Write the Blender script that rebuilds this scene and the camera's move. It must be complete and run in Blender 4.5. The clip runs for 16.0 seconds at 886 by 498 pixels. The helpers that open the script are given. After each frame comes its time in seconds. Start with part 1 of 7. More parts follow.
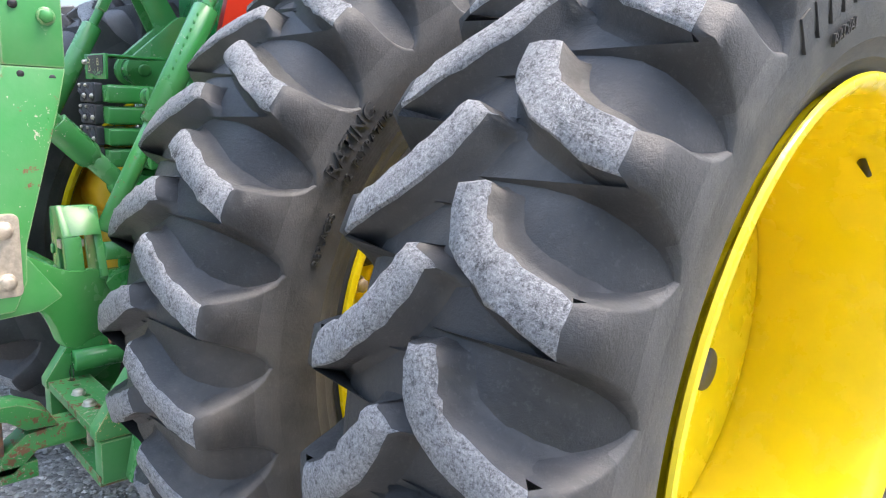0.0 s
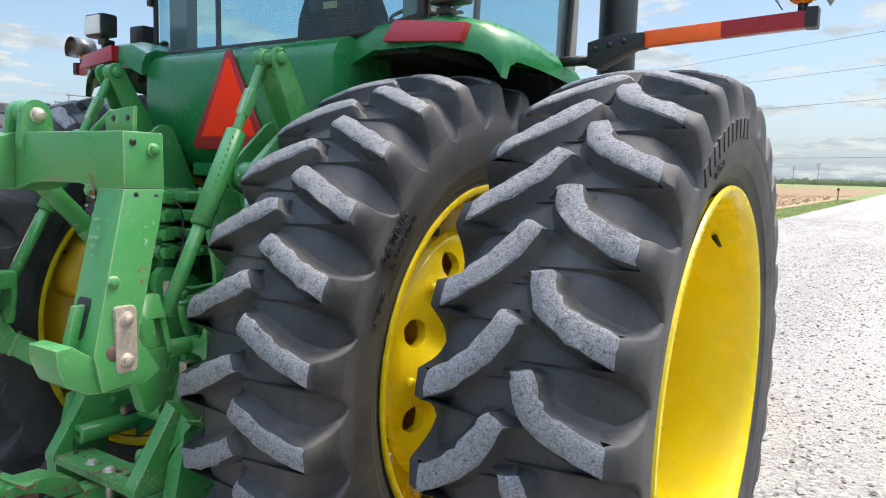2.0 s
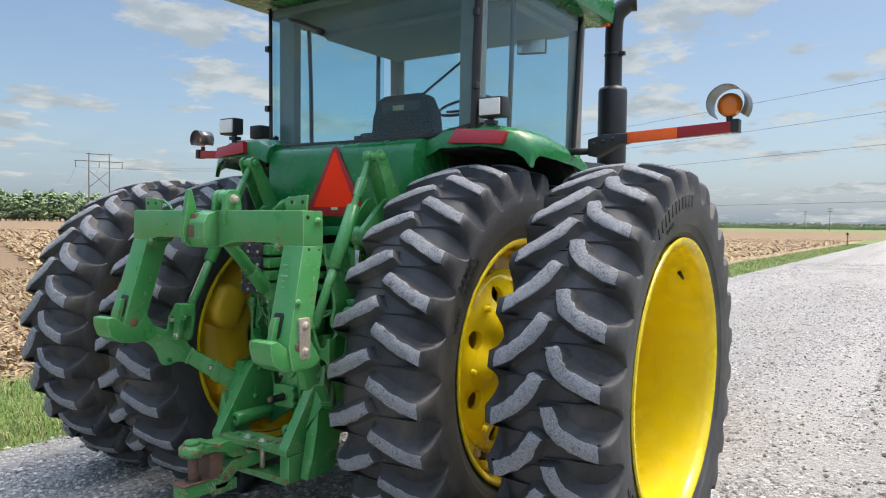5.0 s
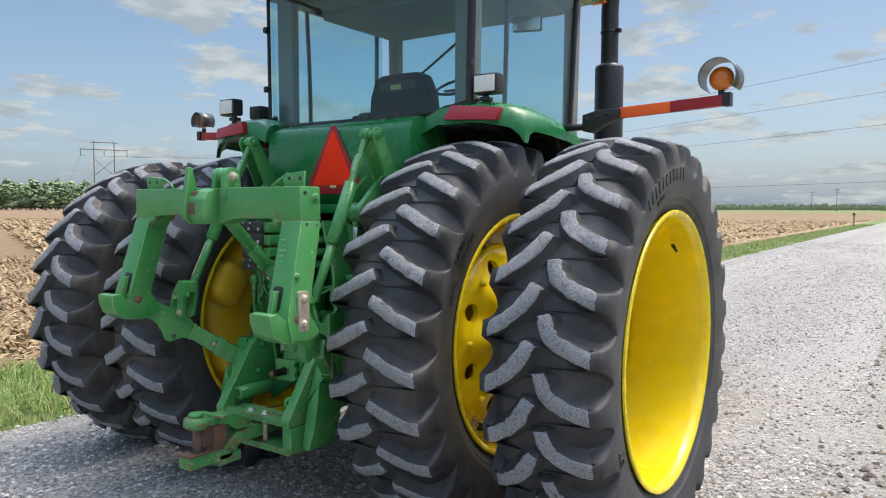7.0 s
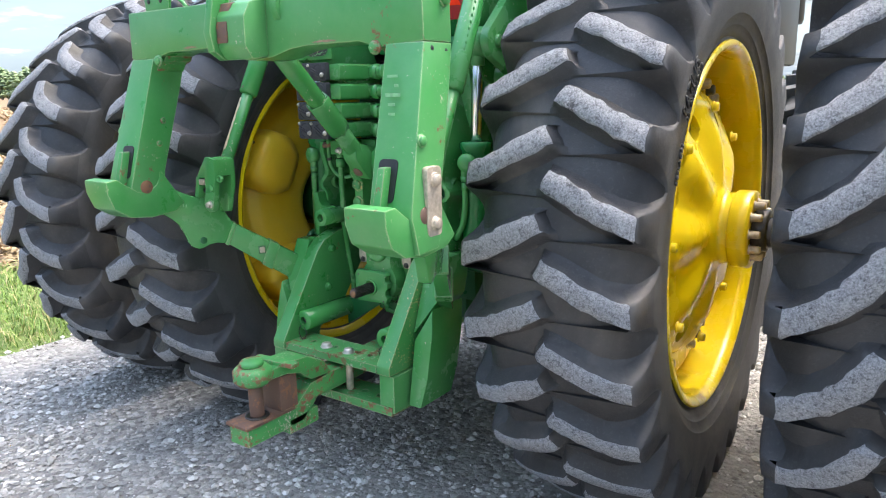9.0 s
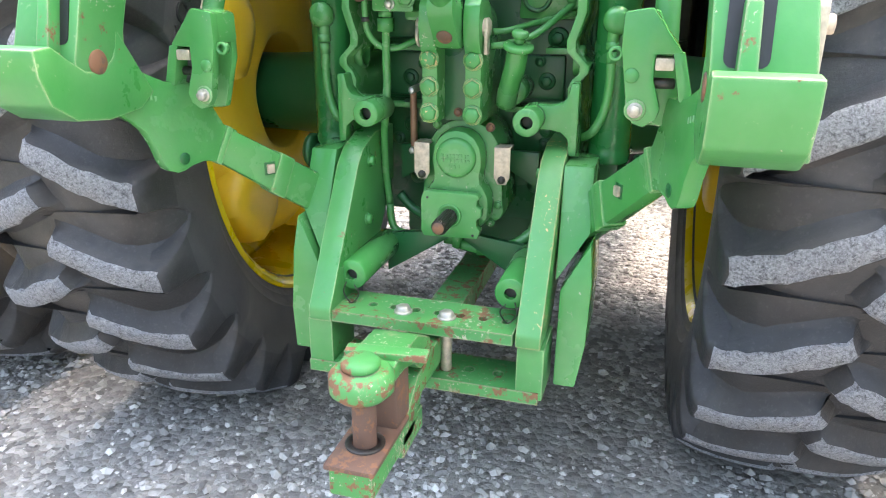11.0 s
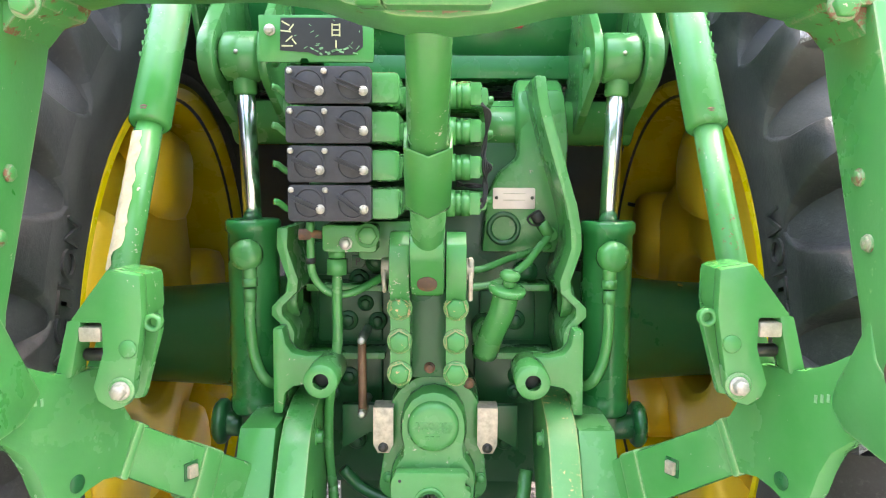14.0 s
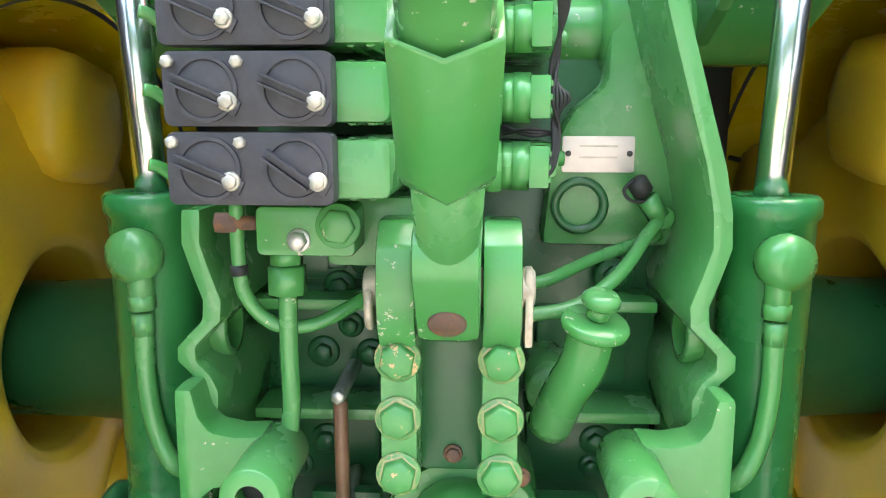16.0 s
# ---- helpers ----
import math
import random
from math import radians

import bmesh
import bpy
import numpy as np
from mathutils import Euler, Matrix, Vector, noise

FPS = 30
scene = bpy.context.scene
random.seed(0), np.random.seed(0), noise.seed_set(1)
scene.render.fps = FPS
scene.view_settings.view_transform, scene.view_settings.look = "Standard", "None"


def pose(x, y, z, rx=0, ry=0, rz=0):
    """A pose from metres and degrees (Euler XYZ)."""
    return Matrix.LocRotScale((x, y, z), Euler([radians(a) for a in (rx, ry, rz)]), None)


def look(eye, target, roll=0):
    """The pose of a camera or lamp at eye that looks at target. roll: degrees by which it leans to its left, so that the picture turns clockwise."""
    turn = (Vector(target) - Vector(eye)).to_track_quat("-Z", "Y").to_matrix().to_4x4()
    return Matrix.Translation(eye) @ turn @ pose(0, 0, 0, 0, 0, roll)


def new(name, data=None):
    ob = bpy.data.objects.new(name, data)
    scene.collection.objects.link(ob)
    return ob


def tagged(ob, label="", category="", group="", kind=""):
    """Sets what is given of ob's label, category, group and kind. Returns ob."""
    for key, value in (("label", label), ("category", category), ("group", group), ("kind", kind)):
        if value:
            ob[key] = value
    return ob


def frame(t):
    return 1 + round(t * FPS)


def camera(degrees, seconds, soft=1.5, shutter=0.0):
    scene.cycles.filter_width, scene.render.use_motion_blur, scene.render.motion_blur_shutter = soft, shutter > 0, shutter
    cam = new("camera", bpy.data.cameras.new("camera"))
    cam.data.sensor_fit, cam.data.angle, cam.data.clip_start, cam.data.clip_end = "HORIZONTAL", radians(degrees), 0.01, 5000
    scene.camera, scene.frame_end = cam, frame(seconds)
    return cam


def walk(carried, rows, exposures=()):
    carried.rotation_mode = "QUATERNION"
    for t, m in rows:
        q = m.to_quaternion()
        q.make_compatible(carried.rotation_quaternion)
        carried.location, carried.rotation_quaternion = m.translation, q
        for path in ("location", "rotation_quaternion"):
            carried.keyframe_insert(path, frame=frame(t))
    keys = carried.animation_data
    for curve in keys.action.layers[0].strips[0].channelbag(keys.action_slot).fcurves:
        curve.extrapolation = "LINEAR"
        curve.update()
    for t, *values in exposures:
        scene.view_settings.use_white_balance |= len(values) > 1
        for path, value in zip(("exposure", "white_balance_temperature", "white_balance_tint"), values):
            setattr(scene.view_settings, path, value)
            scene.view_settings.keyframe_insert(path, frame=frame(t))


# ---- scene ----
cam = camera(63.0, 16.0, soft=1.1)
EXPOSURES = [(0, 1.72, 6500, 7), (0.5, 1.66, 6500, 7), (1, 1.48, 6500, 6), (2, 1.14, 6500, 5), (3.5, 0.95, 6500, 5), (4.7, 0.82, 6500, 5), (6.8, 0.74, 6500, 5), (7.5, 0.86, 6500, 5), (8.5, 1.36, 6500, 6), (9.5, 1.95, 6500, 6),
             (11.8, 2.80, 7500, 9), (12.5, 2.90, 7700, 8), (14.5, 2.92, 7500, 10), (16, 3.12, 7300, 10)]
PATH = [
    (0, (2.155, -1.43, 1.4), (0.726, -0.086, 1.012), 2.5),
    (0.5, (2.065, -1.532, 1.441), (0.784, -0.028, 1.131), 2.7),
    (1, (2.02, -1.755, 1.479), (0.85, -0.155, 1.215), 2.7),
    (1.5, (2.081, -1.935, 1.498), (0.969, -0.288, 1.265), 2.2),
    (2, (2.169, -2.114, 1.499), (1.073, -0.454, 1.291), 1.7),
    (2.5, (2.186, -2.323, 1.526), (1.083, -0.666, 1.338), 1.1),
    (3, (2.225, -2.562, 1.54), (1.112, -0.909, 1.371), 0.8),
    (3.5, (2.35, -2.735, 1.525), (1.236, -1.081, 1.371), 0.7),
    (4, (2.434, -2.874, 1.526), (1.321, -1.218, 1.394), 0.8),
    (4.5, (2.513, -3.023, 1.529), (1.39, -1.371, 1.435), 0.8),
    (4.7, (2.558, -3.071, 1.534), (1.431, -1.42, 1.462), 0.9),
    (6.8, (2.71, -3.145, 1.517), (1.565, -1.506, 1.447), 0.4),
    (7, (2.683, -3.124, 1.491), (1.541, -1.486, 1.379), 0.2),
    (7.5, (2.469, -3.031, 1.449), (1.328, -1.403, 1.233), -0.1),
    (8, (2.192, -2.853, 1.38), (1.048, -1.24, 1.079), -0.5),
    (8.5, (1.928, -2.574, 1.363), (0.78, -0.977, 1.0), -0.8),
    (9, (1.579, -2.437, 1.335), (0.447, -0.846, 0.902), -1.1),
    (9.5, (1.215, -2.349, 1.264), (0.143, -0.733, 0.773), -1.2),
    (9.7, (1.073, -2.32, 1.248), (0.042, -0.689, 0.724), -1.4),
    (11.8, (0.203, -2.071, 1.17), (-0.031, -0.221, 0.448), 1.5),
    (12, (0.15, -2.049, 1.173), (-0.037, -0.182, 0.483), 1.5),
    (12.5, (0.034, -1.999, 1.196), (-0.029, -0.073, 0.659), 1.1),
    (13, (0.023, -1.909, 1.233), (0.028, 0.058, 0.869), 0.4),
    (13.5, (0.033, -1.864, 1.26), (0.048, 0.122, 1.021), 0.3),
    (14, (0.035, -1.869, 1.255), (0.02, 0.121, 1.052), 0.3),
    (14.5, (0.062, -1.826, 1.252), (0.026, 0.161, 1.031), 0.1),
    (15, (0.066, -1.724, 1.241), (0.024, 0.259, 0.985), -0.1),
    (15.5, (0.034, -1.481, 1.25), (-0.024, 0.491, 0.922), 0.2),
    (16, (0.026, -1.285, 1.246), (-0.071, 0.683, 0.902), 0.1),
]
walk(cam, [(t, look(eye, target, roll)) for t, eye, target, roll in PATH],
     exposures=EXPOSURES)


# ---- daylight ----
SUN_ELEVATION, SUN_AZIMUTH = 69.0, 32.0   # azimuth: degrees to the right of +y
world = bpy.data.worlds.new("sky")
scene.world = world
world.use_nodes = True
wn, wl = world.node_tree.nodes, world.node_tree.links
wn.clear()
w_out, w_bg, w_sky = wn.new("ShaderNodeOutputWorld"), wn.new("ShaderNodeBackground"), wn.new("ShaderNodeTexSky")
w_sky.sky_type, w_sky.sun_disc = "NISHITA", False
w_sky.sun_elevation, w_sky.sun_rotation = radians(SUN_ELEVATION), radians(SUN_AZIMUTH)
w_sky.altitude, w_sky.air_density, w_sky.dust_density = 200, 1.0, 3.0
w_bg.inputs["Strength"].default_value = 0.15
# fair-weather clouds on a flat layer high above the place
w_tc, w_sep = wn.new("ShaderNodeTexCoord"), wn.new("ShaderNodeSeparateXYZ")
wl.new(w_tc.outputs["Generated"], w_sep.inputs[0])


def w_math(op, a, b=None, clamp=False):
    n = wn.new("ShaderNodeMath")
    n.operation, n.use_clamp = op, clamp
    for i, v in enumerate((a, b)):
        if v is None:
            continue
        if isinstance(v, (int, float)):
            n.inputs[i].default_value = v
        else:
            wl.new(v, n.inputs[i])
    return n.outputs[0]


w_z = w_math("ADD", w_math("MAXIMUM", w_sep.outputs["Z"], 0.0), 0.15)
w_cmb = wn.new("ShaderNodeCombineXYZ")
wl.new(w_math("DIVIDE", w_sep.outputs["X"], w_z), w_cmb.inputs[0])
wl.new(w_math("DIVIDE", w_sep.outputs["Y"], w_z), w_cmb.inputs[1])


def w_noise(scale, detail, rough, off):
    m, n = wn.new("ShaderNodeMapping"), wn.new("ShaderNodeTexNoise")
    m.inputs["Location"].default_value = off
    wl.new(w_cmb.outputs[0], m.inputs[0])
    wl.new(m.outputs[0], n.inputs["Vector"])
    n.inputs["Scale"].default_value, n.inputs["Detail"].default_value, n.inputs["Roughness"].default_value = scale, detail, rough
    return n.outputs["Fac"]


def w_ramp(fac, a, b):
    r = wn.new("ShaderNodeMapRange")
    r.interpolation_type = "SMOOTHSTEP"
    wl.new(fac, r.inputs["Value"])
    r.inputs["From Min"].default_value, r.inputs["From Max"].default_value = a, b
    return r.outputs["Result"]


w_puffs = w_ramp(w_noise(2.0, 10, 0.58, (3.1, 1.7, 0.4)), 0.52, 0.59)
w_veil = w_ramp(w_noise(0.30, 5, 0.6, (7.3, 2.2, 1.9)), 0.40, 0.75)
w_cover = w_math("MAXIMUM", w_math("MULTIPLY", w_puffs, 0.85), w_math("MULTIPLY", w_veil, 0.14))
w_mix = wn.new("ShaderNodeMix")
w_mix.data_type = "RGBA"
wl.new(w_cover, w_mix.inputs[0])
w_haze = wn.new("ShaderNodeMix")
w_haze.data_type = "RGBA"
wl.new(w_math("MULTIPLY", w_math("SUBTRACT", 1.0, w_ramp(w_sep.outputs["Z"], 0.36, 0.80)), 0.88), w_haze.inputs[0])
w_bright = wn.new("ShaderNodeMix")      # sky above the view multiplied up, an added fill for shaded surfaces
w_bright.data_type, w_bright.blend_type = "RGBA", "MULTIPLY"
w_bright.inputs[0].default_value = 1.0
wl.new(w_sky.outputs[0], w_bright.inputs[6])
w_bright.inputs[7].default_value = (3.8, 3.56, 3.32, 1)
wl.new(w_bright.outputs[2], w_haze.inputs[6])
# pale blue near the ground, deeper blue above
w_low = wn.new("ShaderNodeMix")
w_low.data_type = "RGBA"
wl.new(w_ramp(w_sep.outputs["Z"], -0.02, 0.34), w_low.inputs[0])
w_low.inputs[6].default_value, w_low.inputs[7].default_value = (0.55, 0.91, 1.44, 1), (0.175, 0.44, 1.00, 1)
wl.new(w_low.outputs[2], w_haze.inputs[7])
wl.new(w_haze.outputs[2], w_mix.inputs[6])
# sunlit tops and greyer bellies
w_tone = wn.new("ShaderNodeMix")
w_tone.data_type = "RGBA"
wl.new(w_ramp(w_noise(4.2, 6, 0.6, (1.3, 5.2, 2.4)), 0.38, 0.62), w_tone.inputs[0])
w_tone.inputs[6].default_value, w_tone.inputs[7].default_value = (1.70, 1.88, 2.06, 1), (2.6, 2.66, 2.72, 1)
wl.new(w_tone.outputs[2], w_mix.inputs[7])
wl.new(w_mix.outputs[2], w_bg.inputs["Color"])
wl.new(w_bg.outputs[0], w_out.inputs[0])

sun = new("sun", bpy.data.lights.new("sun", "SUN"))
sun.data.energy, sun.data.angle, sun.data.color = 0.54, radians(0.53), (1.0, 0.955, 0.89)
_e, _a = radians(SUN_ELEVATION), radians(SUN_AZIMUTH)
SUN_DIR = Vector((math.cos(_e) * math.sin(_a), math.cos(_e) * math.cos(_a), math.sin(_e)))
sun.matrix_world = Matrix.Translation((4, 6, 20)) @ SUN_DIR.to_track_quat("Z", "Y").to_matrix().to_4x4()

# ---- materials ----
class Nodes:
    """A short way to write node materials."""

    def __init__(self, name):
        self.m = bpy.data.materials.new(name)
        self.m.use_nodes = True
        self.n, self.l = self.m.node_tree.nodes, self.m.node_tree.links
        self.b = self.n["Principled BSDF"]
        self.tc = self.n.new("ShaderNodeTexCoord").outputs["Object"]

    def put(self, socket, v):
        if isinstance(v, bpy.types.NodeSocket):
            self.l.new(v, socket)
        else:
            socket.default_value = (*v, 1) if isinstance(v, tuple) and len(v) == 3 and socket.type == "RGBA" else v

    def world_pos(self):
        self.tc = self.n.new("ShaderNodeNewGeometry").outputs["Position"]
        return self

    def noise(self, scale, detail=4, rough=0.55, stretch=None, distort=0.0):
        t = self.n.new("ShaderNodeTexNoise")
        v = self.tc
        if stretch:
            mp = self.n.new("ShaderNodeMapping")
            mp.inputs["Scale"].default_value = stretch
            self.l.new(v, mp.inputs[0])
            v = mp.outputs[0]
        self.l.new(v, t.inputs["Vector"])
        for k, x in (("Scale", scale), ("Detail", detail), ("Roughness", rough), ("Distortion", distort)):
            t.inputs[k].default_value = x
        return t.outputs["Fac"]

    def cells(self, scale, feature="F1", out="Distance"):
        t = self.n.new("ShaderNodeTexVoronoi")
        t.feature = feature
        t.inputs["Scale"].default_value = scale
        self.l.new(self.tc, t.inputs["Vector"])
        return t.outputs[out]

    def ramp(self, fac, *stops):
        r = self.n.new("ShaderNodeValToRGB")
        e = r.color_ramp.elements
        while len(e) < len(stops):
            e.new(0.5)
        for el, (p, c) in zip(e, stops):
            el.position = p
            el.color = (c, c, c, 1) if isinstance(c, (int, float)) else (*c, 1)
        self.put(r.inputs[0], fac)
        return r.outputs[0]

    def mix(self, fac, a, b):
        x = self.n.new("ShaderNodeMix")
        x.data_type = "RGBA"
        self.put(x.inputs[0], fac), self.put(x.inputs[6], a), self.put(x.inputs[7], b)
        return x.outputs[2]

    def math(self, op, a, b=0.0):
        x = self.n.new("ShaderNodeMath")
        x.operation = op
        self.put(x.inputs[0], a), self.put(x.inputs[1], b)
        return x.outputs[0]

    def rand(self):
        return self.n.new("ShaderNodeObjectInfo").outputs["Random"]

    def bump(self, height, strength=0.3, dist=0.004):
        x = self.n.new("ShaderNodeBump")
        x.inputs["Strength"].default_value, x.inputs["Distance"].default_value = strength, dist
        self.put(x.inputs["Height"], height)
        self.l.new(x.outputs[0], self.b.inputs["Normal"])
        return self

    def done(self, colour, rough=0.5, metal=0.0, **more):
        self.put(self.b.inputs["Base Color"], colour), self.put(self.b.inputs["Roughness"], rough), self.put(self.b.inputs["Metallic"], metal)
        for k, v in more.items():
            self.put(self.b.inputs[k.replace("_", " ")], v)
        return self.m


def enamel(name, col, dusty, rough=0.32, chip=0.0, chip_col=(0.42, 0.40, 0.30), rust=0.0, edge=0.0, edge_col=(0.40, 0.46, 0.26)):
    """Glossy machine enamel with a film of dust, fine orange peel, and chips or rust where chip or rust ask for it."""
    k = Nodes(name).world_pos()
    film = k.ramp(k.noise(7, 5, 0.6), (0.35, 0.0), (0.75, 1.0))
    c = k.mix(k.math("MULTIPLY", film, 0.34), col, dusty)
    c = k.mix(k.math("MULTIPLY", k.noise(70, 3), 0.25), c, tuple(v * 0.75 for v in col))
    r = k.math("ADD", k.math("MULTIPLY", film, 0.14), rough)
    if chip:
        spots = k.ramp(k.math("ADD", k.noise(105, 5, 0.7), k.math("MULTIPLY", k.noise(9, 2), 0.45)), (0.93 - chip, 0.0), (0.95 - chip, 1.0))
        c = k.mix(spots, c, chip_col)
        r = k.mix(spots, r, (0.6, 0.6, 0.6))
    if edge:
        bev, geo, dot = k.n.new("ShaderNodeBevel"), k.n.new("ShaderNodeNewGeometry"), k.n.new("ShaderNodeVectorMath")
        bev.samples, dot.operation = 4, "DOT_PRODUCT"
        bev.inputs["Radius"].default_value = 0.006
        k.l.new(bev.outputs[0], dot.inputs[0]), k.l.new(geo.outputs["Normal"], dot.inputs[1])
        worn = k.ramp(k.math("ADD", k.math("MULTIPLY", k.math("SUBTRACT", 1.0, dot.outputs["Value"]), 2.2), k.math("MULTIPLY", k.noise(24, 5, 0.7), 0.9)), (0.66 - edge, 0.0), (0.74 - edge, 1.0))
        c = k.mix(k.math("MULTIPLY", worn, 0.75), c, edge_col)
    if rust:
        spots = k.ramp(k.math("ADD", k.noise(38, 6, 0.72), k.math("MULTIPLY", k.noise(6, 2), 0.5)), (0.95 - rust, 0.0), (1.0 - rust, 1.0))
        c = k.mix(spots, c, (0.20, 0.095, 0.05))
        r = k.mix(spots, r, (0.8, 0.8, 0.8))
    k.bump(k.noise(120, 3), 0.12, 0.002)
    return k.done(c, r)


GREEN, GREEN_DUST = (0.050, 0.255, 0.062), (0.20, 0.35, 0.18)
green = enamel("green_enamel", GREEN, GREEN_DUST, 0.20, chip=0.006)
green_worn = enamel("green_enamel_chipped", GREEN, GREEN_DUST, 0.27, chip=0.008, rust=0.02, edge=0.06)
green_rusty = enamel("green_enamel_rusty", GREEN, (0.13, 0.30, 0.14), 0.45, chip=0.07, rust=0.15, edge=0.12, edge_col=(0.34, 0.28, 0.20))
green_chipped = enamel("green_enamel_flaking", GREEN, GREEN_DUST, 0.30, chip=0.055, chip_col=(0.66, 0.40, 0.20), edge=0.05, edge_col=(0.60, 0.42, 0.22))
# darker copy of the green: case, recessed plates, axle housings, small parts
green_dark = enamel("green_enamel_dark", (0.012, 0.105, 0.030), (0.040, 0.130, 0.055), 0.26)
green_body = enamel("green_body_panel", (0.014, 0.165, 0.040), (0.04, 0.22, 0.07), 0.22)
yellow = enamel("yellow_wheel_enamel", (0.80, 0.61, 0.006), (0.72, 0.57, 0.05), 0.22)
yellow_cast = enamel("yellow_casting", (0.92, 0.59, 0.024), (0.84, 0.60, 0.14), 0.34)
bare_rusty = enamel("rusty_steel", (0.115, 0.062, 0.043), (0.20, 0.145, 0.105), 0.65, rust=0.2)


def plain(name, col, rough, metal=0.0, vary=0.3, scale=30.0, bump=0.15, **more):
    k = Nodes(name).world_pos()
    c = k.mix(k.ramp(k.noise(scale, 5, 0.65), (0.3, 0.0), (0.7, 1.0)), tuple(v * (1 - vary) for v in col), tuple(min(1, v * (1 + vary)) for v in col))
    k.bump(k.noise(scale * 4, 3), bump, 0.002)
    return k.done(c, rough, metal, **more)


steel = plain("plated_steel", (0.56, 0.53, 0.48), 0.42, 0.75, 0.2)
tarnished = plain("tarnished_steel", (0.50, 0.43, 0.34), 0.5, 0.5, 0.3, 60)
chrome = plain("chrome_rod", (0.72, 0.72, 0.72), 0.22, 1.0, 0.03, 20, 0.0)
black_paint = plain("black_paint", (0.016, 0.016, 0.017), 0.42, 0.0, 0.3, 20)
black_plastic = plain("black_plastic", (0.034, 0.034, 0.040), 0.55, 0.0, 0.35, 40)
dark_metal = plain("oily_dark_steel", (0.06, 0.055, 0.05), 0.40, 0.6, 0.4, 40)
black_rubber = plain("hose_rubber", (0.018, 0.019, 0.018), 0.6, 0.0, 0.3, 40)
brown_tube = plain("brown_sight_tube", (0.25, 0.13, 0.075), 0.35, 0.0, 0.3, 25)
plate_metal = plain("pale_name_plate", (0.72, 0.62, 0.56), 0.42, 0.25, 0.12, 18)
red_reflect = plain("dark_red_reflector", (0.34, 0.012, 0.018), 0.28, 0.0, 0.15, 80)
orange_fluo = plain("orange_fluorescent", (1.0, 0.045, 0.012), 0.8, 0.0, 0.02, 30, 0.02, Specular_IOR_Level=0.1)
orange_tape = plain("orange_marker_tape", (0.95, 0.13, 0.01), 0.4, 0.0, 0.06, 30)
seat_cloth = plain("dark_seat_cloth", (0.028, 0.030, 0.034), 0.85, 0.0, 0.3, 90)
cab_trim = plain("grey_cab_trim", (0.05, 0.052, 0.055), 0.6, 0.0, 0.2, 30)
headliner = plain("grey_headliner", (0.26, 0.255, 0.24), 0.8, 0.0, 0.1, 30)
lens_clear = plain("frosted_lamp_lens", (0.74, 0.74, 0.70), 0.18, 0.0, 0.06, 120)
decal_black = plain("black_decal", (0.018, 0.018, 0.018), 0.5, 0.0, 0.2, 30)
decal_white = plain("pale_decal_print", (0.58, 0.54, 0.30), 0.5, 0.0, 0.1, 60)
wood_pole = plain("weathered_pole_wood", (0.20, 0.165, 0.13), 0.85, 0.0, 0.25, 6)
wire_metal = plain("wire_metal", (0.13, 0.13, 0.135), 0.6, 0.3, 0.1, 4)
pink_scrape = plain("scraped_primer_pink", (0.27, 0.18, 0.125), 0.6, 0.1, 0.35, 70)
stencil = plain("pale_stencil_paint", (0.19, 0.40, 0.19), 0.6, 0.0, 0.3, 90)
dull_bolt = plain("dull_plated_bolt", (0.43, 0.40, 0.34), 0.45, 0.55, 0.3, 120)
bare_scrape = plain("scraped_primer", (0.52, 0.44, 0.28), 0.6, 0.1, 0.25, 50)


def amber_lens():
    k = Nodes("amber_lens")
    return k.done(k.mix(k.noise(60), (0.85, 0.20, 0.004), (0.95, 0.27, 0.01)), 0.2, 0.0, Transmission_Weight=0.25, Coat_Weight=0.6)


amber = amber_lens()


def window_glass():
    k = Nodes("tinted_cab_glass")
    k.n.remove(k.b)
    tr, gl, mx, fr = (k.n.new(t) for t in ("ShaderNodeBsdfTransparent", "ShaderNodeBsdfGlossy", "ShaderNodeMixShader", "ShaderNodeLayerWeight"))
    tr.inputs["Color"].default_value = (0.80, 0.905, 0.92, 1)
    gl.inputs["Roughness"].default_value = 0.02
    fr.inputs["Blend"].default_value = 0.5
    edge = k.math("ADD", k.math("MULTIPLY", k.math("POWER", fr.outputs["Facing"], 4.0), 0.55), 0.035)
    k.l.new(edge, mx.inputs[0]), k.l.new(tr.outputs[0], mx.inputs[1]), k.l.new(gl.outputs[0], mx.inputs[2])
    k.l.new(mx.outputs[0], k.n["Material Output"].inputs[0])
    return k.m


glass = window_glass()


def rubber(name, dark, dust, tan):
    """Weathered tyre rubber: dark flats, grey bloom in soft clouds, tan road dust, small scuffs."""
    k = Nodes(name)
    bloom = k.ramp(k.noise(5.5, 6, 0.62), (0.36, 0.0), (0.72, 1.0))
    c = k.mix(k.math("MULTIPLY", bloom, 0.75), dark, dust)
    k.world_pos()
    tanned = k.ramp(k.noise(3.2, 5, 0.6, distort=0.6), (0.52, 0.0), (0.74, 1.0))
    c = k.mix(k.math("MULTIPLY", tanned, 0.55), c, tan)
    scuff = k.ramp(k.noise(30, 7, 0.85), (0.64, 0.0), (0.72, 1.0))
    grit = k.ramp(k.noise(110, 4, 0.75), (0.56, 0.0), (0.65, 1.0))
    c = k.mix(k.math("MULTIPLY", grit, 0.16), c, (0.13, 0.127, 0.12))
    c = k.mix(k.math("MULTIPLY", scuff, 0.30), c, (0.20, 0.195, 0.185))
    k.bump(k.math("ADD", k.noise(26, 5, 0.7), k.math("MULTIPLY", k.noise(240, 4, 0.75), 0.6)), 0.5, 0.004)
    return k.done(c, k.math("ADD", k.math("MULTIPLY", bloom, 0.2), 0.50))


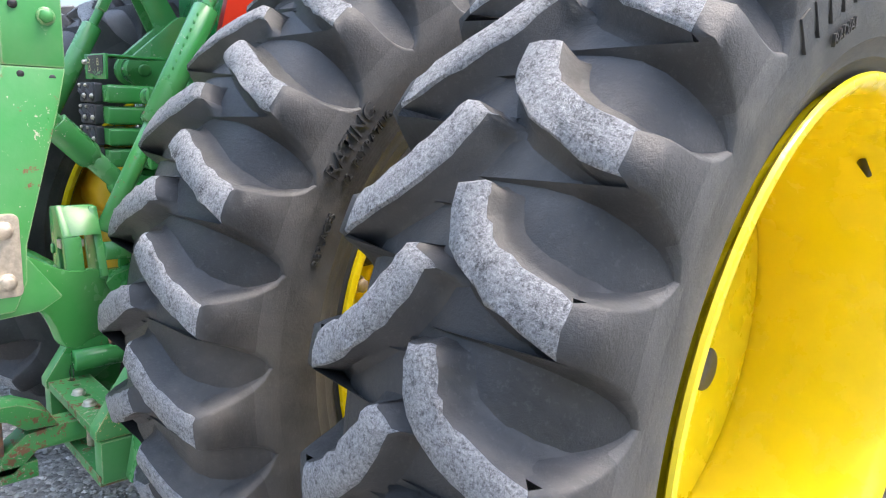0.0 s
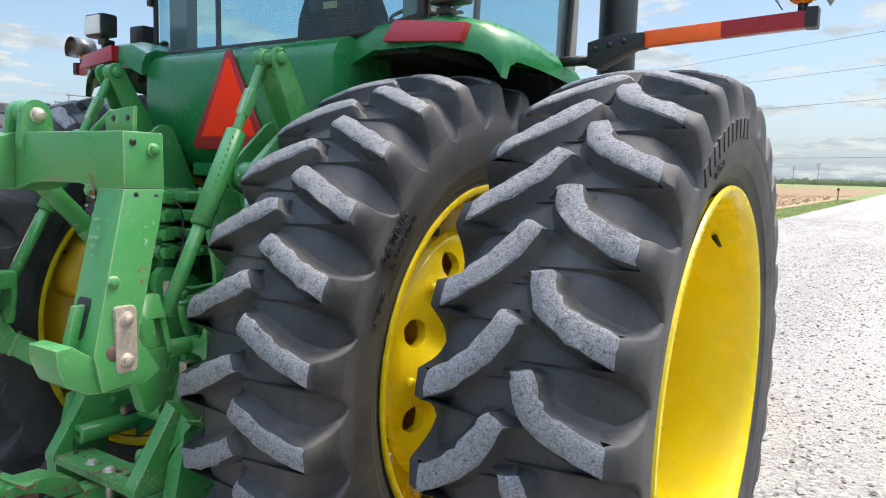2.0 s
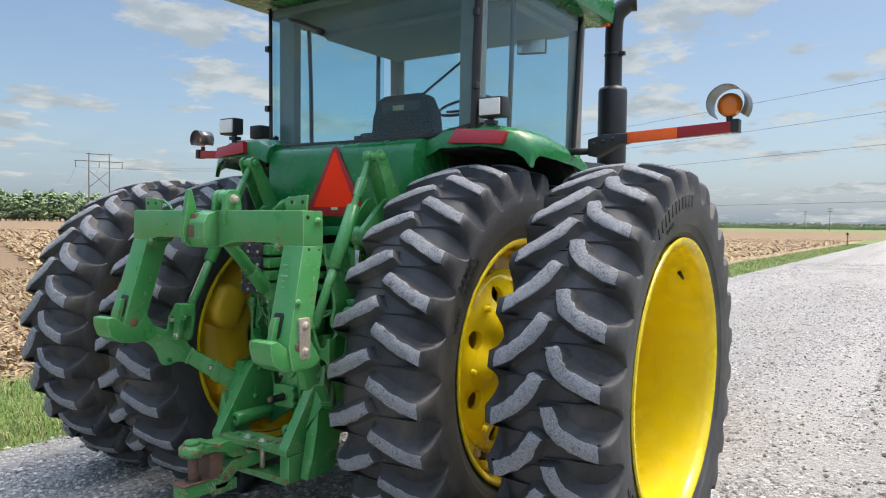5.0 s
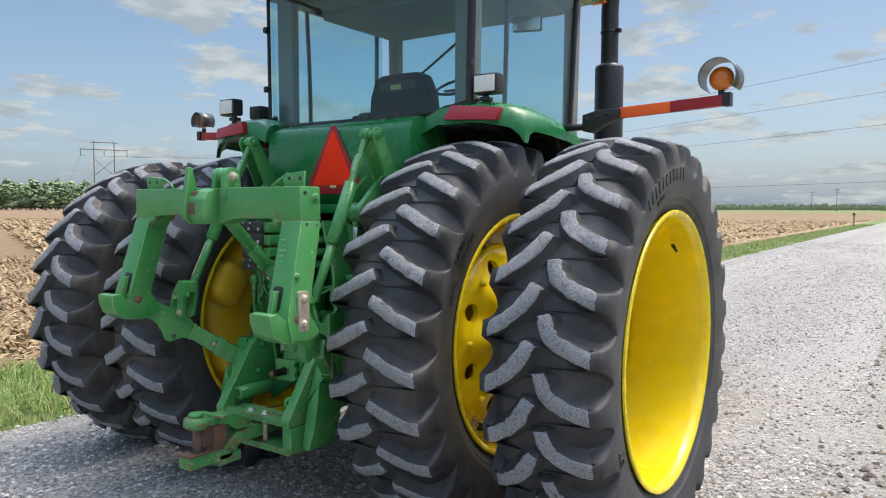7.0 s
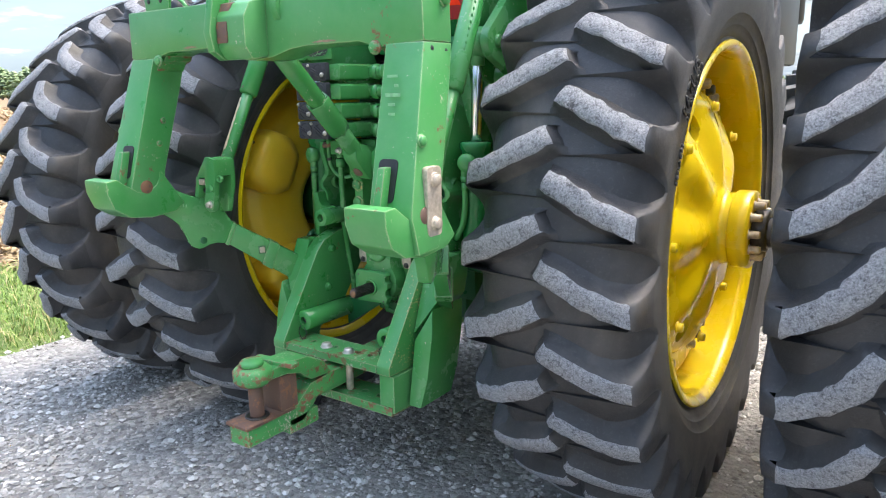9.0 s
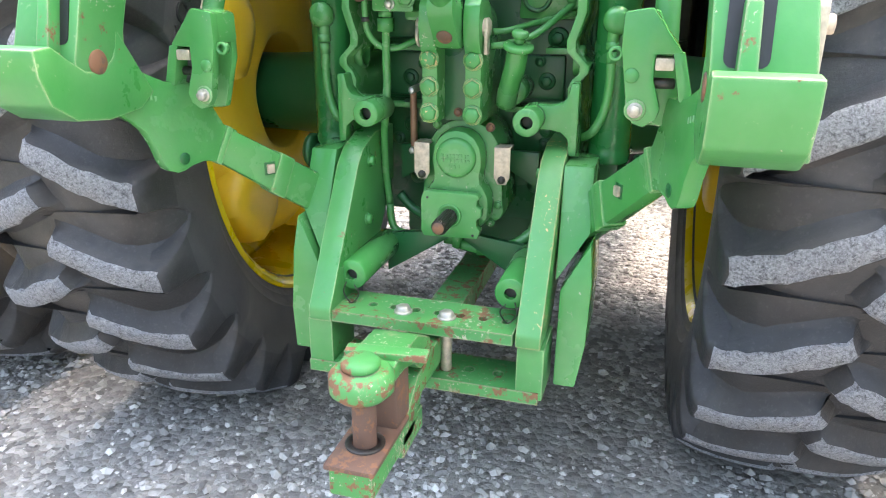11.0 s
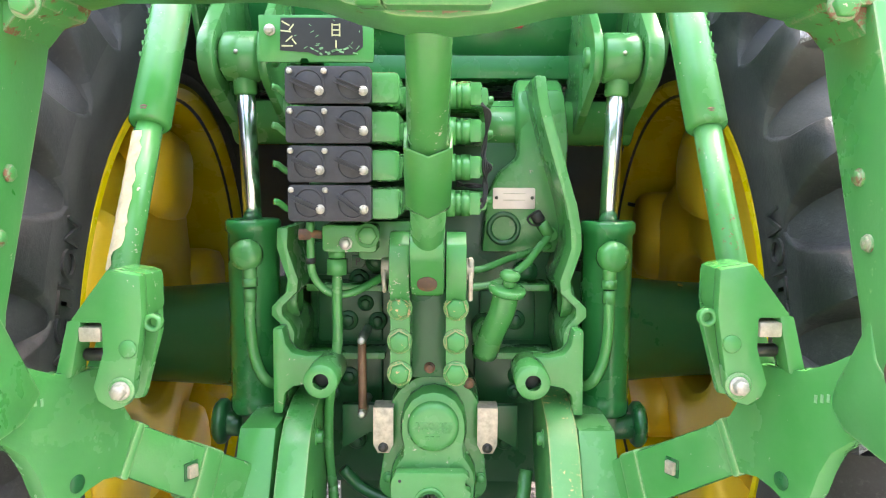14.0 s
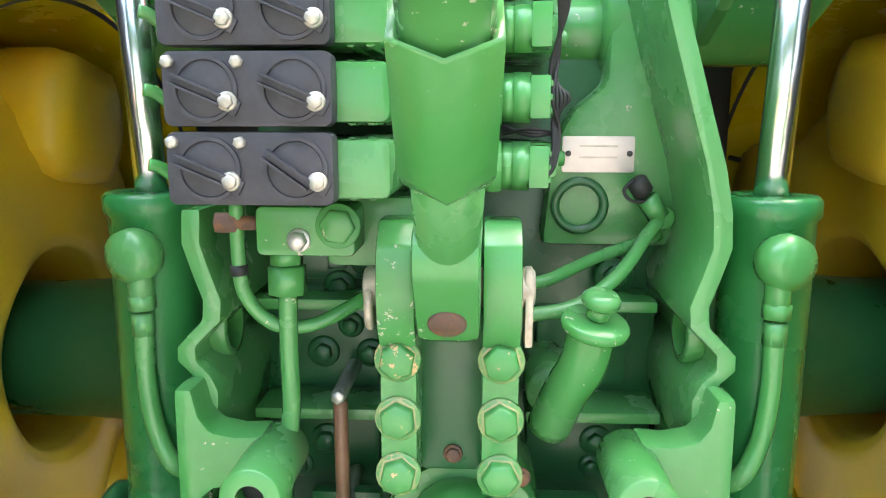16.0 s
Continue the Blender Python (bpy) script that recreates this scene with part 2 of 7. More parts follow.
tyre_rubber = rubber("tyre_rubber", (0.0165, 0.0170, 0.0185), (0.060, 0.061, 0.065), (0.125, 0.112, 0.098))
sidewall_rubber = rubber("sidewall_rubber", (0.028, 0.029, 0.031), (0.086, 0.087, 0.089), (0.16, 0.148, 0.13))


def worn_tread():
    """Torn, stone-scoured lug faces: pale grey with dark pits and tears."""
    k = Nodes("scoured_lug_face").world_pos()
    fine = k.noise(230, 6, 0.82)
    c = k.ramp(fine, (0.30, (0.07, 0.07, 0.073)), (0.42, (0.23, 0.236, 0.25)), (0.54, (0.37, 0.38, 0.40)), (0.72, (0.62, 0.63, 0.65)))
    pits = k.ramp(k.noise(95, 7, 0.88), (0.52, 0.0), (0.59, 1.0))
    c = k.mix(k.math("MULTIPLY", pits, 0.70), c, (0.050, 0.050, 0.053))
    torn = k.ramp(k.noise(15, 9, 0.88), (0.575, 0.0), (0.64, 1.0))
    c = k.mix(k.math("MULTIPLY", torn, 0.85), c, (0.028, 0.028, 0.030))
    k.bump(k.math("ADD", fine, k.math("MULTIPLY", k.noise(60, 6, 0.8), 1.4)), 1.0, 0.007)
    return k.done(c, 0.88)


lug_face = worn_tread()

# ---- building helpers ----
def sharpen(bm, angle=34.0):
    lim = radians(angle)
    for f in bm.faces:
        f.smooth = True
    for e in bm.edges:
        e.smooth = len(e.link_faces) == 2 and e.calc_face_angle(0.0) < lim


def mesh_of(name, bm, mats, angle=34.0, weld=False):
    if weld:
        bmesh.ops.remove_doubles(bm, verts=bm.verts, dist=1e-5)
    sharpen(bm, angle)
    me = bpy.data.meshes.new(name)
    bm.to_mesh(me)
    bm.free()
    for m in mats if isinstance(mats, (list, tuple)) else (mats,):
        me.materials.append(m)
    return me


def part(name, bm, material, parent=None, label="", angle=34.0):
    """One mesh object under a thing or a part."""
    ob = new(name, mesh_of(name, bm, material, angle))
    if parent:
        ob.parent = parent
    return tagged(ob, label) if label else ob


def thing(name, label, category, at=(0, 0, 0), group="", kind=""):
    ob = new(name)
    ob.location = at
    ob.empty_display_size = 0.1
    return tagged(ob, label, category, group, kind)


def B():
    return bmesh.new()


def bevel_new(bm, faces, width, segments=2):
    if width <= 0:
        return
    edges = list({e for f in faces for e in f.edges if len(e.link_faces) == 2 and e.calc_face_angle(0) > radians(30)})
    bmesh.ops.bevel(bm, geom=edges, offset=width, segments=segments, profile=0.6, affect="EDGES", clamp_overlap=True)


def box(bm, c, size, bevel=0.004, turn=None, mat=0):
    m = Matrix.Translation(c) @ (turn.to_4x4() if turn else Matrix.Identity(4)) @ Matrix.Diagonal((*size, 1))
    r = bmesh.ops.create_cube(bm, size=1.0, matrix=m)
    faces = list({f for v in r["verts"] for f in v.link_faces})
    for f in faces:
        f.material_index = mat
    bevel_new(bm, faces, bevel)
    return bm


def span(bm, a, b, bevel=0.004, mat=0):
    """A box from corner a to corner b."""
    return box(bm, [(p + q) / 2 for p, q in zip(a, b)], [abs(q - p) for p, q in zip(a, b)], bevel, None, mat)


def prism(bm, outline, axis, a, b, bevel=0.004, shear=None, mat=0):
    """A polygon pulled along x, y or z from a to b. outline: pairs in the two other axes, in the order x, y, z."""
    def put(u, v, w):
        p = {"x": (w, u, v), "y": (u, w, v), "z": (u, v, w)}[axis]
        return shear(Vector(p)) if shear else Vector(p)
    lo, hi = [bm.verts.new(put(u, v, a)) for u, v in outline], [bm.verts.new(put(u, v, b)) for u, v in outline]
    n = len(outline)
    faces = [bm.faces.new(lo), bm.faces.new(hi[::-1])] + [bm.faces.new((lo[i], hi[i], hi[(i + 1) % n], lo[(i + 1) % n])) for i in range(n)]
    bmesh.ops.recalc_face_normals(bm, faces=faces)
    for f in faces:
        f.material_index = mat
    bevel_new(bm, faces, bevel)
    return bm


def basis(d):
    d = Vector(d).normalized()
    s = d.cross(Vector((0, 0, 1)) if abs(d.z) < 0.9 else Vector((1, 0, 0))).normalized()
    return d, s, s.cross(d).normalized()


def lathe(bm, profile, origin, axis, seg=32, start=0.0, sweep=360.0, mat=0):
    """Turns (radius, way along the axis) pairs round an axis; ends at radius 0 close."""
    d, s, u = basis(axis)
    o, full = Vector(origin), abs(sweep - 360.0) < 1e-6
    rings = []
    for r, h in profile:
        if r < 1e-6:
            rings.append([bm.verts.new(o + d * h)])
            continue
        n = seg if full else seg + 1
        rings.append([bm.verts.new(o + d * h + (s * math.cos(radians(start + sweep * i / seg)) + u * math.sin(radians(start + sweep * i / seg))) * r) for i in range(n)])
    for a, b in zip(rings, rings[1:]):
        for i in range(seg):
            j = (i + 1) % seg if full else i + 1
            ia, ja, ib, jb = (0 if len(a) == 1 else i), (0 if len(a) == 1 else j), (0 if len(b) == 1 else i), (0 if len(b) == 1 else j)
            q = [a[ia], a[ja], b[jb], b[ib]]
            q = [v for k, v in enumerate(q) if v not in q[:k]]
            if len(q) > 2:
                bm.faces.new(q).material_index = mat
    return bm


def rod(bm, p0, p1, r0, r1=None, seg=20, bevel=0.003, mat=0):
    p0, p1 = Vector(p0), Vector(p1)
    r1, h = (r0 if r1 is None else r1), (p1 - p0).length
    b = min(bevel, r0 * 0.4, r1 * 0.4, h * 0.3)
    return lathe(bm, [(0, 0), (r0 - b, 0), (r0, b), (r1, h - b), (r1 - b, h), (0, h)], p0, p1 - p0, seg, mat=mat)


def ring(bm, p0, p1, r_out, r_in, seg=28, bevel=0.002):
    """A bushing with a real bore."""
    h, b = (Vector(p1) - Vector(p0)).length, bevel
    return lathe(bm, [(r_in, 0), (r_out - b, 0), (r_out, b), (r_out, h - b), (r_out - b, h), (r_in, h), (r_in, 0)], p0, Vector(p1) - Vector(p0), seg)


def smooth_line(pts, steps=6):
    p = [Vector(q) for q in pts]
    p = [2 * p[0] - p[1]] + p + [2 * p[-1] - p[-2]]
    out = []
    for i in range(1, len(p) - 2):
        a, b, c, d = p[i - 1 : i + 3]
        for k in range(steps):
            t = k / steps
            out.append(0.5 * ((2 * b) + (c - a) * t + (2 * a - 5 * b + 4 * c - d) * t * t + (3 * b - a - 3 * c + d) * t ** 3))
    return out + [p[-2]]


def tube(bm, pts, r, seg=10, steps=6, mat=0):
    line = smooth_line(pts, steps) if steps > 1 else [Vector(p) for p in pts]
    d, s, u = basis(line[1] - line[0])
    rings = []
    for i, p in enumerate(line):
        t = (line[min(i + 1, len(line) - 1)] - line[max(i - 1, 0)]).normalized()
        s = (s - t * s.dot(t)).normalized()
        u = t.cross(s)
        rings.append([bm.verts.new(p + (s * math.cos(2 * math.pi * k / seg) + u * math.sin(2 * math.pi * k / seg)) * r) for k in range(seg)])
    for a, b in zip(rings, rings[1:]):
        for k in range(seg):
            bm.faces.new((a[k], a[(k + 1) % seg], b[(k + 1) % seg], b[k])).material_index = mat
    bm.faces.new(rings[0][::-1]), bm.faces.new(rings[-1])
    return bm


def hexbolt(bm, at, axis, width=0.018, height=0.010, washer=True, mat=0):
    """A hexagon head, chamfered, on a washer; axis points out of the surface."""
    at, d = Vector(at), Vector(axis).normalized()
    if washer:
        rod(bm, at - d * 0.002, at + d * 0.003, width * 0.72, seg=18, bevel=0.001, mat=mat)
    r = width / 2 / math.cos(math.pi / 6)
    spin = random.uniform(0, 60)
    lathe(bm, [(r, -0.002), (r, height * 0.82), (r * 0.84, height), (0, height)], at, d, 6, start=spin, mat=mat)
    return bm


def bolt(parent, at, axis, width=0.018, height=0.010, material=None, name="bolt", label=""):
    return part(name, hexbolt(B(), at, axis, width, height), material or green, parent, label, 25)




def lettering(text, size, depth=0.001):
    """The outlines of a word as vertices and faces, its middle at the origin, in the x-y plane."""
    cu = bpy.data.curves.new("word", "FONT")
    cu.body, cu.size, cu.align_x, cu.align_y, cu.extrude, cu.resolution_u = text, size, "CENTER", "CENTER", depth, 3
    ob = bpy.data.objects.new("word", cu)
    scene.collection.objects.link(ob)
    bpy.context.view_layer.update()
    me = bpy.data.meshes.new_from_object(ob.evaluated_get(bpy.context.evaluated_depsgraph_get()))
    verts, faces = [v.co.copy() for v in me.vertices], [tuple(f.vertices) for f in me.polygons]
    bpy.data.objects.remove(ob), bpy.data.curves.remove(cu), bpy.data.meshes.remove(me)
    return verts, faces


def word(bm, text, size, place, depth=0.001, mat=0):
    """Puts a word into bm; place turns a flat point (x, y, z) into its place."""
    verts, faces = lettering(text, size, depth)
    vs = [bm.verts.new(place(v)) for v in verts]
    for f in faces:
        try:
            bm.faces.new([vs[i] for i in f]).material_index = mat
        except ValueError:
            pass
    return bm


tractor = thing("tractor", "large green row-crop tractor with dual rear wheels parked on gravel", "tractor")

# ---- rear wheels: axis along x, outer face towards +x ----
LUGS, PITCH = 28, 360.0 / 28
TREAD = {"bar": 0.948, "elbow": 0.924}      # radius over the lugs: fuller inner tyres, worn outer ones


def crown(x, kind):
    """Radius of the lug faces across the tread."""
    return TREAD[kind] - 0.030 * (abs(x) / 0.21) ** 2.4


def carcass_profile(kind):
    half = [(0.0, 0.863), (0.05, 0.862), (0.10, 0.859), (0.140, 0.852), (0.168, 0.836), (0.192, 0.813), (0.215, 0.787), (0.2375, 0.757),
            (0.2405, 0.737), (0.238, 0.703), (0.230, 0.673), (0.2285, 0.664), (0.2235, 0.660), (0.214, 0.640), (0.2125, 0.632), (0.206, 0.627), (0.203, 0.617), (0.198, 0.606), (0.190, 0.598)]
    if kind == "bar":
        half += [(0.192, 0.588), (0.186, 0.578)]
    more = TREAD[kind] - 0.910
    half = [(x, r + more * min(1.0, max(0.0, (r - 0.68) / 0.12))) for x, r in half]
    return [(-x, r) for x, r in half[:0:-1]] + half


def tyre_mesh(name, kind):
    bm = B()
    prof = carcass_profile(kind)
    # the outer skin, then back along the inside, so that the casing has thickness
    inside = [(x * 0.93, r - 0.016) for x, r in prof[1:-1]][::-1]
    lathe(bm, [(r, x) for x, r in prof + inside + prof[:1]], (0, 0, 0), (1, 0, 0), 144)
    bmesh.ops.recalc_face_normals(bm, faces=bm.faces)
    for f in bm.faces:
        c = f.calc_center_median()
        f.material_index = 1 if math.hypot(c.y, c.z) < 0.755 + 0.6 * (TREAD[kind] - 0.91) else 0
    return mesh_of(name, bm, (tyre_rubber, sidewall_rubber), 40)


def lug_mesh(name, side, kind, seed):
    """One lug. It starts at the middle of the tread and trails back to the shoulder, then runs down the sidewall as a buttress.
    Angle zero, at -y, is the lug's nose; angles grow upwards."""
    rnd = random.Random(seed)
    if kind == "bar":      # shallow bar of the inner tyres
        line = [(0.012, 0.0), (0.04, -0.9), (0.08, -2.1), (0.120, -3.4), (0.160, -4.5), (0.198, -5.3), (0.222, -5.8)]
        wide = [0.021, 0.0245, 0.025, 0.0245, 0.025, 0.0265, 0.0275]
    elif side > 0:         # elbowed bars of the outer tyres
        line = [(0.033, 0.0), (0.038, -1.7), (0.052, -3.7), (0.078, -5.3), (0.113, -6.5), (0.158, -7.6), (0.203, -8.5)]
        wide = [0.021, 0.025, 0.0265, 0.0255, 0.0255, 0.0275, 0.028]
    else:
        line = [(0.018, 0.0), (0.034, -1.9), (0.058, -4.2), (0.088, -6.1), (0.122, -7.7), (0.158, -9.2), (0.197, -10.4)]
        wide = [0.021, 0.025, 0.0265, 0.0255, 0.0255, 0.0275, 0.028]
    R = TREAD[kind]
    prof = carcass_profile(kind)
    prof = prof[len(prof) // 2:][:9]
    fine = [k * 0.5 for k in range(2 * len(line) - 1)]
    at = range(len(line))
    wide = [float(np.interp(k, at, wide)) for k in fine]
    line = [(float(np.interp(k, at, [p[0] for p in line])), float(np.interp(k, at, [p[1] for p in line]))) for k in fine]
    rows = []
    n = len(line)
    for i, ((x, a), w) in enumerate(zip(line, wide)):
        x0, a0 = line[max(i - 1, 0)]
        x1, a1 = line[min(i + 1, n - 1)]
        t = Vector((x1 - x0, radians(a1 - a0) * R)).normalized()
        nrm = Vector((-t.y, t.x)).lerp(Vector((0, 1)), (i / (n - 1)) ** 1.4).normalized()        # across the lug, pointing up; square to the shoulder at its end
        top = crown(x, kind)
        base = float(np.interp(x, [p[0] for p in prof], [p[1] for p in prof])) - 0.006
        flare = 0.003 + 0.008 * (i / (n - 1)) ** 2
        row, h = [], top - base
        for off, r in ((w + 0.026 + flare, base + 0.003), (w + 0.010 + flare * 0.4, base + h * 0.26), (w + 0.0035 + flare * 0.06, top - 0.006), (w - 0.002, top), (0.0, top + 0.001),
                       (-w + 0.002, top), (-w - 0.0035, top - 0.006), (-w - 0.010, base + h * 0.28), (-w - 0.030, base + 0.003)):
            if r < base + h * 0.5:        # the foot follows the casing under it
                under = float(np.interp(x + nrm.x * off, [p[0] for p in prof], [p[1] for p in prof])) - 0.006
                r += (under - base) * (1.0 if r < base + 0.004 else 0.6)
            jx = rnd.uniform(-1, 1) * (0.0032 if r > top - 0.01 else 0.0008)
            row.append((x + nrm.x * off + jx, radians(a) + (nrm.y * off + rnd.uniform(-1, 1) * 0.0036 * (r > top - 0.01)) / R, r))
        rows.append(row)
    # the nose, and the buttress down the sidewall
    first = [(x - 0.010 if 1 < k < 7 else x - 0.020, a + radians(0.35), (r - 0.010 if 1 < k < 7 else r)) for k, (x, a, r) in enumerate(rows[0])]
    nose = [(x - 0.014, a + radians(0.5), min(r, prof[0][1] - 0.004)) for x, a, r in first]
    tail, dr = [], R - 0.910
    a_end = line[-1][1]
    px, pr = [p[0] for p in prof][::-1], [p[1] for p in prof][::-1]
    for j, (xo, ro, up, dn) in enumerate(((0.2290, 0.868, 0.034, 0.029), (0.2350, 0.850, 0.038, 0.030), (0.2390, 0.830, 0.043, 0.032), (0.2412, 0.808, 0.050, 0.036), (0.2422, 0.788, 0.061, 0.043), (0.2426, 0.772, 0.075, 0.054), (0.2424, 0.760, 0.094, 0.072), (0.2412, 0.744, 0.105, 0.086))):
        a = radians(a_end - 0.15 - j * 0.10)
        d = dr * min(1.0, max(0.3, (ro - 0.735) / 0.11))
        low = float(np.interp(ro + d, pr, px)) - 0.003
        hi = (0.012, 0.007, 0.002, -0.003)
        offs = [up + q for q in hi] + [0.5 * (up - dn)] + [-dn - q for q in hi[::-1]]
        tail.append([(low + (xo - low) * q, a + o / ro, ro + d) for o, q in zip(offs, (0, 0.45, 0.93, 1, 1, 1, 0.93, 0.45, 0))])
    allrows = [nose, first] + rows + tail
    bm = B()
    grid = [[bm.verts.new((side * x, -r * math.cos(a), r * math.sin(a))) for x, a, r in row] for row in allrows]
    for i in range(len(grid) - 1):
        for k in range(8):
            q = (grid[i][k], grid[i][k + 1], grid[i + 1][k + 1], grid[i + 1][k])
            f = bm.faces.new(q if side > 0 else q[::-1])
            f.material_index = 1 if (2 < k + 0.5 < 6 and 1 <= i <= len(rows)) else (2 if i > len(rows) + 5 and 1 <= k <= 6 else 0)
    bmesh.ops.recalc_face_normals(bm, faces=bm.faces)
    return mesh_of(name, bm, (tyre_rubber, lug_face, sidewall_rubber), 52)


def rim_mesh(name, less=0.0, wide=0.0):
    """The rolled steel rim: flanges, bead seats, drop centre, with real thickness; less, wide: how much smaller and farther out its outer flange is."""
    out = [(0.598, -0.206), (0.609, -0.204), (0.612, -0.197), (0.606, -0.190), (0.588, -0.188), (0.582, -0.168), (0.577, -0.120), (0.572, -0.06), (0.566, 0.0), (0.571, 0.06),
           (0.577, 0.120), (0.582, 0.168), (0.588, 0.188), (0.606, 0.190), (0.612, 0.197), (0.609, 0.204), (0.598, 0.206)]
    back = [(0.590, 0.200), (0.580, 0.190), (0.573, 0.165), (0.566, 0.12), (0.558, 0.06), (0.553, 0.0), (0.556, -0.06), (0.565, -0.12), (0.572, -0.168), (0.579, -0.190), (0.590, -0.200), (0.598, -0.206)]
    bm = B()
    out, back = ([(r - less * (x > 0.15), x + wide * (x > 0.15)) for r, x in side] for side in (out, back))
    lathe(bm, out + back, (0, 0, 0), (1, 0, 0), 112)
    bmesh.ops.recalc_face_normals(bm, faces=bm.faces)
    return mesh_of(name, bm, yellow, 50)


def sidewall_word(bm, text, size, angle, radius, side=1, kind="elbow", mat=0):
    """A word moulded round the sidewall; angle in degrees, 0 at -y, growing upwards; it reads from outside the tyre."""
    prof = carcass_profile(kind)
    prof = prof[len(prof) // 2:]
    rs, xs = [p[1] for p in prof][::-1], [p[0] for p in prof][::-1]
    def place(v):
        r = radius + v.y
        a = radians(angle) + v.x / radius
        x = max(float(np.interp(r, rs, xs)), 0.2380 if r > 0.735 else 0.0) + 0.0045 + v.z * 2.0
        return Vector((side * x, -r * math.cos(a) * 1.0, r * math.sin(a)))
    return word(bm, text, size, place, 0.0012, mat)


def sidewall_bars(bm, angle, radius, length, height, rows, gap, kind="elbow"):
    """Small unreadable print as plain raised bars."""
    prof = carcass_profile(kind)
    prof = prof[len(prof) // 2:]
    rs, xs = [p[1] for p in prof][::-1], [p[0] for p in prof][::-1]
    for k in range(rows):
        r = radius - k * gap
        a, end = radians(angle), radians(angle) + length * (1 - 0.12 * (k % 3)) / radius
        while a < end:
            w = random.uniform(0.008, 0.02) / radius
            q = [(r, a), (r, a + w), (r + height, a + w), (r + height, a)]
            bm.faces.new([bm.verts.new((float(np.interp(rr, rs, xs)) + 0.0018, -rr * math.cos(aa), rr * math.sin(aa))) for rr, aa in q])
            a += w + 0.004 / radius
    return bm


RIM_MESH, TYRE_MESH = {"bar": rim_mesh("rim", 0.022), "elbow": rim_mesh("rim", 0.004, 0.016)}, {k: tyre_mesh("tyre", k) for k in TREAD}
LUG_MESHES = {(k, s): [lug_mesh("tyre_lug", s, k, 11 * i + (s > 0)) for i in range(4)] for k in ("bar", "elbow") for s in (-1, 1)}


def fixed(name, me, parent, label="", m=None):
    ob = new(name, me)
    ob.parent = parent
    if m:
        ob.matrix_basis = m
    return tagged(ob, label) if label else ob


def rear_wheel(kind, phase, label):
    """Tyre with its lugs, rim, and the disc and hub that suit an inner or an outer wheel."""
    w = new("rear_wheel")
    w.parent = tractor
    tagged(w, label)
    fixed("tyre", TYRE_MESH[kind], w, "black rubber tractor tyre with dusty grey sidewalls")
    fixed("rim", RIM_MESH[kind], w, "yellow painted steel rim")
    for i in range(LUGS):
        for s in (-1, 1):
            turn = phase + PITCH * (i + (0.5 if s < 0 else 0.0))
            fixed("tyre_lug", LUG_MESHES[kind, s][(i * 7 + (s > 0)) % 4], w, "", pose(0, 0, 0, -turn, 0, 0))
    return w


def lobed_dish(bm, rings, lobes, holes, hole_at, hole_r, turn=0.0, n=120, wall=0.03):
    """A cast wheel centre: rings of (radius, way out, lobe height), with round openings through it."""
    rs = []
    for (r0, x0, l0), (r1, x1, l1) in zip(rings, rings[1:]):
        rs += [(r0 + (r1 - r0) * k / 4, x0 + (x1 - x0) * k / 4, l0 + (l1 - l0) * k / 4) for k in range(4)]
    rs.append(rings[-1])
    ang = lambda k: 2 * math.pi * k / n
    grid = [[bm.verts.new((x + l * math.cos(lobes * (ang(k) - turn)), r * math.cos(ang(k)), r * math.sin(ang(k)))) for k in range(n)] for r, x, l in rs]
    faces = [bm.faces.new((a[k], a[(k + 1) % n], b[(k + 1) % n], b[k])) for a, b in zip(grid, grid[1:]) for k in range(n)]
    for h in range(holes):
        a = 2 * math.pi * (h + 0.5) / holes + turn
        c = Vector((0, hole_at * math.cos(a), hole_at * math.sin(a)))
        gone = [f for f in faces if f.is_valid and (lambda m: math.hypot(m.y - c.y, m.z - c.z) < hole_r)(f.calc_center_median())]
        edge_v = {v for f in gone for v in f.verts if any(o not in gone for o in v.link_faces)}
        bmesh.ops.delete(bm, geom=gone, context="FACES")
        for v in edge_v:
            d = Vector((0, v.co.y - c.y, v.co.z - c.z))
            v.co += d.normalized() * hole_r - d
        rim_e = [e for e in bm.edges if len(e.link_faces) == 1 and e.verts[0] in edge_v and e.verts[1] in edge_v]
        out = bmesh.ops.extrude_edge_only(bm, edges=rim_e)["geom"]
        for v in out:
            if isinstance(v, bmesh.types.BMVert):
                v.co.x -= wall
    bmesh.ops.recalc_face_normals(bm, faces=bm.faces)
    return bm


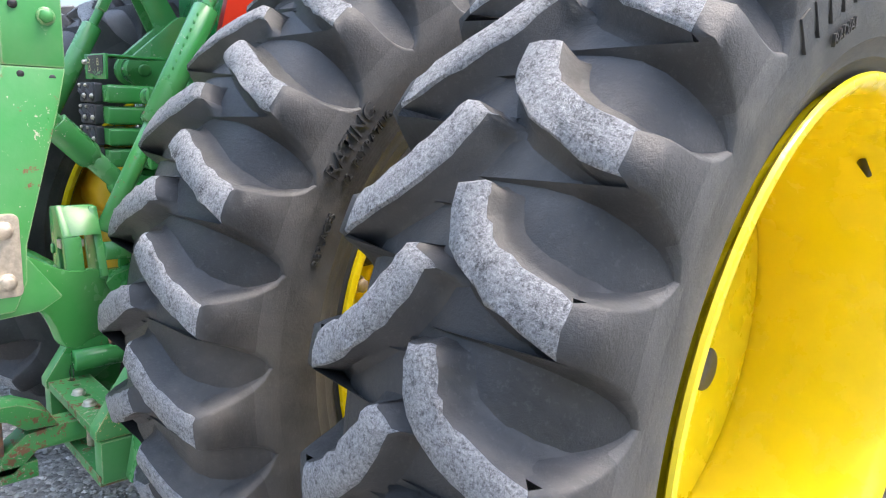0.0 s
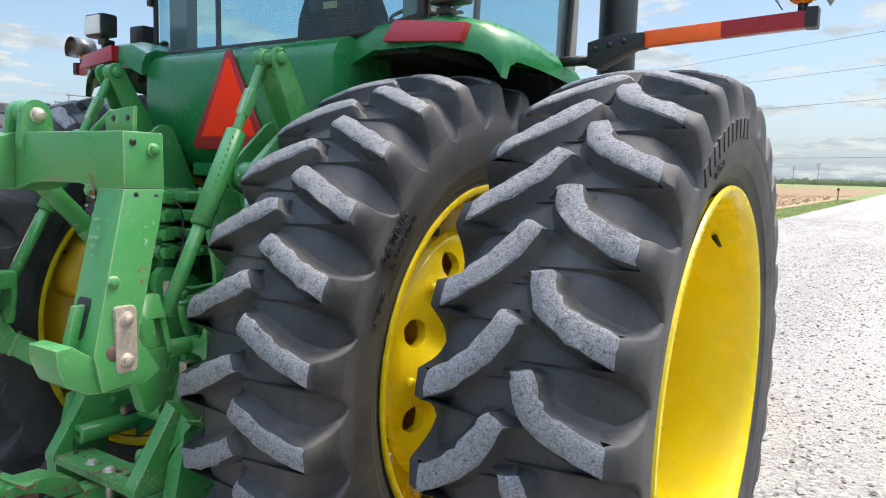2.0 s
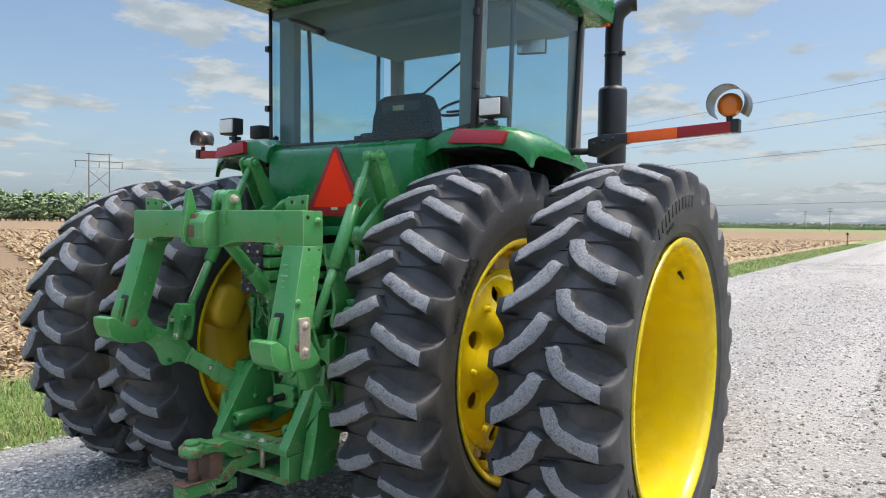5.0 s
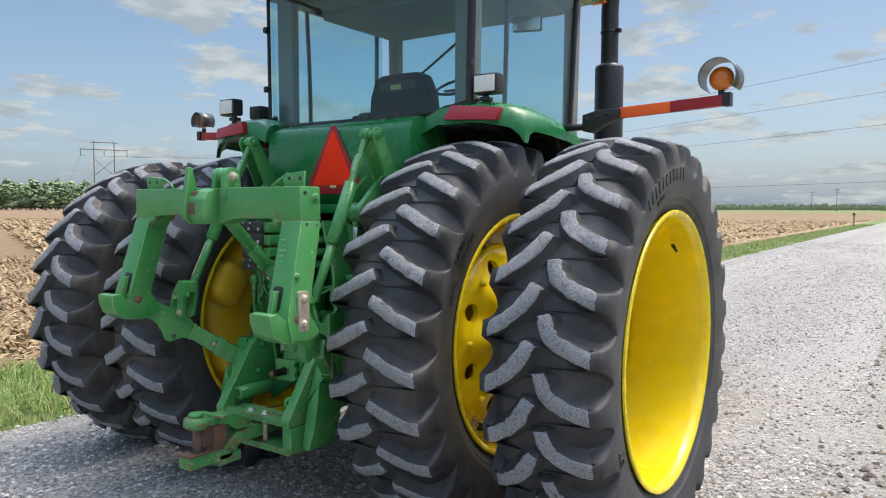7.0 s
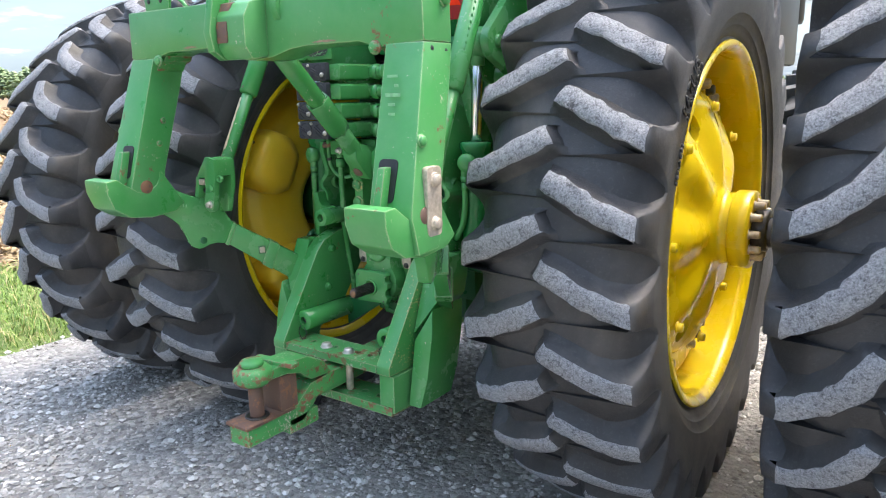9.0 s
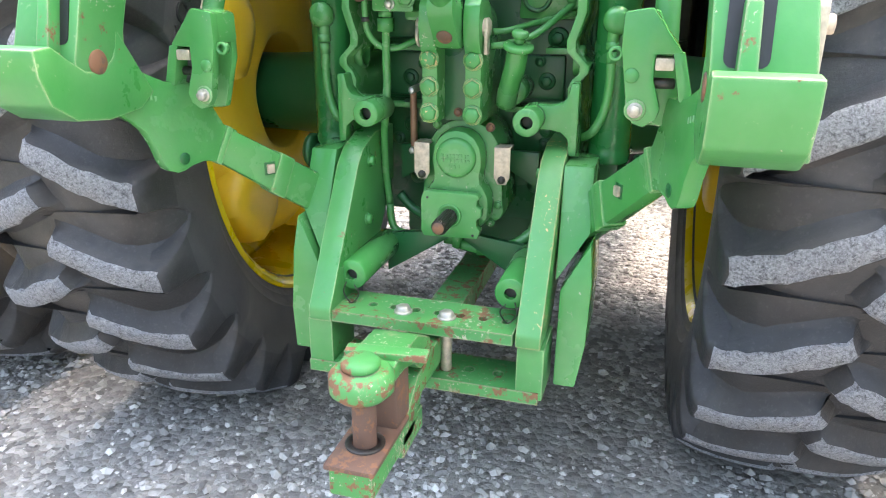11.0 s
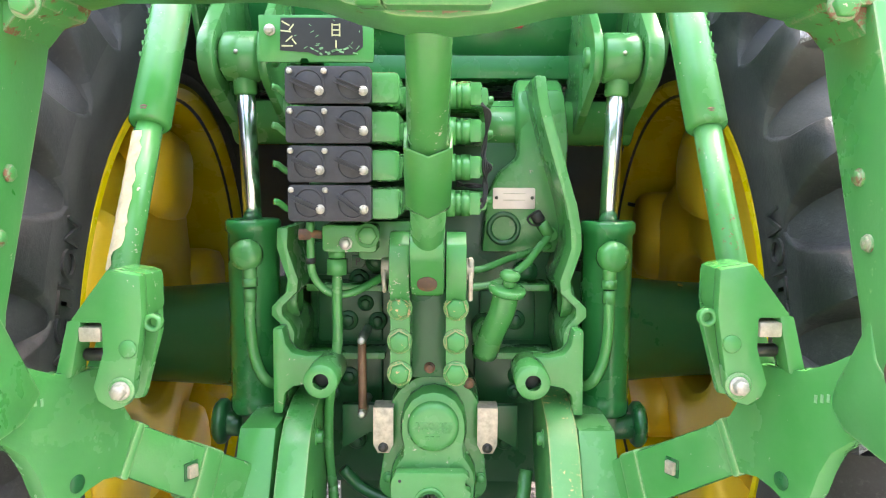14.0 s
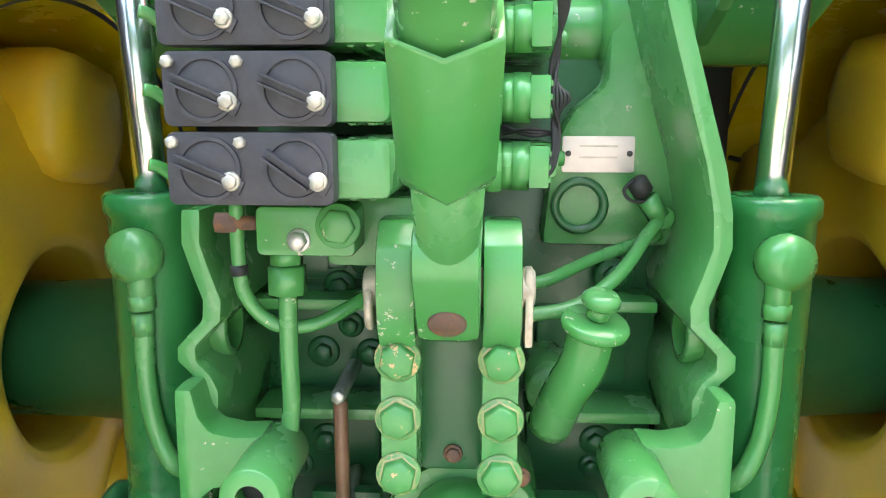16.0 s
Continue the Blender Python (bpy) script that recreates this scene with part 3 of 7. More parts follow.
def inner_fittings(w):
    bm = lobed_dish(B(), [(0.112, 0.262, 0.0), (0.116, 0.212, 0.0), (0.135, 0.196, 0.002), (0.190, 0.186, 0.008), (0.250, 0.172, 0.015), (0.305, 0.156, 0.018), (0.352, 0.138, 0.015), (0.400, 0.122, 0.008), (0.425, 0.108, 0.0), (0.440, 0.088, 0.0)], 8, 8, 0.352, 0.043)
    part("wheel_centre", bm, yellow, w, "yellow lobed cast wheel centre with round openings", 50)
    bm = B()
    lathe(bm, [(0.420, 0.082), (0.520, 0.082), (0.532, 0.076), (0.545, 0.060), (0.560, 0.052), (0.565, 0.040), (0.540, 0.040), (0.515, 0.058), (0.420, 0.060), (0.420, 0.082)], (0, 0, 0), (1, 0, 0), 96)
    part("disc_ring", bm, yellow, w, "", 40)
    for k in range(8):
        for q in (-0.135, 0.0, 0.135):
            a = 2 * math.pi * (k + 0.5) / 8 + q
            bolt(w, (0.083, 0.472 * math.cos(a), 0.472 * math.sin(a)), (1, 0, 0), 0.030, 0.024, tarnished if q else dark_metal)
    for k in range(8):
        a = 2 * math.pi * k / 8
        bolt(w, (0.150, 0.385 * math.cos(a), 0.385 * math.sin(a)), (1, 0, 0), 0.026, 0.018, yellow)
    # hub flange, its bolts, the axle bar
    bm = B()
    ring(bm, (0.240, 0, 0), (0.300, 0, 0), 0.124, 0.040, 48, 0.006)
    part("hub", bm, yellow, w, "yellow hub clamped on the axle")
    bm = B()
    ring(bm, (0.298, 0, 0), (0.345, 0, 0), 0.066, 0.046, 32, 0.004)
    part("axle_collar", bm, dark_metal, w, "dark steel collar on the axle")
    for k in range(10):
        a = 2 * math.pi * k / 10
        bolt(w, (0.300, 0.086 * math.cos(a), 0.086 * math.sin(a)), (1, 0, 0), 0.022, 0.034, tarnished)
    # inner face of the casting, seen from between the wheels
    bm = lobed_dish(B(), [(0.166, 0.06, 0.0), (0.168, -0.090, 0.0), (0.176, -0.116, 0.002), (0.198, -0.128, 0.005), (0.262, -0.130, 0.008), (0.330, -0.126, 0.012), (0.400, -0.108, 0.012), (0.445, -0.070, 0.008), (0.475, 0.000, 0.0), (0.490, 0.060, 0.0)], 5, 0, 0.345, 0.055, 0.2)
    part("casting_back", bm, yellow_cast, w, "yellow cast wheel centre, dull on its inner side", 50)
    for k in range(5):
        a = 2 * math.pi * k / 5 + 0.2
        bm = B()
        prism(bm, [(-0.085, 0.285), (0.085, 0.285), (0.130, 0.37), (0.118, 0.480), (0.07, 0.505), (-0.07, 0.505), (-0.118, 0.480), (-0.130, 0.37)], "x", -0.172, 0.0, 0.050)
        bmesh.ops.transform(bm, verts=bm.verts, matrix=Matrix.Rotation(a, 4, "X"))
        part("cast_pad", bm, yellow_cast, w, "", 80)
    bm = B()
    rod(bm, (-0.12, 0.46, 0.28), (-0.165, 0.475, 0.29), 0.006, seg=10)
    part("valve", bm, dark_metal, w)


def outer_fittings(w):
    bm = B()
    lathe(bm, [(0.0, -0.200), (0.575, -0.200), (0.575, -0.184), (0.50, -0.182), (0.30, -0.176), (0.0, -0.176)], (0, 0, 0), (1, 0, 0), 96)
    bmesh.ops.recalc_face_normals(bm, faces=bm.faces)
    part("wheel_disc", bm, yellow, w, "yellow steel wheel disc deep inside the rim", 40)
    bm = B()
    lathe(bm, [(0.0, 0.0), (0.020, 0.0), (0.030, 0.003), (0.033, 0.007), (0.030, 0.010), (0.0, 0.010)], (-0.177, 0.233, -0.016), (1, 0, 0), 28)
    part("disc_plug", bm, dark_metal, w, "round dark plug in the wheel disc")
    # valve stem in the rim
    a = radians(51)
    y, z = 0.545 * math.cos(a), 0.565 * math.sin(a)
    bm = B()
    rod(bm, (0.10, y, z), (0.128, y * 0.93, z * 0.93), 0.010, 0.006, 12)
    part("valve", bm, dark_metal, w, "small dark valve stem")


AXLE_Z = 0.872
inner_r = rear_wheel("bar", 2.2, "inner dual wheel with shallow-barred tyre and yellow cast centre")
inner_fittings(inner_r)
def moulded(w, text, size, angle, radius, side=1, kind="bar"):
    bm = sidewall_word(B(), text, size, angle, radius, side, kind)
    part("moulded_word", bm, tyre_rubber, w)


for text, size, angle, radius in (("RATING", 0.046, 37, 0.752), ("12   PLY RATING", 0.024, 38, 0.714), ("REPLACES", 0.024, 22, 0.712)):
    moulded(inner_r, text, size, angle, radius)
tagged(part("fine_print", sidewall_bars(B(), 27, 0.694, 0.24, 0.004, 5, 0.008, "bar"), tyre_rubber, inner_r), kind="stuff")
for k in range(3):       # three stars
    bm = B()
    a0, r0 = radians(25.6 + 2.2 * k), 0.754
    ring_pts = [((0.012 if j % 2 == 0 else 0.005) * math.sin(math.pi * j / 5), (0.012 if j % 2 == 0 else 0.005) * math.cos(math.pi * j / 5)) for j in range(10)]
    bm.faces.new([bm.verts.new((0.2475, -(r0 + v) * math.cos(a0 + u / r0), (r0 + v) * math.sin(a0 + u / r0))) for u, v in ring_pts])
    part("moulded_star", bm, tyre_rubber, inner_r)
moulded(inner_r, "TRACTION", 0.062, 14, 0.745, -1)
inner_r.matrix_basis = pose(0.780, -0.030, AXLE_Z + 0.006, 0, 0, 1.2)

outer_r = rear_wheel("elbow", 2.2, "outer dual wheel with elbow-lugged tyre and deep yellow rim")
outer_fittings(outer_r)
for k in range(11):      # maker's wordmark as plain raised blocks
    a0 = radians(56 + 3.5 * k)
    bm = B()
    box(bm, (0.2425, -0.762 * math.cos(a0), 0.762 * math.sin(a0)), (0.006, 0.030, 0.050), 0.0, Matrix.Rotation(-(a0 - math.pi / 2), 3, "X"))
    part("moulded_block", bm, tyre_rubber, outer_r)
moulded(outer_r, "RADIAL", 0.026, 66, 0.708, 1, "elbow")
moulded(outer_r, "DT", 0.05, -22, 0.735, 1, "elbow")
tagged(part("fine_print", sidewall_bars(B(), -30, 0.690, 0.16, 0.006, 3, 0.011), tyre_rubber, outer_r), kind="stuff")
outer_r.matrix_basis = pose(1.512, -0.008, AXLE_Z + 0.010, 0, 0, 0.6)

# the left pair is the mirror of the right one: the discs face the other way, the lugs still point up at the back
def left_wheel(kind, phase, label, x, y, z, fit_parts):
    w = rear_wheel(kind, phase, label)
    fit_parts(w)
    for c in list(w.children):
        if c.name.split(".")[0] not in ("tyre_lug", "tyre"):
            c.matrix_basis = Matrix.Rotation(math.pi, 4, "Z") @ c.matrix_basis
    w.matrix_basis = pose(x, y, z, 0, 0, 2.6)
    return w


inner_l = left_wheel("bar", 0.2, "inner dual wheel with shallow-barred tyre and yellow cast centre", -0.808, -0.112, 0.860, inner_fittings)
outer_l = left_wheel("elbow", -4.0, "outer dual wheel with elbow-lugged tyre and deep yellow rim", -1.545, -0.165, 0.872, outer_fittings)
moulded(inner_l, "TRACTION", 0.062, 14, 0.745)

# axle bars through both pairs
for s in (-1, 1):
    bm = B()
    rod(bm, (0.70, -0.033, AXLE_Z) if s > 0 else (-0.70, -0.107, 0.842), (1.48, -0.004, AXLE_Z) if s > 0 else (-1.52, -0.144, 0.842), 0.047, seg=28)
    part("axle_bar", bm, dark_metal, tractor, "oily black steel axle bar")

# ---- rear of the tractor: case, hitch, valves, take-off, drawbar ----
def capsule_plate(circles, n=14):
    """The outline of the hull round some circles (u, v, r)."""
    pts = [(u + r * math.cos(2 * math.pi * k / (2 * n)), v + r * math.sin(2 * math.pi * k / (2 * n))) for u, v, r in circles for k in range(2 * n)]
    pts = sorted(set((round(a, 5), round(b, 5)) for a, b in pts))
    def half(seq):
        out = []
        for p in seq:
            while len(out) > 1 and (out[-1][0] - out[-2][0]) * (p[1] - out[-2][1]) - (out[-1][1] - out[-2][1]) * (p[0] - out[-2][0]) <= 1e-9:
                out.pop()
            out.append(p)
        return out[:-1]
    return half(pts) + half(pts[::-1])


def rounded(x0, z0, x1, z1, r, n=4):
    out = []
    for cx, cz, a in ((x1 - r, z1 - r, 0), (x0 + r, z1 - r, 90), (x0 + r, z0 + r, 180), (x1 - r, z0 + r, 270)):
        out += [(cx + r * math.cos(radians(a + 90 * k / n)), cz + r * math.sin(radians(a + 90 * k / n))) for k in range(n + 1)]
    return out


def holed_bar(bm, x0, x1, y0, y1, z0, z1, n, r, per=5):
    """A flat bar with a row of n real holes through its height."""
    w = (x1 - x0) / n
    for c in range(n):
        cx, cy, a = x0 + w * (c + 0.5), (y0 + y1) / 2, x0 + w * c
        edge = [(a + w * i / per, y0) for i in range(per)] + [(a + w, y0 + (y1 - y0) * i / per) for i in range(per)]
        edge += [(a + w - w * i / per, y1) for i in range(per)] + [(a, y1 - (y1 - y0) * i / per) for i in range(per)]
        top, low, ht, hl = [], [], [], []
        for x, y in edge:
            d = math.hypot(x - cx, y - cy)
            hx, hy = cx + (x - cx) / d * r, cy + (y - cy) / d * r
            top.append(bm.verts.new((x, y, z1))), low.append(bm.verts.new((x, y, z0)))
            ht.append(bm.verts.new((hx, hy, z1 - 0.001))), hl.append(bm.verts.new((hx, hy, z0 + 0.001)))
        m = len(edge)
        for i in range(m):
            j = (i + 1) % m
            bm.faces.new((top[i], top[j], ht[j], ht[i])), bm.faces.new((low[j], low[i], hl[i], hl[j])), bm.faces.new((ht[i], ht[j], hl[j], hl[i]))
            side = i // per
            if side in (0, 2) or (side == 1 and c == n - 1) or (side == 3 and c == 0):
                bm.faces.new((top[j], top[i], low[i], low[j]))
    bmesh.ops.remove_doubles(bm, verts=bm.verts, dist=1e-5)
    bmesh.ops.recalc_face_normals(bm, faces=bm.faces)
    return bm


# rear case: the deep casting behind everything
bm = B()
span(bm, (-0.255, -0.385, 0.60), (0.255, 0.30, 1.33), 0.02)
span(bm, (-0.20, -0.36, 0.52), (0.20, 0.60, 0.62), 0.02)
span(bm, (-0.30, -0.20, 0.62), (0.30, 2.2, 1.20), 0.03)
case = part("rear_case", bm, green_dark, tractor, "dark green cast transmission case")
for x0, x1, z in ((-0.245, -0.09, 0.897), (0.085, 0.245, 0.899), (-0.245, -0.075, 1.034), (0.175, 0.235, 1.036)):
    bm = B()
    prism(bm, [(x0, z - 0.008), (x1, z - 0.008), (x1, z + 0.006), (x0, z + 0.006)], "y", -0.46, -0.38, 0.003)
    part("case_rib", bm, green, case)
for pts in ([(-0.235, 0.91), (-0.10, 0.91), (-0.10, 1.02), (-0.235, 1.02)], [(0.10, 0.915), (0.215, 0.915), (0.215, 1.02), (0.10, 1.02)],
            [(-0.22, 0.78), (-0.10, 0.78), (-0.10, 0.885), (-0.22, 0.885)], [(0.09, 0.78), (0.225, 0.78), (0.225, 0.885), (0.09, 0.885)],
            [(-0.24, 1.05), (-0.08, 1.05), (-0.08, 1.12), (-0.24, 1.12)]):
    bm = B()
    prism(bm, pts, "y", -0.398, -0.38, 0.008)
    part("cover_plate", bm, green_dark, case)
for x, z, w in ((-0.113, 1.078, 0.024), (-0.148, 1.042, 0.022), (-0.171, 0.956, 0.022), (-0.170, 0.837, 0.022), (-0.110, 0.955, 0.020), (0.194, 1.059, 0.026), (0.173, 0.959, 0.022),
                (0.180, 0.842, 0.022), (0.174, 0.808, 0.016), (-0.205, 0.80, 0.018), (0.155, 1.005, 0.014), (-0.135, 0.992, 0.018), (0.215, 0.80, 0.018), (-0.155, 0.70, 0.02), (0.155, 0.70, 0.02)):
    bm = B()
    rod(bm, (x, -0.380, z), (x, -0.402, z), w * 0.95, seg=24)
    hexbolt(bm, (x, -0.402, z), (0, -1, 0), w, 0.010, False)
    part("bolt", bm, green_dark, case)
bm = B()     # five-sided port mark with its letter
prism(bm, [(-0.163, 1.064), (-0.141, 1.064), (-0.133, 1.078), (-0.141, 1.092), (-0.163, 1.092)], "y", -0.404, -0.395, 0.003)
mark = part("port_mark", bm, green_dark, case)
bm = B()
word(bm, "P", 0.020, lambda v: Vector((-0.150 + v.x, -0.4045 - v.z, 1.078 + v.y)), 0.001)
part("letter", bm, black_paint, mark)

# side wings: wavy-edged walls at both sides of the case
WING = [(0.820, 0.278), (0.865, 0.276), (0.930, 0.266), (0.968, 0.264), (0.986, 0.272), (1.000, 0.286), (1.016, 0.286), (1.030, 0.272), (1.044, 0.258), (1.066, 0.256), (1.095, 0.266), (1.125, 0.275), (1.160, 0.273), (1.205, 0.264), (1.250, 0.250), (1.290, 0.238), (1.330, 0.226), (1.380, 0.212), (1.430, 0.204)]
for s in (-1, 1):
    pts = [(x, z) for z, x in WING if s > 0 or z < 1.2]
    outline = [(s * x, z) for x, z in pts] + [(s * (x - 0.020), z) for x, z in pts[::-1]]
    bm = B()
    prism(bm, outline, "y", -0.578, -0.30, 0.004)
    wing = part("side_wing", bm, green, case, "wavy-edged green cast side wall")
    bm = B()
    ring(bm, (s * 0.2475, -0.505, 1.02), (s * 0.2705, -0.505, 1.02), 0.034, 0.026)
    part("side_port", bm, green, wing)
    # upper bushing and its web
    bm = B()
    ring(bm, (s * 0.178, -0.690, 0.910), (s * 0.178, -0.580, 0.910), 0.029, 0.0135)
    part("bushing", bm, green, wing)
    # black plug that paints the bushing's bore dark
    bm = B()
    rod(bm, (s * 0.178, -0.672, 0.910), (s * 0.178, -0.60, 0.910), 0.0138)
    part("bushing_bore_dark", bm, black_rubber, wing)
    bm = B()
    prism(bm, [(s * 0.186, 0.938), (s * 0.215, 0.936), (s * 0.240, 0.941), (s * 0.251, 0.956), (s * 0.257, 0.985), (s * 0.275, 0.985), (s * 0.276, 0.83), (s * 0.258, 0.83), (s * 0.255, 0.866), (s * 0.240, 0.879), (s * 0.215, 0.884), (s * 0.186, 0.884)], "y", -0.618, -0.572, 0.006)
    part("bushing_web", bm, green, wing)

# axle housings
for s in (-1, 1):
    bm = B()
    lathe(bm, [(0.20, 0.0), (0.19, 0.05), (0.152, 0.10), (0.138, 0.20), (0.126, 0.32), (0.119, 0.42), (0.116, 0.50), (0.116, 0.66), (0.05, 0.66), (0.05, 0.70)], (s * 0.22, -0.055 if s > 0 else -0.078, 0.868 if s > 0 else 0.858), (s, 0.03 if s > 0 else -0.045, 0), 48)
    part("axle_housing", bm, green_dark, tractor, "dark green tapered axle housing")

# lift cylinders
for s in (-1, 1):
    x, y = s * 0.336, -0.50
    bm = B()
    lathe(bm, [(0, 0.800), (0.046, 0.800), (0.0485, 0.806), (0.0485, 0.826), (0.046, 0.832), (0.0475, 0.838), (0.0475, 1.145), (0.052, 1.150), (0.052, 1.166), (0.048, 1.171), (0.020, 1.171), (0.018, 1.165)], (x, y, 0), (0, 0, 1), 40)
    cyl = part("lift_cylinder", bm, green_body, tractor, "dark green hydraulic lift cylinder")
    bm = B()
    rod(bm, (x, y, 1.150), (x + s * 0.010, y, 1.435), 0.0172, seg=28)
    part("piston_rod", bm, chrome, cyl, "polished chrome piston rod")
    bm = B()
    rod(bm, (x + s * 0.012 - 0.036, y, 1.472), (x + s * 0.012 + 0.036, y, 1.472), 0.046, seg=32, bevel=0.008)
    rod(bm, (x + s * 0.009, y, 1.402), (x + s * 0.011, y, 1.45), 0.022, seg=24)
    part("rod_eye", bm, green, cyl)
    bm = B()
    rod(bm, (x + s * 0.012, y - 0.046, 1.474), (x + s * 0.012, y - 0.052, 1.474), 0.004, seg=10)
    part("grease_nipple", bm, steel, cyl)
    bm = B()
    lathe(bm, [(0, 0), (0.016, 0.002), (0.027, 0.012), (0.030, 0.026), (0.027, 0.040), (0.014, 0.046), (0, 0.046)], (x - s * 0.008, y - 0.028, 1.108), (s * 0.3, -1, 0), 24)
    rod(bm, (x - s * 0.006, y - 0.055, 1.100), (x - s * 0.006, y - 0.055, 1.062), 0.013, seg=16)
    part("elbow", bm, green, cyl)
    bm = B()
    for z0, z1, r in ((1.066, 1.050, 0.0145), (1.046, 1.022, 0.012)):
        lathe(bm, [(0, 0), (r, 0), (r, z0 - z1), (0, z0 - z1)], (x - s * 0.006, y - 0.055, z1), (0, 0, 1), 6)
    part("hose_nut", bm, green, cyl, angle=20)
    bm = B()
    tube(bm, [(x - s * 0.006, y - 0.055, 1.03), (x - s * 0.006, y - 0.056, 0.97), (x - s * 0.014, y - 0.058, 0.915), (x - s * 0.034, y - 0.060, 0.875), (x - s * 0.060, y - 0.03, 0.855)], 0.0105)
    part("hose", bm, green, cyl)
    bm = B()
    box(bm, (x, y, 0.785), (0.05, 0.05, 0.06), 0.008)
    rod(bm, (x - 0.03, y, 0.770), (x + s * 0.075, y, 0.770), 0.024)
    rod(bm, (s * 0.392, y, 0.775), (s * 0.416, y, 0.775), 0.044, seg=32, bevel=0.008)
    part("cylinder_pivot", bm, green_dark, cyl)

# rockshaft and lift arms
bm = B()
rod(bm, (-0.42, -0.30, 1.366), (0.42, -0.30, 1.366), 0.048, seg=40)
part("rockshaft", bm, green, tractor)
bm = B()
rod(bm, (0.095, -0.36, 1.356), (0.20, -0.36, 1.356), 0.041, seg=32)
part("shaft_end", bm, green, tractor)
bm = B()
prism(bm, [(0.176, 1.424), (0.262, 1.424), (0.272, 1.33), (0.268, 1.10), (0.10, 1.10), (0.112, 1.22), (0.135, 1.262), (0.172, 1.292)], "y", -0.424, -0.30, 0.014)
rod(bm, (0.168, -0.345, 1.372), (0.262, -0.345, 1.372), 0.080, seg=40, bevel=0.008)
bracket = part("rockshaft_bracket", bm, green, tractor)
bm = B()
prism(bm, rounded(0.123, 1.189, 0.207, 1.231, 0.003), "y", -0.4272, -0.4235, 0.0008)
plate = part("name_plate", bm, plate_metal, bracket, "pale blank metal name plate")
for x in (0.130, 0.201):
    bm = B()
    rod(bm, (x, -0.427, 1.211), (x, -0.4295, 1.211), 0.0035, seg=10)
    part("rivet", bm, dark_metal, plate)
for k in range(2):
    bm = B()
    span(bm, (0.143, -0.4276, 1.2185 - 0.013 * k), (0.187, -0.4271, 1.2205 - 0.013 * k), 0)
    part("printed_line", bm, tarnished, plate)
bm = B()
ring(bm, (0.145, -0.424, 1.150), (0.145, -0.432, 1.150), 0.034, 0.024)
part("bracket_ring", bm, green_dark, bracket)

for s in (-1, 1):
    arm = new("lift_arm")
    arm.parent = tractor
    for x0, x1 in ((0.292, 0.310), (0.388, 0.418)):
        bm = B()
        prism(bm, capsule_plate([(-0.290, 1.400, 0.075), (-0.50, 1.472, 0.056), (-0.36, 1.60, 0.055)]), "x", s * x0, s * x1, 0.006)
        part("arm_plate", bm, green, arm)
    for x0, x1 in ((0.386, 0.400), (0.464, 0.478)):
        bm = B()
        prism(bm, capsule_plate([(-0.32, 1.52, 0.052), (-0.495, 1.84, 0.034)]), "x", s * x0, s * x1, 0.006)
        part("arm_plate", bm, green, arm)
    bm = B()
    rod(bm, (s * 0.372, -0.495, 1.84), (s * 0.492, -0.495, 1.84), 0.020, seg=20)
    part("arm_pin", bm, green_worn, arm)
    bm = B()
    rod(bm, (s * 0.284, -0.50, 1.472), (s * 0.426, -0.50, 1.472), 0.020, seg=20)
    part("arm_pin", bm, green_worn, arm)
    bolt(arm, (s * 0.480, -0.50, 1.86), (s, 0, 0), 0.016, 0.01, green)

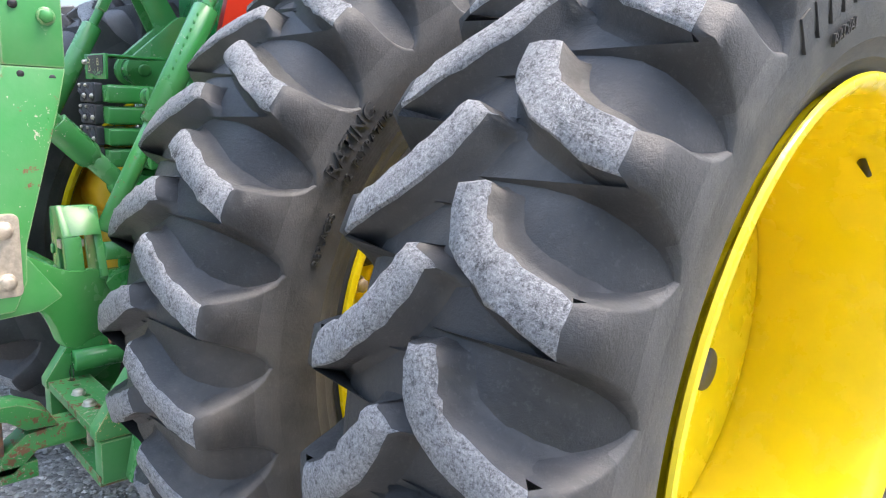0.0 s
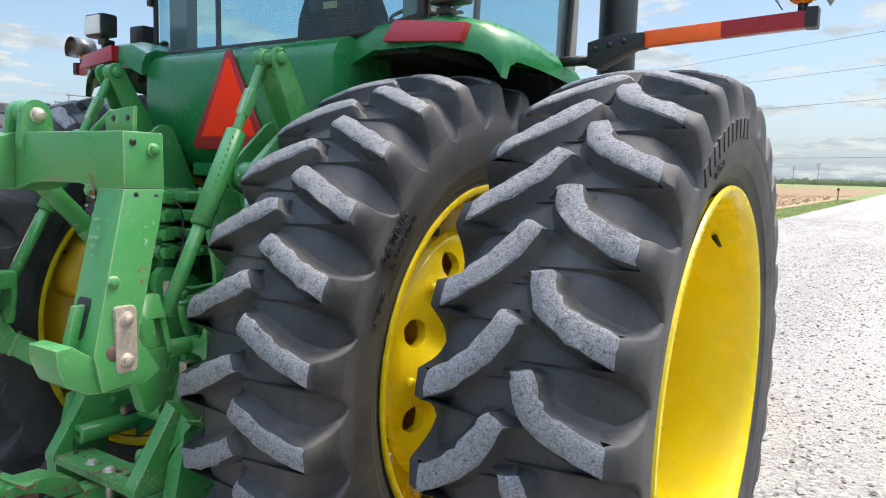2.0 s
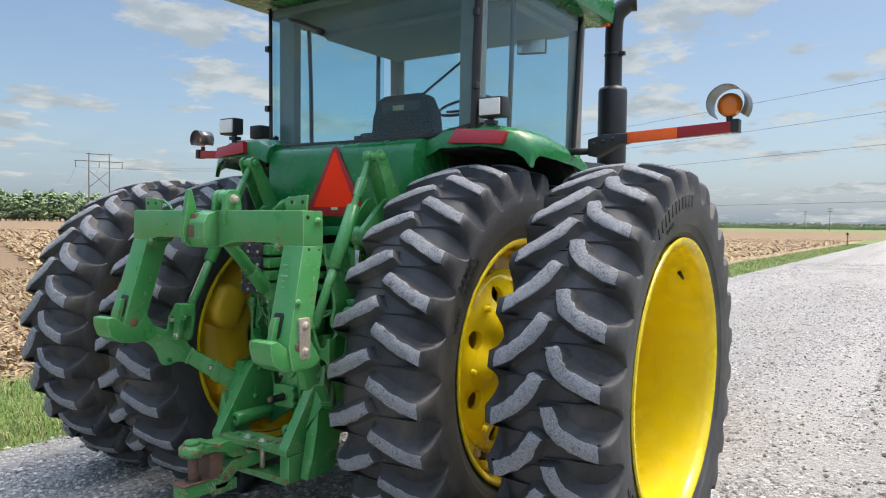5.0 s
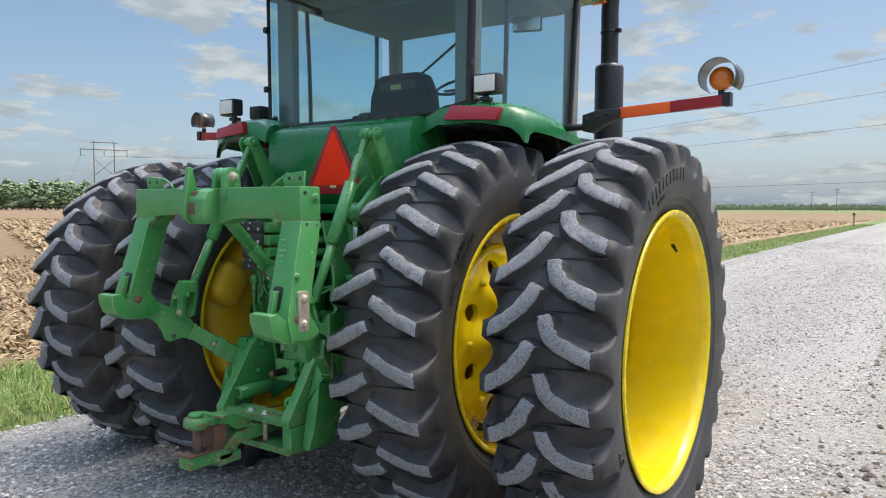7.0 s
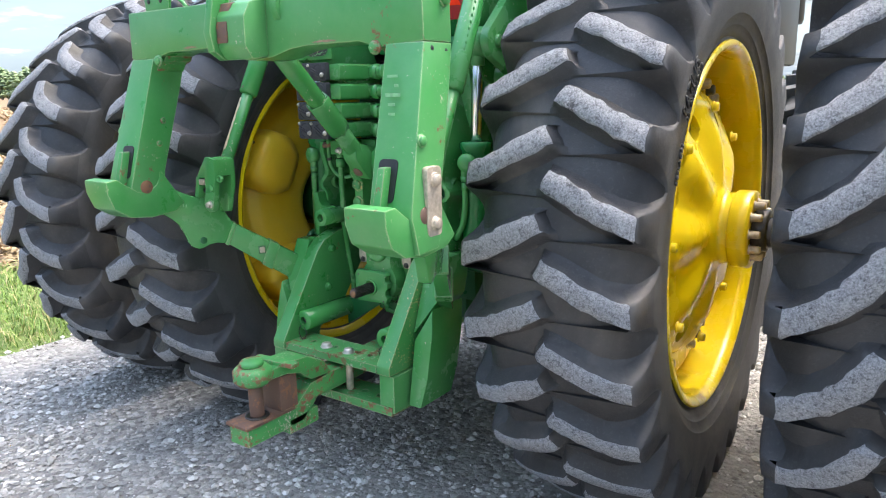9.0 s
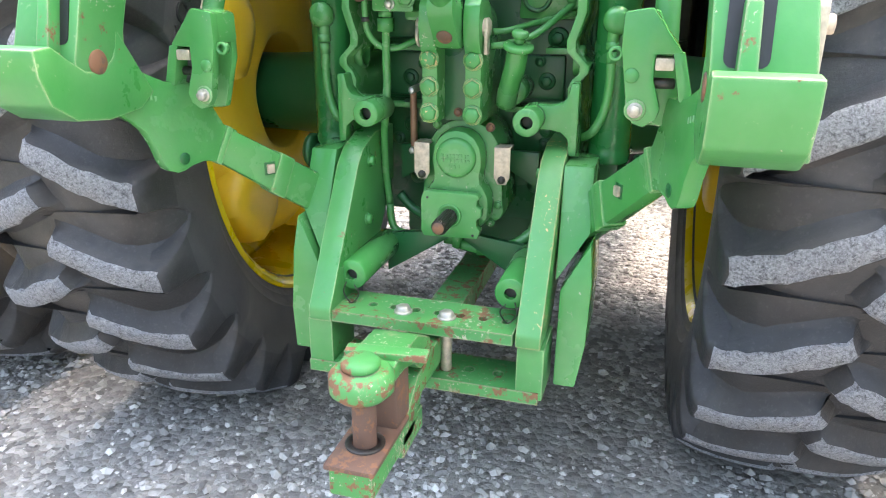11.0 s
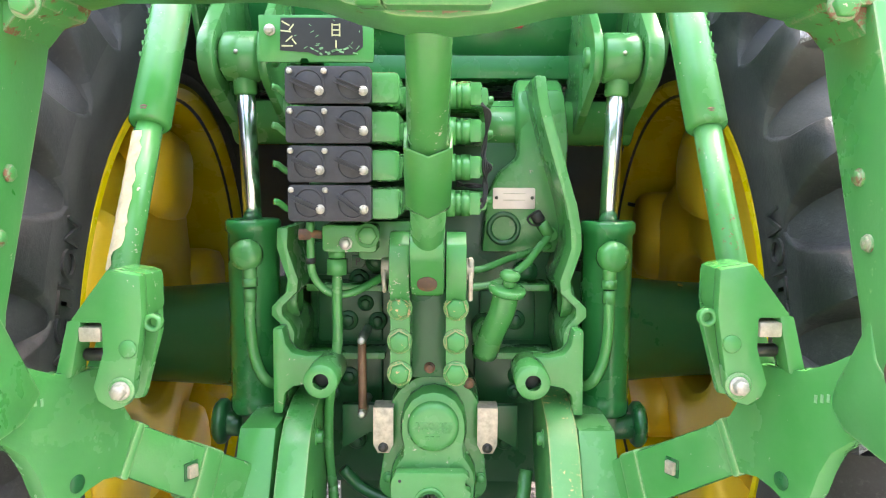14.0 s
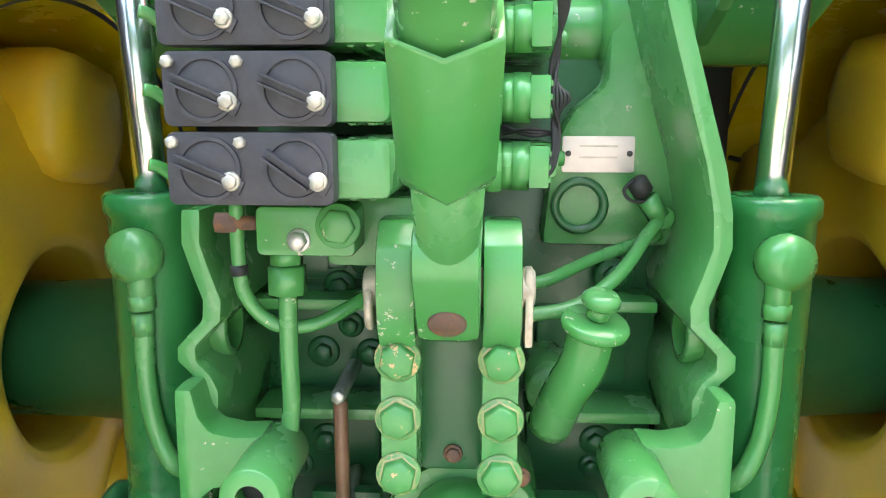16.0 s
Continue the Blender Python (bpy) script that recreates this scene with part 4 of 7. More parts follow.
# lift links
for s in (-1, 1):
    T, Q = Vector((0.404 if s > 0 else -0.418, -0.495, 1.84)), Vector((0.440 if s > 0 else -0.424, -0.925, 1.00))
    at = lambda t: T.lerp(Q, t)
    bm = B()
    rod(bm, T - Vector((s * 0.020, 0, 0)), T + Vector((s * 0.020, 0, 0)), 0.030, seg=24)
    rod(bm, at(0.03), at(0.29), 0.015, seg=20)
    box(bm, at(0.17), (0.04, 0.03, 0.09), 0.006, Matrix.Rotation(-0.45, 3, 'X'))
    link = part("lift_link", bm, green_worn, tractor, "green adjustable hitch lift link")
    bm = B()
    rod(bm, at(0.275), at(0.612), 0.031, 0.031, 28, 0.006)
    part("link_sleeve", bm, green, link)
    for k in range(9):    # raised setting marks
        bm = B()
        p = at(0.30 + 0.022 * k) + Vector((s * 0.024, -0.024, 0))
        box(bm, p, (0.004, 0.004, 0.008), 0.001)
        part("setting_mark", bm, green, link)
    bolt(link, at(0.57) + Vector((0, -0.032, -0.012)), (0, -1, -0.4), 0.014, 0.006, bare_rusty)
    bm = B()
    rod(bm, at(0.60), at(0.90), 0.0205, seg=24)
    part("link_rod", bm, green_worn if s > 0 else green, link)
    if s < 0:
        bm = B()     # the scraped strip, bare of paint
        prev = None
        jag = random.Random(4)
        for k in range(25):
            t = 0.625 + 0.235 * k / 24
            row = [bm.verts.new(at(t) + (Vector((-0.35, -0.9, 0.2)).normalized() * math.cos(a) + Vector((-0.93, 0.36, 0)).normalized() * math.sin(a)) * 0.0226) for a in (-0.45 - jag.uniform(-0.12, 0.12) + (0.5 if k > 20 else 0.0), 0.1, 0.5, 0.95 + jag.uniform(-0.15, 0.15))]
            if prev:
                for i in range(3):
                    bm.faces.new((prev[i], prev[i + 1], row[i + 1], row[i]))
            prev = row
        bmesh.ops.recalc_face_normals(bm, faces=bm.faces)
        part("scraped_patch", bm, bare_scrape, link)
    bm = B()
    # the hitch hangs a little to one side and lower at that side
    hang = lambda p, s=s: p + Vector((0.011, 0, 0.006 * s))
    front = [(0.361, 1.135), (0.403, 1.142), (0.453, 1.076), (0.437, 1.073), (0.413, 1.073), (0.413, 1.035), (0.427, 0.990), (0.421, 0.972), (0.403, 0.960), (0.385, 0.966), (0.376, 0.982), (0.360, 1.08)]
    prism(bm, [(s * x, z) for x, z in front], "y", -0.978, -0.956, 0.005, hang)
    prism(bm, [(s * x, z) for x, z in ((0.437, 1.078), (0.456, 1.076), (0.475, 1.002), (0.453, 1.002))], "y", -0.978, -0.940, 0.004, hang)
    prism(bm, [(s * x, z) for x, z in ((0.366, 1.13), (0.412, 1.138), (0.475, 0.985), (0.440, 0.95), (0.392, 0.955), (0.366, 1.05))], "y", -0.910, -0.890, 0.006, hang)
    prism(bm, [(s * x, z) for x, z in ((0.363, 1.134), (0.404, 1.141), (0.452, 1.077), (0.362, 1.077))], "y", -0.974, -0.892, 0.010, hang)
    clevis = part("link_clevis", bm, green, link, "green forked clevis")
    bm = B()
    box(bm, hang(Vector((s * 0.427, -0.955, 1.059))), (0.028, 0.05, 0.019), 0.003)
    part("clevis_lock", bm, tarnished, clevis)
    bm = B()
    rod(bm, hang(Vector((s * 0.405, -0.955, 1.028))), hang(Vector((s * 0.446, -0.955, 1.028))), 0.0085)
    part("clevis_pin", bm, dark_metal, clevis)
    bm = B()
    ring(bm, hang(Vector((s * 0.389, -0.978, 0.988))), hang(Vector((s * 0.389, -0.982, 0.988))), 0.017, 0.008)
    part("washer", bm, green_worn, clevis)
    bolt(clevis, hang(Vector((s * 0.389, -0.982, 0.988))), (0, -1, 0), 0.017, 0.014, dull_bolt)
    bm = B()
    rod(bm, hang(Vector((s * 0.379, -0.977, 1.041))), hang(Vector((s * 0.379, -0.982, 1.041))), 0.0115, seg=24, bevel=0.002)
    part("clevis_boss", bm, green, clevis)
    bm = B()
    ring(bm, hang(Vector((s * 0.352, -0.956, 1.072))), hang(Vector((s * 0.352, -0.97, 1.072))), 0.012, 0.0065)
    part("chain_eye", bm, green, clevis)

# lower links
def run(origin, heading):
    """Places (way along, way across, height) from an origin on a level heading."""
    o, e = Vector((*origin, 0)), Vector((*heading, 0)).normalized()
    n = Vector((-e.y, e.x, 0))
    return (lambda p: o + e * p.x + n * p.y + Vector((0, 0, p.z))), n, Matrix.Rotation(math.atan2(e.y, e.x), 3, "Z")


for s in (-1, 1):
    flat, nrm, spin = run((s * 0.340 + 0.010, -0.706), (s * 0.522, -0.853))
    along = lambda p, flat=flat, s=s: flat(p) + Vector((0, 0, 0.006 * s))
    top, low_z = (lambda u: 0.794 + 0.62 * u), (lambda u: 0.690 + 0.71 * u)
    bm = B()
    prism(bm, [(-0.12, low_z(-0.12)), (-0.12, top(-0.12)), (0.0, top(0.0)), (0.176, top(0.176)), (0.206, low_z(0.206)), (0.06, low_z(0.06))], "y", -0.022, 0.022, 0.008, along)
    low = part("lower_link", bm, green, tractor, "green lower hitch link arm")
    for u, wide in ((0.170, 0.012), (0.030 if s < 0 else -0.016, 0.034)):
        bm = B()
        prism(bm, [(u, top(u) + 0.004), (u + wide, top(u + wide) + 0.004), (u + wide + 0.034, low_z(u + wide + 0.034) - 0.005), (u + 0.034, low_z(u + 0.034) - 0.005)], "y", -0.027, 0.027, 0.005, along)
        part("link_collar", bm, green_worn, low)
    bm = B()
    box(bm, along(Vector((0.094, -s * 0.0245, 0.806))), (0.017, 0.012, 0.020), 0.002, spin)
    part("square_bolt", bm, tarnished, low)
    # darker plate behind the bolt, painting the dark of its slot
    bm = B()
    box(bm, along(Vector((0.094, -s * 0.0225, 0.806))), (0.025, 0.004, 0.028), 0.001, spin)
    part("bolt_recess_dark", bm, green_dark, low)
    bm = B()
    rod(bm, (s * 0.235, -0.60, 0.705), (s * 0.30, -0.60, 0.705), 0.036, seg=28)
    part("link_pivot", bm, green, low)
    flat2, nrm, spin = run((s * 0.435 + 0.010, -0.867), (s * 0.34, -0.94))
    along2 = lambda p, flat=flat2, s=s: flat(p) + Vector((0, 0, 0.006 * s))
    bm = B()
    prism(bm, [(-0.035, 0.842), (-0.030, 0.895), (0.002, 0.912), (0.030, 0.960), (0.052, 1.002), (0.100, 1.006), (0.128, 1.012), (0.165, 1.030), (0.200, 1.052), (0.245, 1.070), (0.290, 1.080), (0.295, 0.990), (0.232, 0.966), (0.200, 0.944), (0.176, 0.922), (0.160, 0.890), (0.150, 0.858), (0.140, 0.842), (0.121, 0.833), (0.104, 0.835), (0.086, 0.842), (0.060, 0.846), (0.020, 0.838), (-0.012, 0.822)], "y", -0.016, 0.016, 0.006, along2)
    web = part("link_plate", bm, green, low)
    # raised darker disc that paints the dark of the plate's hole
    bm = B()
    p = along2(Vector((0.104, -s * 0.0162, 0.860)))
    rod(bm, p, p - nrm * s * 0.0012, 0.012)
    part("link_hole_dark", bm, green_dark, web)
    for k in range(6):    # stamped marks too small to read
        bm = B()
        box(bm, along2(Vector((0.150 + 0.009 * k + (0.008 if k > 2 else 0), -s * 0.0164, 0.982 + 0.003 * k))), (0.004, 0.0012, 0.010), 0, spin)
        part("stamped_mark", bm, stencil, web)

# drawbar support
support = new("drawbar_support")
support.parent = tractor
tagged(support, "green welded drawbar support frame, chipped at the edges")
for s in (-1, 1):
    bm = B()
    prism(bm, [(-0.46, 0.850), (-0.580, 0.850), (-0.655, 0.826), (-0.690, 0.795), (-0.872, 0.515), (-0.872, 0.488), (-0.74, 0.488), (-0.56, 0.60), (-0.46, 0.72)], "x", s * 0.202 + 0.004, s * 0.255 + 0.004, 0.006)
    part("inner_plate", bm, green_chipped if s > 0 else green_worn, support)
    slope = lambda p: p + Vector((0, (p.z - 0.60) * 0.40, 0))
    bm = B()
    prism(bm, [(s * 0.259, 0.822), (s * 0.322, 0.822), (s * 0.328, 0.694), (s * 0.266, 0.594)], "y", -0.757, -0.60, 0.005, slope)
    part("outer_block", bm, green, support)
    bm = B()
    prism(bm, [(s * 0.331, 0.682), (s * 0.339, 0.60), (s * 0.337, 0.47), (s * 0.323, 0.380), (s * 0.277, 0.380), (s * 0.275, 0.580)], "y", -0.765, -0.60, 0.005, lambda p: p + Vector((0.003, (p.z - 0.60) * 0.20, 0)))
    part("sway_block", bm, green, support)
    bm = B()
    ring(bm, (s * 0.179, -0.795, 0.571), (s * 0.179, -0.56, 0.571), 0.034, 0.013)
    part("pin_tube", bm, green, support)
    # black plug in the tube, standing for its dark bore
    bm = B()
    rod(bm, (s * 0.179, -0.785, 0.571), (s * 0.179, -0.60, 0.571), 0.0133)
    part("pin_tube_bore_dark", bm, black_rubber, support)
    bm = B()
    prism(bm, [(-0.862, 0.367), (-0.862, 0.486), (-0.742, 0.486), (-0.742, 0.367)], "x", s * 0.205 + 0.004, s * 0.262 + 0.004, 0.004)
    part("end_block", bm, green_worn, support)
    for z, y in ((0.79, -0.672), (0.655, -0.70)):
        bolt(support, (s * 0.202 + 0.004, y + 0.05, z), (-s, 0, 0), 0.022, 0.012, green)
    bm = B()     # spring clip hanging at the pin tube
    tube(bm, [(s * 0.19, -0.80, 0.555), (s * 0.196, -0.803, 0.530), (s * 0.178, -0.804, 0.508), (s * 0.160, -0.802, 0.530), (s * 0.172, -0.80, 0.55)], 0.0015, 6)
    part("spring_clip", bm, dark_metal, support)
    # brace below the case
    bm = B()
    prism(bm, [(s * 0.175, 0.50), (s * 0.02, 0.60), (s * 0.02, 0.62), (s * 0.175, 0.60)], "y", -0.58, -0.56, 0.003)
    part("brace", bm, green_dark, support)
    bm = B()
    prism(bm, [(s * 0.175, 0.80), (s * 0.175, 0.71), (s * 0.09, 0.76), (s * 0.09, 0.80)], "y", -0.47, -0.45, 0.003)
    part("brace", bm, green_dark, support)
part("upper_bar", holed_bar(B(), -0.200, 0.200, -0.865, -0.745, 0.487, 0.512, 8, 0.0105), green_rusty, support, "green drilled bar with worn, rusty edges")
part("lower_bar", holed_bar(B(), -0.258, 0.258, -0.865, -0.745, 0.358, 0.386, 8, 0.0115), green_rusty, support, "green drilled bar with worn, rusty edges")
for x in (-0.049, 0.049):
    bolt(support, (x, -0.822, 0.512), (0, 0, 1), 0.028, 0.014, steel, label="plated hexagon bolt")
    bm = B()
    rod(bm, (x, -0.822, 0.487), (x, -0.822, 0.386), 0.012, seg=14)
    part("spacer", bm, tarnished, support)

# drawbar
bm = B()
prism(bm, [(0.2, 0.47), (0.2, 0.425), (-0.87, 0.408), (-0.96, 0.408), (-1.02, 0.352), (-1.235, 0.352), (-1.235, 0.408), (-1.05, 0.410), (-0.985, 0.462), (-0.90, 0.470), (-0.5, 0.47)], "x", -0.040, 0.040, 0.005)
drawbar = part("drawbar", bm, green_rusty, tractor, "worn green drawbar with rusty clevis and pin")
bm = B()
box(bm, (0.0, -1.150, 0.4115), (0.092, 0.185, 0.010), 0.003)
part("wear_plate", bm, bare_rusty, drawbar, "rusty worn plate on the drawbar's end")
bm = B()
ring(bm, (0, -1.165, 0.4155), (0, -1.165, 0.4205), 0.036, 0.024, 28, 0.001)
part("hole_rim", bm, dark_metal, drawbar)
bm = B()
prism(bm, [(-0.90, 0.47), (-0.985, 0.475), (-1.03, 0.51), (-1.08, 0.525), (-1.19, 0.530), (-1.19, 0.558), (-1.08, 0.560), (-1.0, 0.556), (-0.93, 0.520)], "x", -0.046, 0.046, 0.006)
part("hammer_strap", bm, green_rusty, drawbar)
bm = B()
box(bm, (0.0, -1.075, 0.468), (0.080, 0.070, 0.11), 0.006)
part("strap_block", bm, bare_rusty, drawbar, "rusty steel block under the strap")
bm = B()
rod(bm, (0, -1.170, 0.520), (0, -1.170, 0.572), 0.056, seg=36, bevel=0.012)
rod(bm, (0.0, -1.172, 0.570), (0.0, -1.172, 0.590), 0.034, seg=26, bevel=0.008)
part("strap_head", bm, green_rusty, drawbar)
bm = B()
rod(bm, (0, -1.165, 0.340), (0, -1.165, 0.55), 0.0215, seg=24)
part("drawbar_pin", bm, bare_rusty, drawbar, "rusty steel drawbar pin")
bm = B()
box(bm, (0.02, -1.10, 0.566), (0.15, 0.032, 0.014), 0.004, Matrix.Rotation(0.12, 3, "Z"))
part("keeper", bm, green_rusty, drawbar)
bm = B()
box(bm, (0.015, -1.02, 0.355), (0.05, 0.12, 0.05), 0.005)
part("stop_block", bm, green_rusty, drawbar)

# top-link mount
mount = new("top_link_mount")
mount.parent = tractor
for s in (-1, 1):
    bm = B()
    prism(bm, [(-0.43, 0.888), (-0.632, 0.888), (-0.632, 1.035), (-0.652, 1.062), (-0.658, 1.10), (-0.650, 1.138), (-0.628, 1.158), (-0.595, 1.158), (-0.50, 1.12), (-0.43, 1.05)], "x", s * 0.0305, s * 0.0665, 0.005)
    bar = part("mount_bar", bm, green, mount)
    for z in (0.910, 0.967, 1.026):
        bolt(bar, (s * 0.049, -0.632, z), (0, -1, 0), 0.031, 0.014, green_chipped)
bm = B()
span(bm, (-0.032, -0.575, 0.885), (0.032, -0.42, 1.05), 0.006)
part("mount_web", bm, green_dark, mount)
bolt(mount, (0.002, -0.576, 0.905), (0, -1, 0), 0.014, 0.008, bare_rusty)
bm = B()
rod(bm, (-0.082, -0.612, 1.092), (0.080, -0.612, 1.092), 0.019)
part("mount_pin", bm, tarnished, mount)
bm = B()
ring(bm, (-0.080, -0.612, 1.075), (-0.072, -0.612, 1.075), 0.026, 0.012)
part("pin_washer", bm, tarnished, mount, "bright pin washer")
bm = B()
box(bm, (0.074, -0.618, 1.075), (0.008, 0.025, 0.075), 0.003)
part("pin_keeper", bm, tarnished, mount, "bright pin keeper")

# top link: from its mount up and back to the coupler
A, d = Vector((0, -0.645, 1.095)), Vector((0.012, -0.42, 0.415)).normalized()
bm = B()
prism(bm, capsule_plate([(-0.640, 1.092, 0.044), (-0.690, 1.135, 0.034)]), "x", -0.0285, 0.0285, 0.010)
rod(bm, A + d * 0.03, A + d * 0.17, 0.027, 0.028, 24)
top_link = part("top_link", bm, green, tractor, "green top link with a hexagonal sleeve")
bm = B()
rod(bm, (0, -0.682, 1.078), (0, -0.6875, 1.074), 0.017, seg=22)
part("ball_plug", bm, bare_rusty, top_link)
bm = B()
r = 0.0392
lathe(bm, [(0, 0.158), (r * 0.66, 0.158), (r * 0.90, 0.172), (r, 0.184), (r, 0.298), (r * 0.975, 0.302), (0.0290, 0.292)], A, d, 6, start=30)
part("hex_sleeve", bm, green, top_link, angle=25)
bm = B()
rod(bm, A + d * 0.26, A + d * 0.56, 0.0292, seg=36)
part("link_tube", bm, green, top_link)

# remote-valve stack
for i in range(4):
    z0 = 1.181 + 0.0616 * i
    zc = z0 + 0.0288
    bm = B()
    prism(bm, rounded(-0.222, z0 + 0.003, -0.045, z0 + 0.052, 0.008), "y", -0.700, -0.46, 0.006)
    prism(bm, rounded(-0.235, z0 + 0.010, 0.105, z0 + 0.046, 0.008), "y", -0.560, -0.33, 0.006)
    valve = part("remote_valve", bm, green, tractor, "green remote valve section with black dust covers")
    for x in (-0.078, -0.062):
        bm = B()
        prism(bm, rounded(x - 0.004, z0 + 0.001, x + 0.004, z0 + 0.054, 0.003), "y", -0.690, -0.50, 0.002)
        part("valve_rib", bm, green, valve)
    bm = B()
    prism(bm, rounded(-0.2205 - 0.002 * (i > 1), z0, -0.0875, z0 + 0.0578, 0.007), "y", -0.7225, -0.7005, 0.0025)
    cover = part("cover_plate", bm, black_plastic, valve, "black plastic coupler cover plate")
    for k, x in enumerate((-0.186, -0.117)):
        tilt = 0.40 if not (i == 0 and k == 1) else 0.62
        bm = B()
        lathe(bm, [(0.0255, 0.0), (0.0255, 0.003), (0.0225, 0.0032), (0.0215, 0.0015), (0.019, 0.0022), (0, 0.0035)], (x, -0.7225, zc), (0, -1, 0), 36)
        box(bm, (x + 0.017, -0.7235, zc - 0.011), (0.020, 0.004, 0.013), 0.003, Matrix.Rotation(0.5, 3, "Y"))
        cap = part("dust_cap", bm, black_plastic, cover)
        bm = B()
        for off in (-0.0035, 0.0035):
            box(bm, (x - 0.006 + off * math.sin(tilt), -0.728, zc - 0.0005 + off * math.cos(tilt)), (0.044, 0.007, 0.0022), 0.0006, Matrix.Rotation(tilt, 3, "Y"))
        box(bm, (x - 0.004, -0.7265, zc - 0.0005), (0.040, 0.003, 0.006), 0.0006, Matrix.Rotation(tilt, 3, "Y"))
        part("cap_lever", bm, black_plastic, cap)
        bm = B()
        hexbolt(bm, (x + 0.0175, -0.725, zc - 0.0095), (0, -1, 0), 0.0108, 0.007, True)
        part("cap_bolt", bm, dull_bolt, cap, angle=25)
    for x in (-0.2145, -0.1605):
        bm = B()
        hexbolt(bm, (x, -0.7225, z0 + 0.0495), (0, -1, 0), 0.0088, 0.0055, False)
        part("plate_bolt", bm, dull_bolt, cover, angle=25)
    # release lever at the side
    bm = B()
    tube(bm, [(-0.215, -0.66, z0 + 0.012), (-0.232, -0.675, z0 + 0.018), (-0.243, -0.685, z0 + 0.028), (-0.250, -0.69, z0 + 0.030)], 0.0055, 8)
    part("release_lever", bm, green, valve)
    # fittings at the far end
    for a, b, r, n in ((0.028, 0.046, 0.0245, 20), (0.046, 0.056, 0.0215, 6), (0.056, 0.072, 0.0225, 6)):
        bm = B()
        lathe(bm, [(0, 0), (r, 0), (r, b - a), (0, b - a)], (a, -0.615, z0 + 0.026), (1, 0, 0), n, start=30)
        part("end_fitting", bm, green, valve, angle=25)
    bm = B()
    box(bm, (0.0795, -0.615, z0 + 0.026), (0.018, 0.040, 0.038), 0.002)
    for k in range(3):
        box(bm, (0.089, -0.615, z0 + 0.014 + 0.012 * k), (0.003, 0.034, 0.005), 0.001)
    coil = part("solenoid", bm, green, valve)
    for y in (-0.50, -0.42):
        bolt(valve, (0.105, y, z0 + 0.028), (1, 0, 0), 0.016, 0.012, green)
# top cover behind the stack, with a worn decal on its bracket
bm = B()
prism(bm, [(-0.270, 1.434), (-0.205, 1.434), (-0.202, 1.440), (-0.193, 1.440), (-0.190, 1.434), (-0.088, 1.434), (-0.086, 1.440), (-0.086, 1.508), (-0.270, 1.508)], "y", -0.690, -0.682, 0.002)
span(bm, (-0.262, -0.684, 1.500), (-0.10, -0.50, 1.507), 0.003)
dec = part("decal_bracket", bm, green, tractor, "green bracket with a scratched black decal")
bm = B()
prism(bm, [(-0.236, 1.452), (-0.190, 1.449), (-0.176, 1.444), (-0.118, 1.446), (-0.103, 1.458), (-0.104, 1.503), (-0.234, 1.503)], "y", -0.6912, -0.6903, 0.0)
sheet = part("decal", bm, decal_black, dec, "scratched black decal with pale symbols")
sym = random.Random(8)
spots = [(-0.226, 1.494, 0.014, 0.0022, 0.5), (-0.217, 1.488, 0.012, 0.0022, -0.9), (-0.226, 1.482, 0.017, 0.0022, 0.1), (-0.221, 1.470, 0.014, 0.0022, -0.7), (-0.213, 1.466, 0.010, 0.0022, 0.9), (-0.224, 1.459, 0.018, 0.0022, 0.0),
         (-0.152, 1.484, 0.0022, 0.020, 0), (-0.140, 1.484, 0.0022, 0.020, 0), (-0.146, 1.492, 0.014, 0.0022, 0), (-0.146, 1.484, 0.014, 0.0022, 0), (-0.146, 1.476, 0.014, 0.0022, 0), (-0.146, 1.462, 0.0022, 0.012, 0)]
spots += [(-0.190 + 0.085 * sym.random(), 1.4465 + 0.009 * sym.random(), sym.uniform(0.003, 0.010), sym.uniform(0.0016, 0.004), sym.uniform(-0.6, 0.6)) for k in range(14)]
spots += [(-0.232 + 0.125 * sym.random(), 1.456 + 0.044 * sym.random(), sym.uniform(0.002, 0.008), 0.0008, sym.uniform(-1.4, 1.4)) for k in range(16)]
for k, (x, z, w, h, tl) in enumerate(spots):
    bm = B()
    box(bm, (x, -0.6916, z), (w, 0.0006, h), 0, Matrix.Rotation(tl, 3, "Y"))
    part("symbol" if k < 12 else "scratch", bm, decal_white if k < 12 else stencil, sheet)
bolt(dec, (-0.252, -0.690, 1.484), (0, -1, 0), 0.013, 0.012, dull_bolt)

# block, pipes and plugs under the stack
bm = B()
prism(bm, rounded(-0.186, 1.120, -0.090, 1.168, 0.007), "y", -0.615, -0.42, 0.005)
prism(bm, rounded(-0.13, 1.10, -0.03, 1.172, 0.01), "y", -0.56, -0.40, 0.006)
block = part("valve_block", bm, green, tractor)
bolt(block, (-0.106, -0.615, 1.150), (0, -1, 0), 0.030, 0.010, green)
bolt(block, (-0.144, -0.615, 1.136), (0, -1, 0), 0.016, 0.014, steel)
bm = B()
lathe(bm, [(0, 0), (0.011, 0), (0.011, 0.02), (0.008, 0.022), (0.008, 0.04), (0, 0.04)], (-0.228, -0.60, 1.150), (1, 0, 0), 6, start=10)
part("side_plug", bm, bare_rusty, block, angle=25)
bm = B()
rod(bm, (-0.182, -0.60, 1.166), (-0.182, -0.60, 1.140), 0.005, seg=10)
part("brass_plug", bm, tarnished, block)
bm = B()
for a, b, r in ((1.124, 1.108, 0.0165), (1.106, 1.078, 0.0195)):
    lathe(bm, [(0, 0), (r, 0), (r, a - b), (0, a - b)], (-0.163, -0.59, b), (0, 0, 1), 6)
pipe_nut = part("pipe_nut", bm, green, block, angle=25)
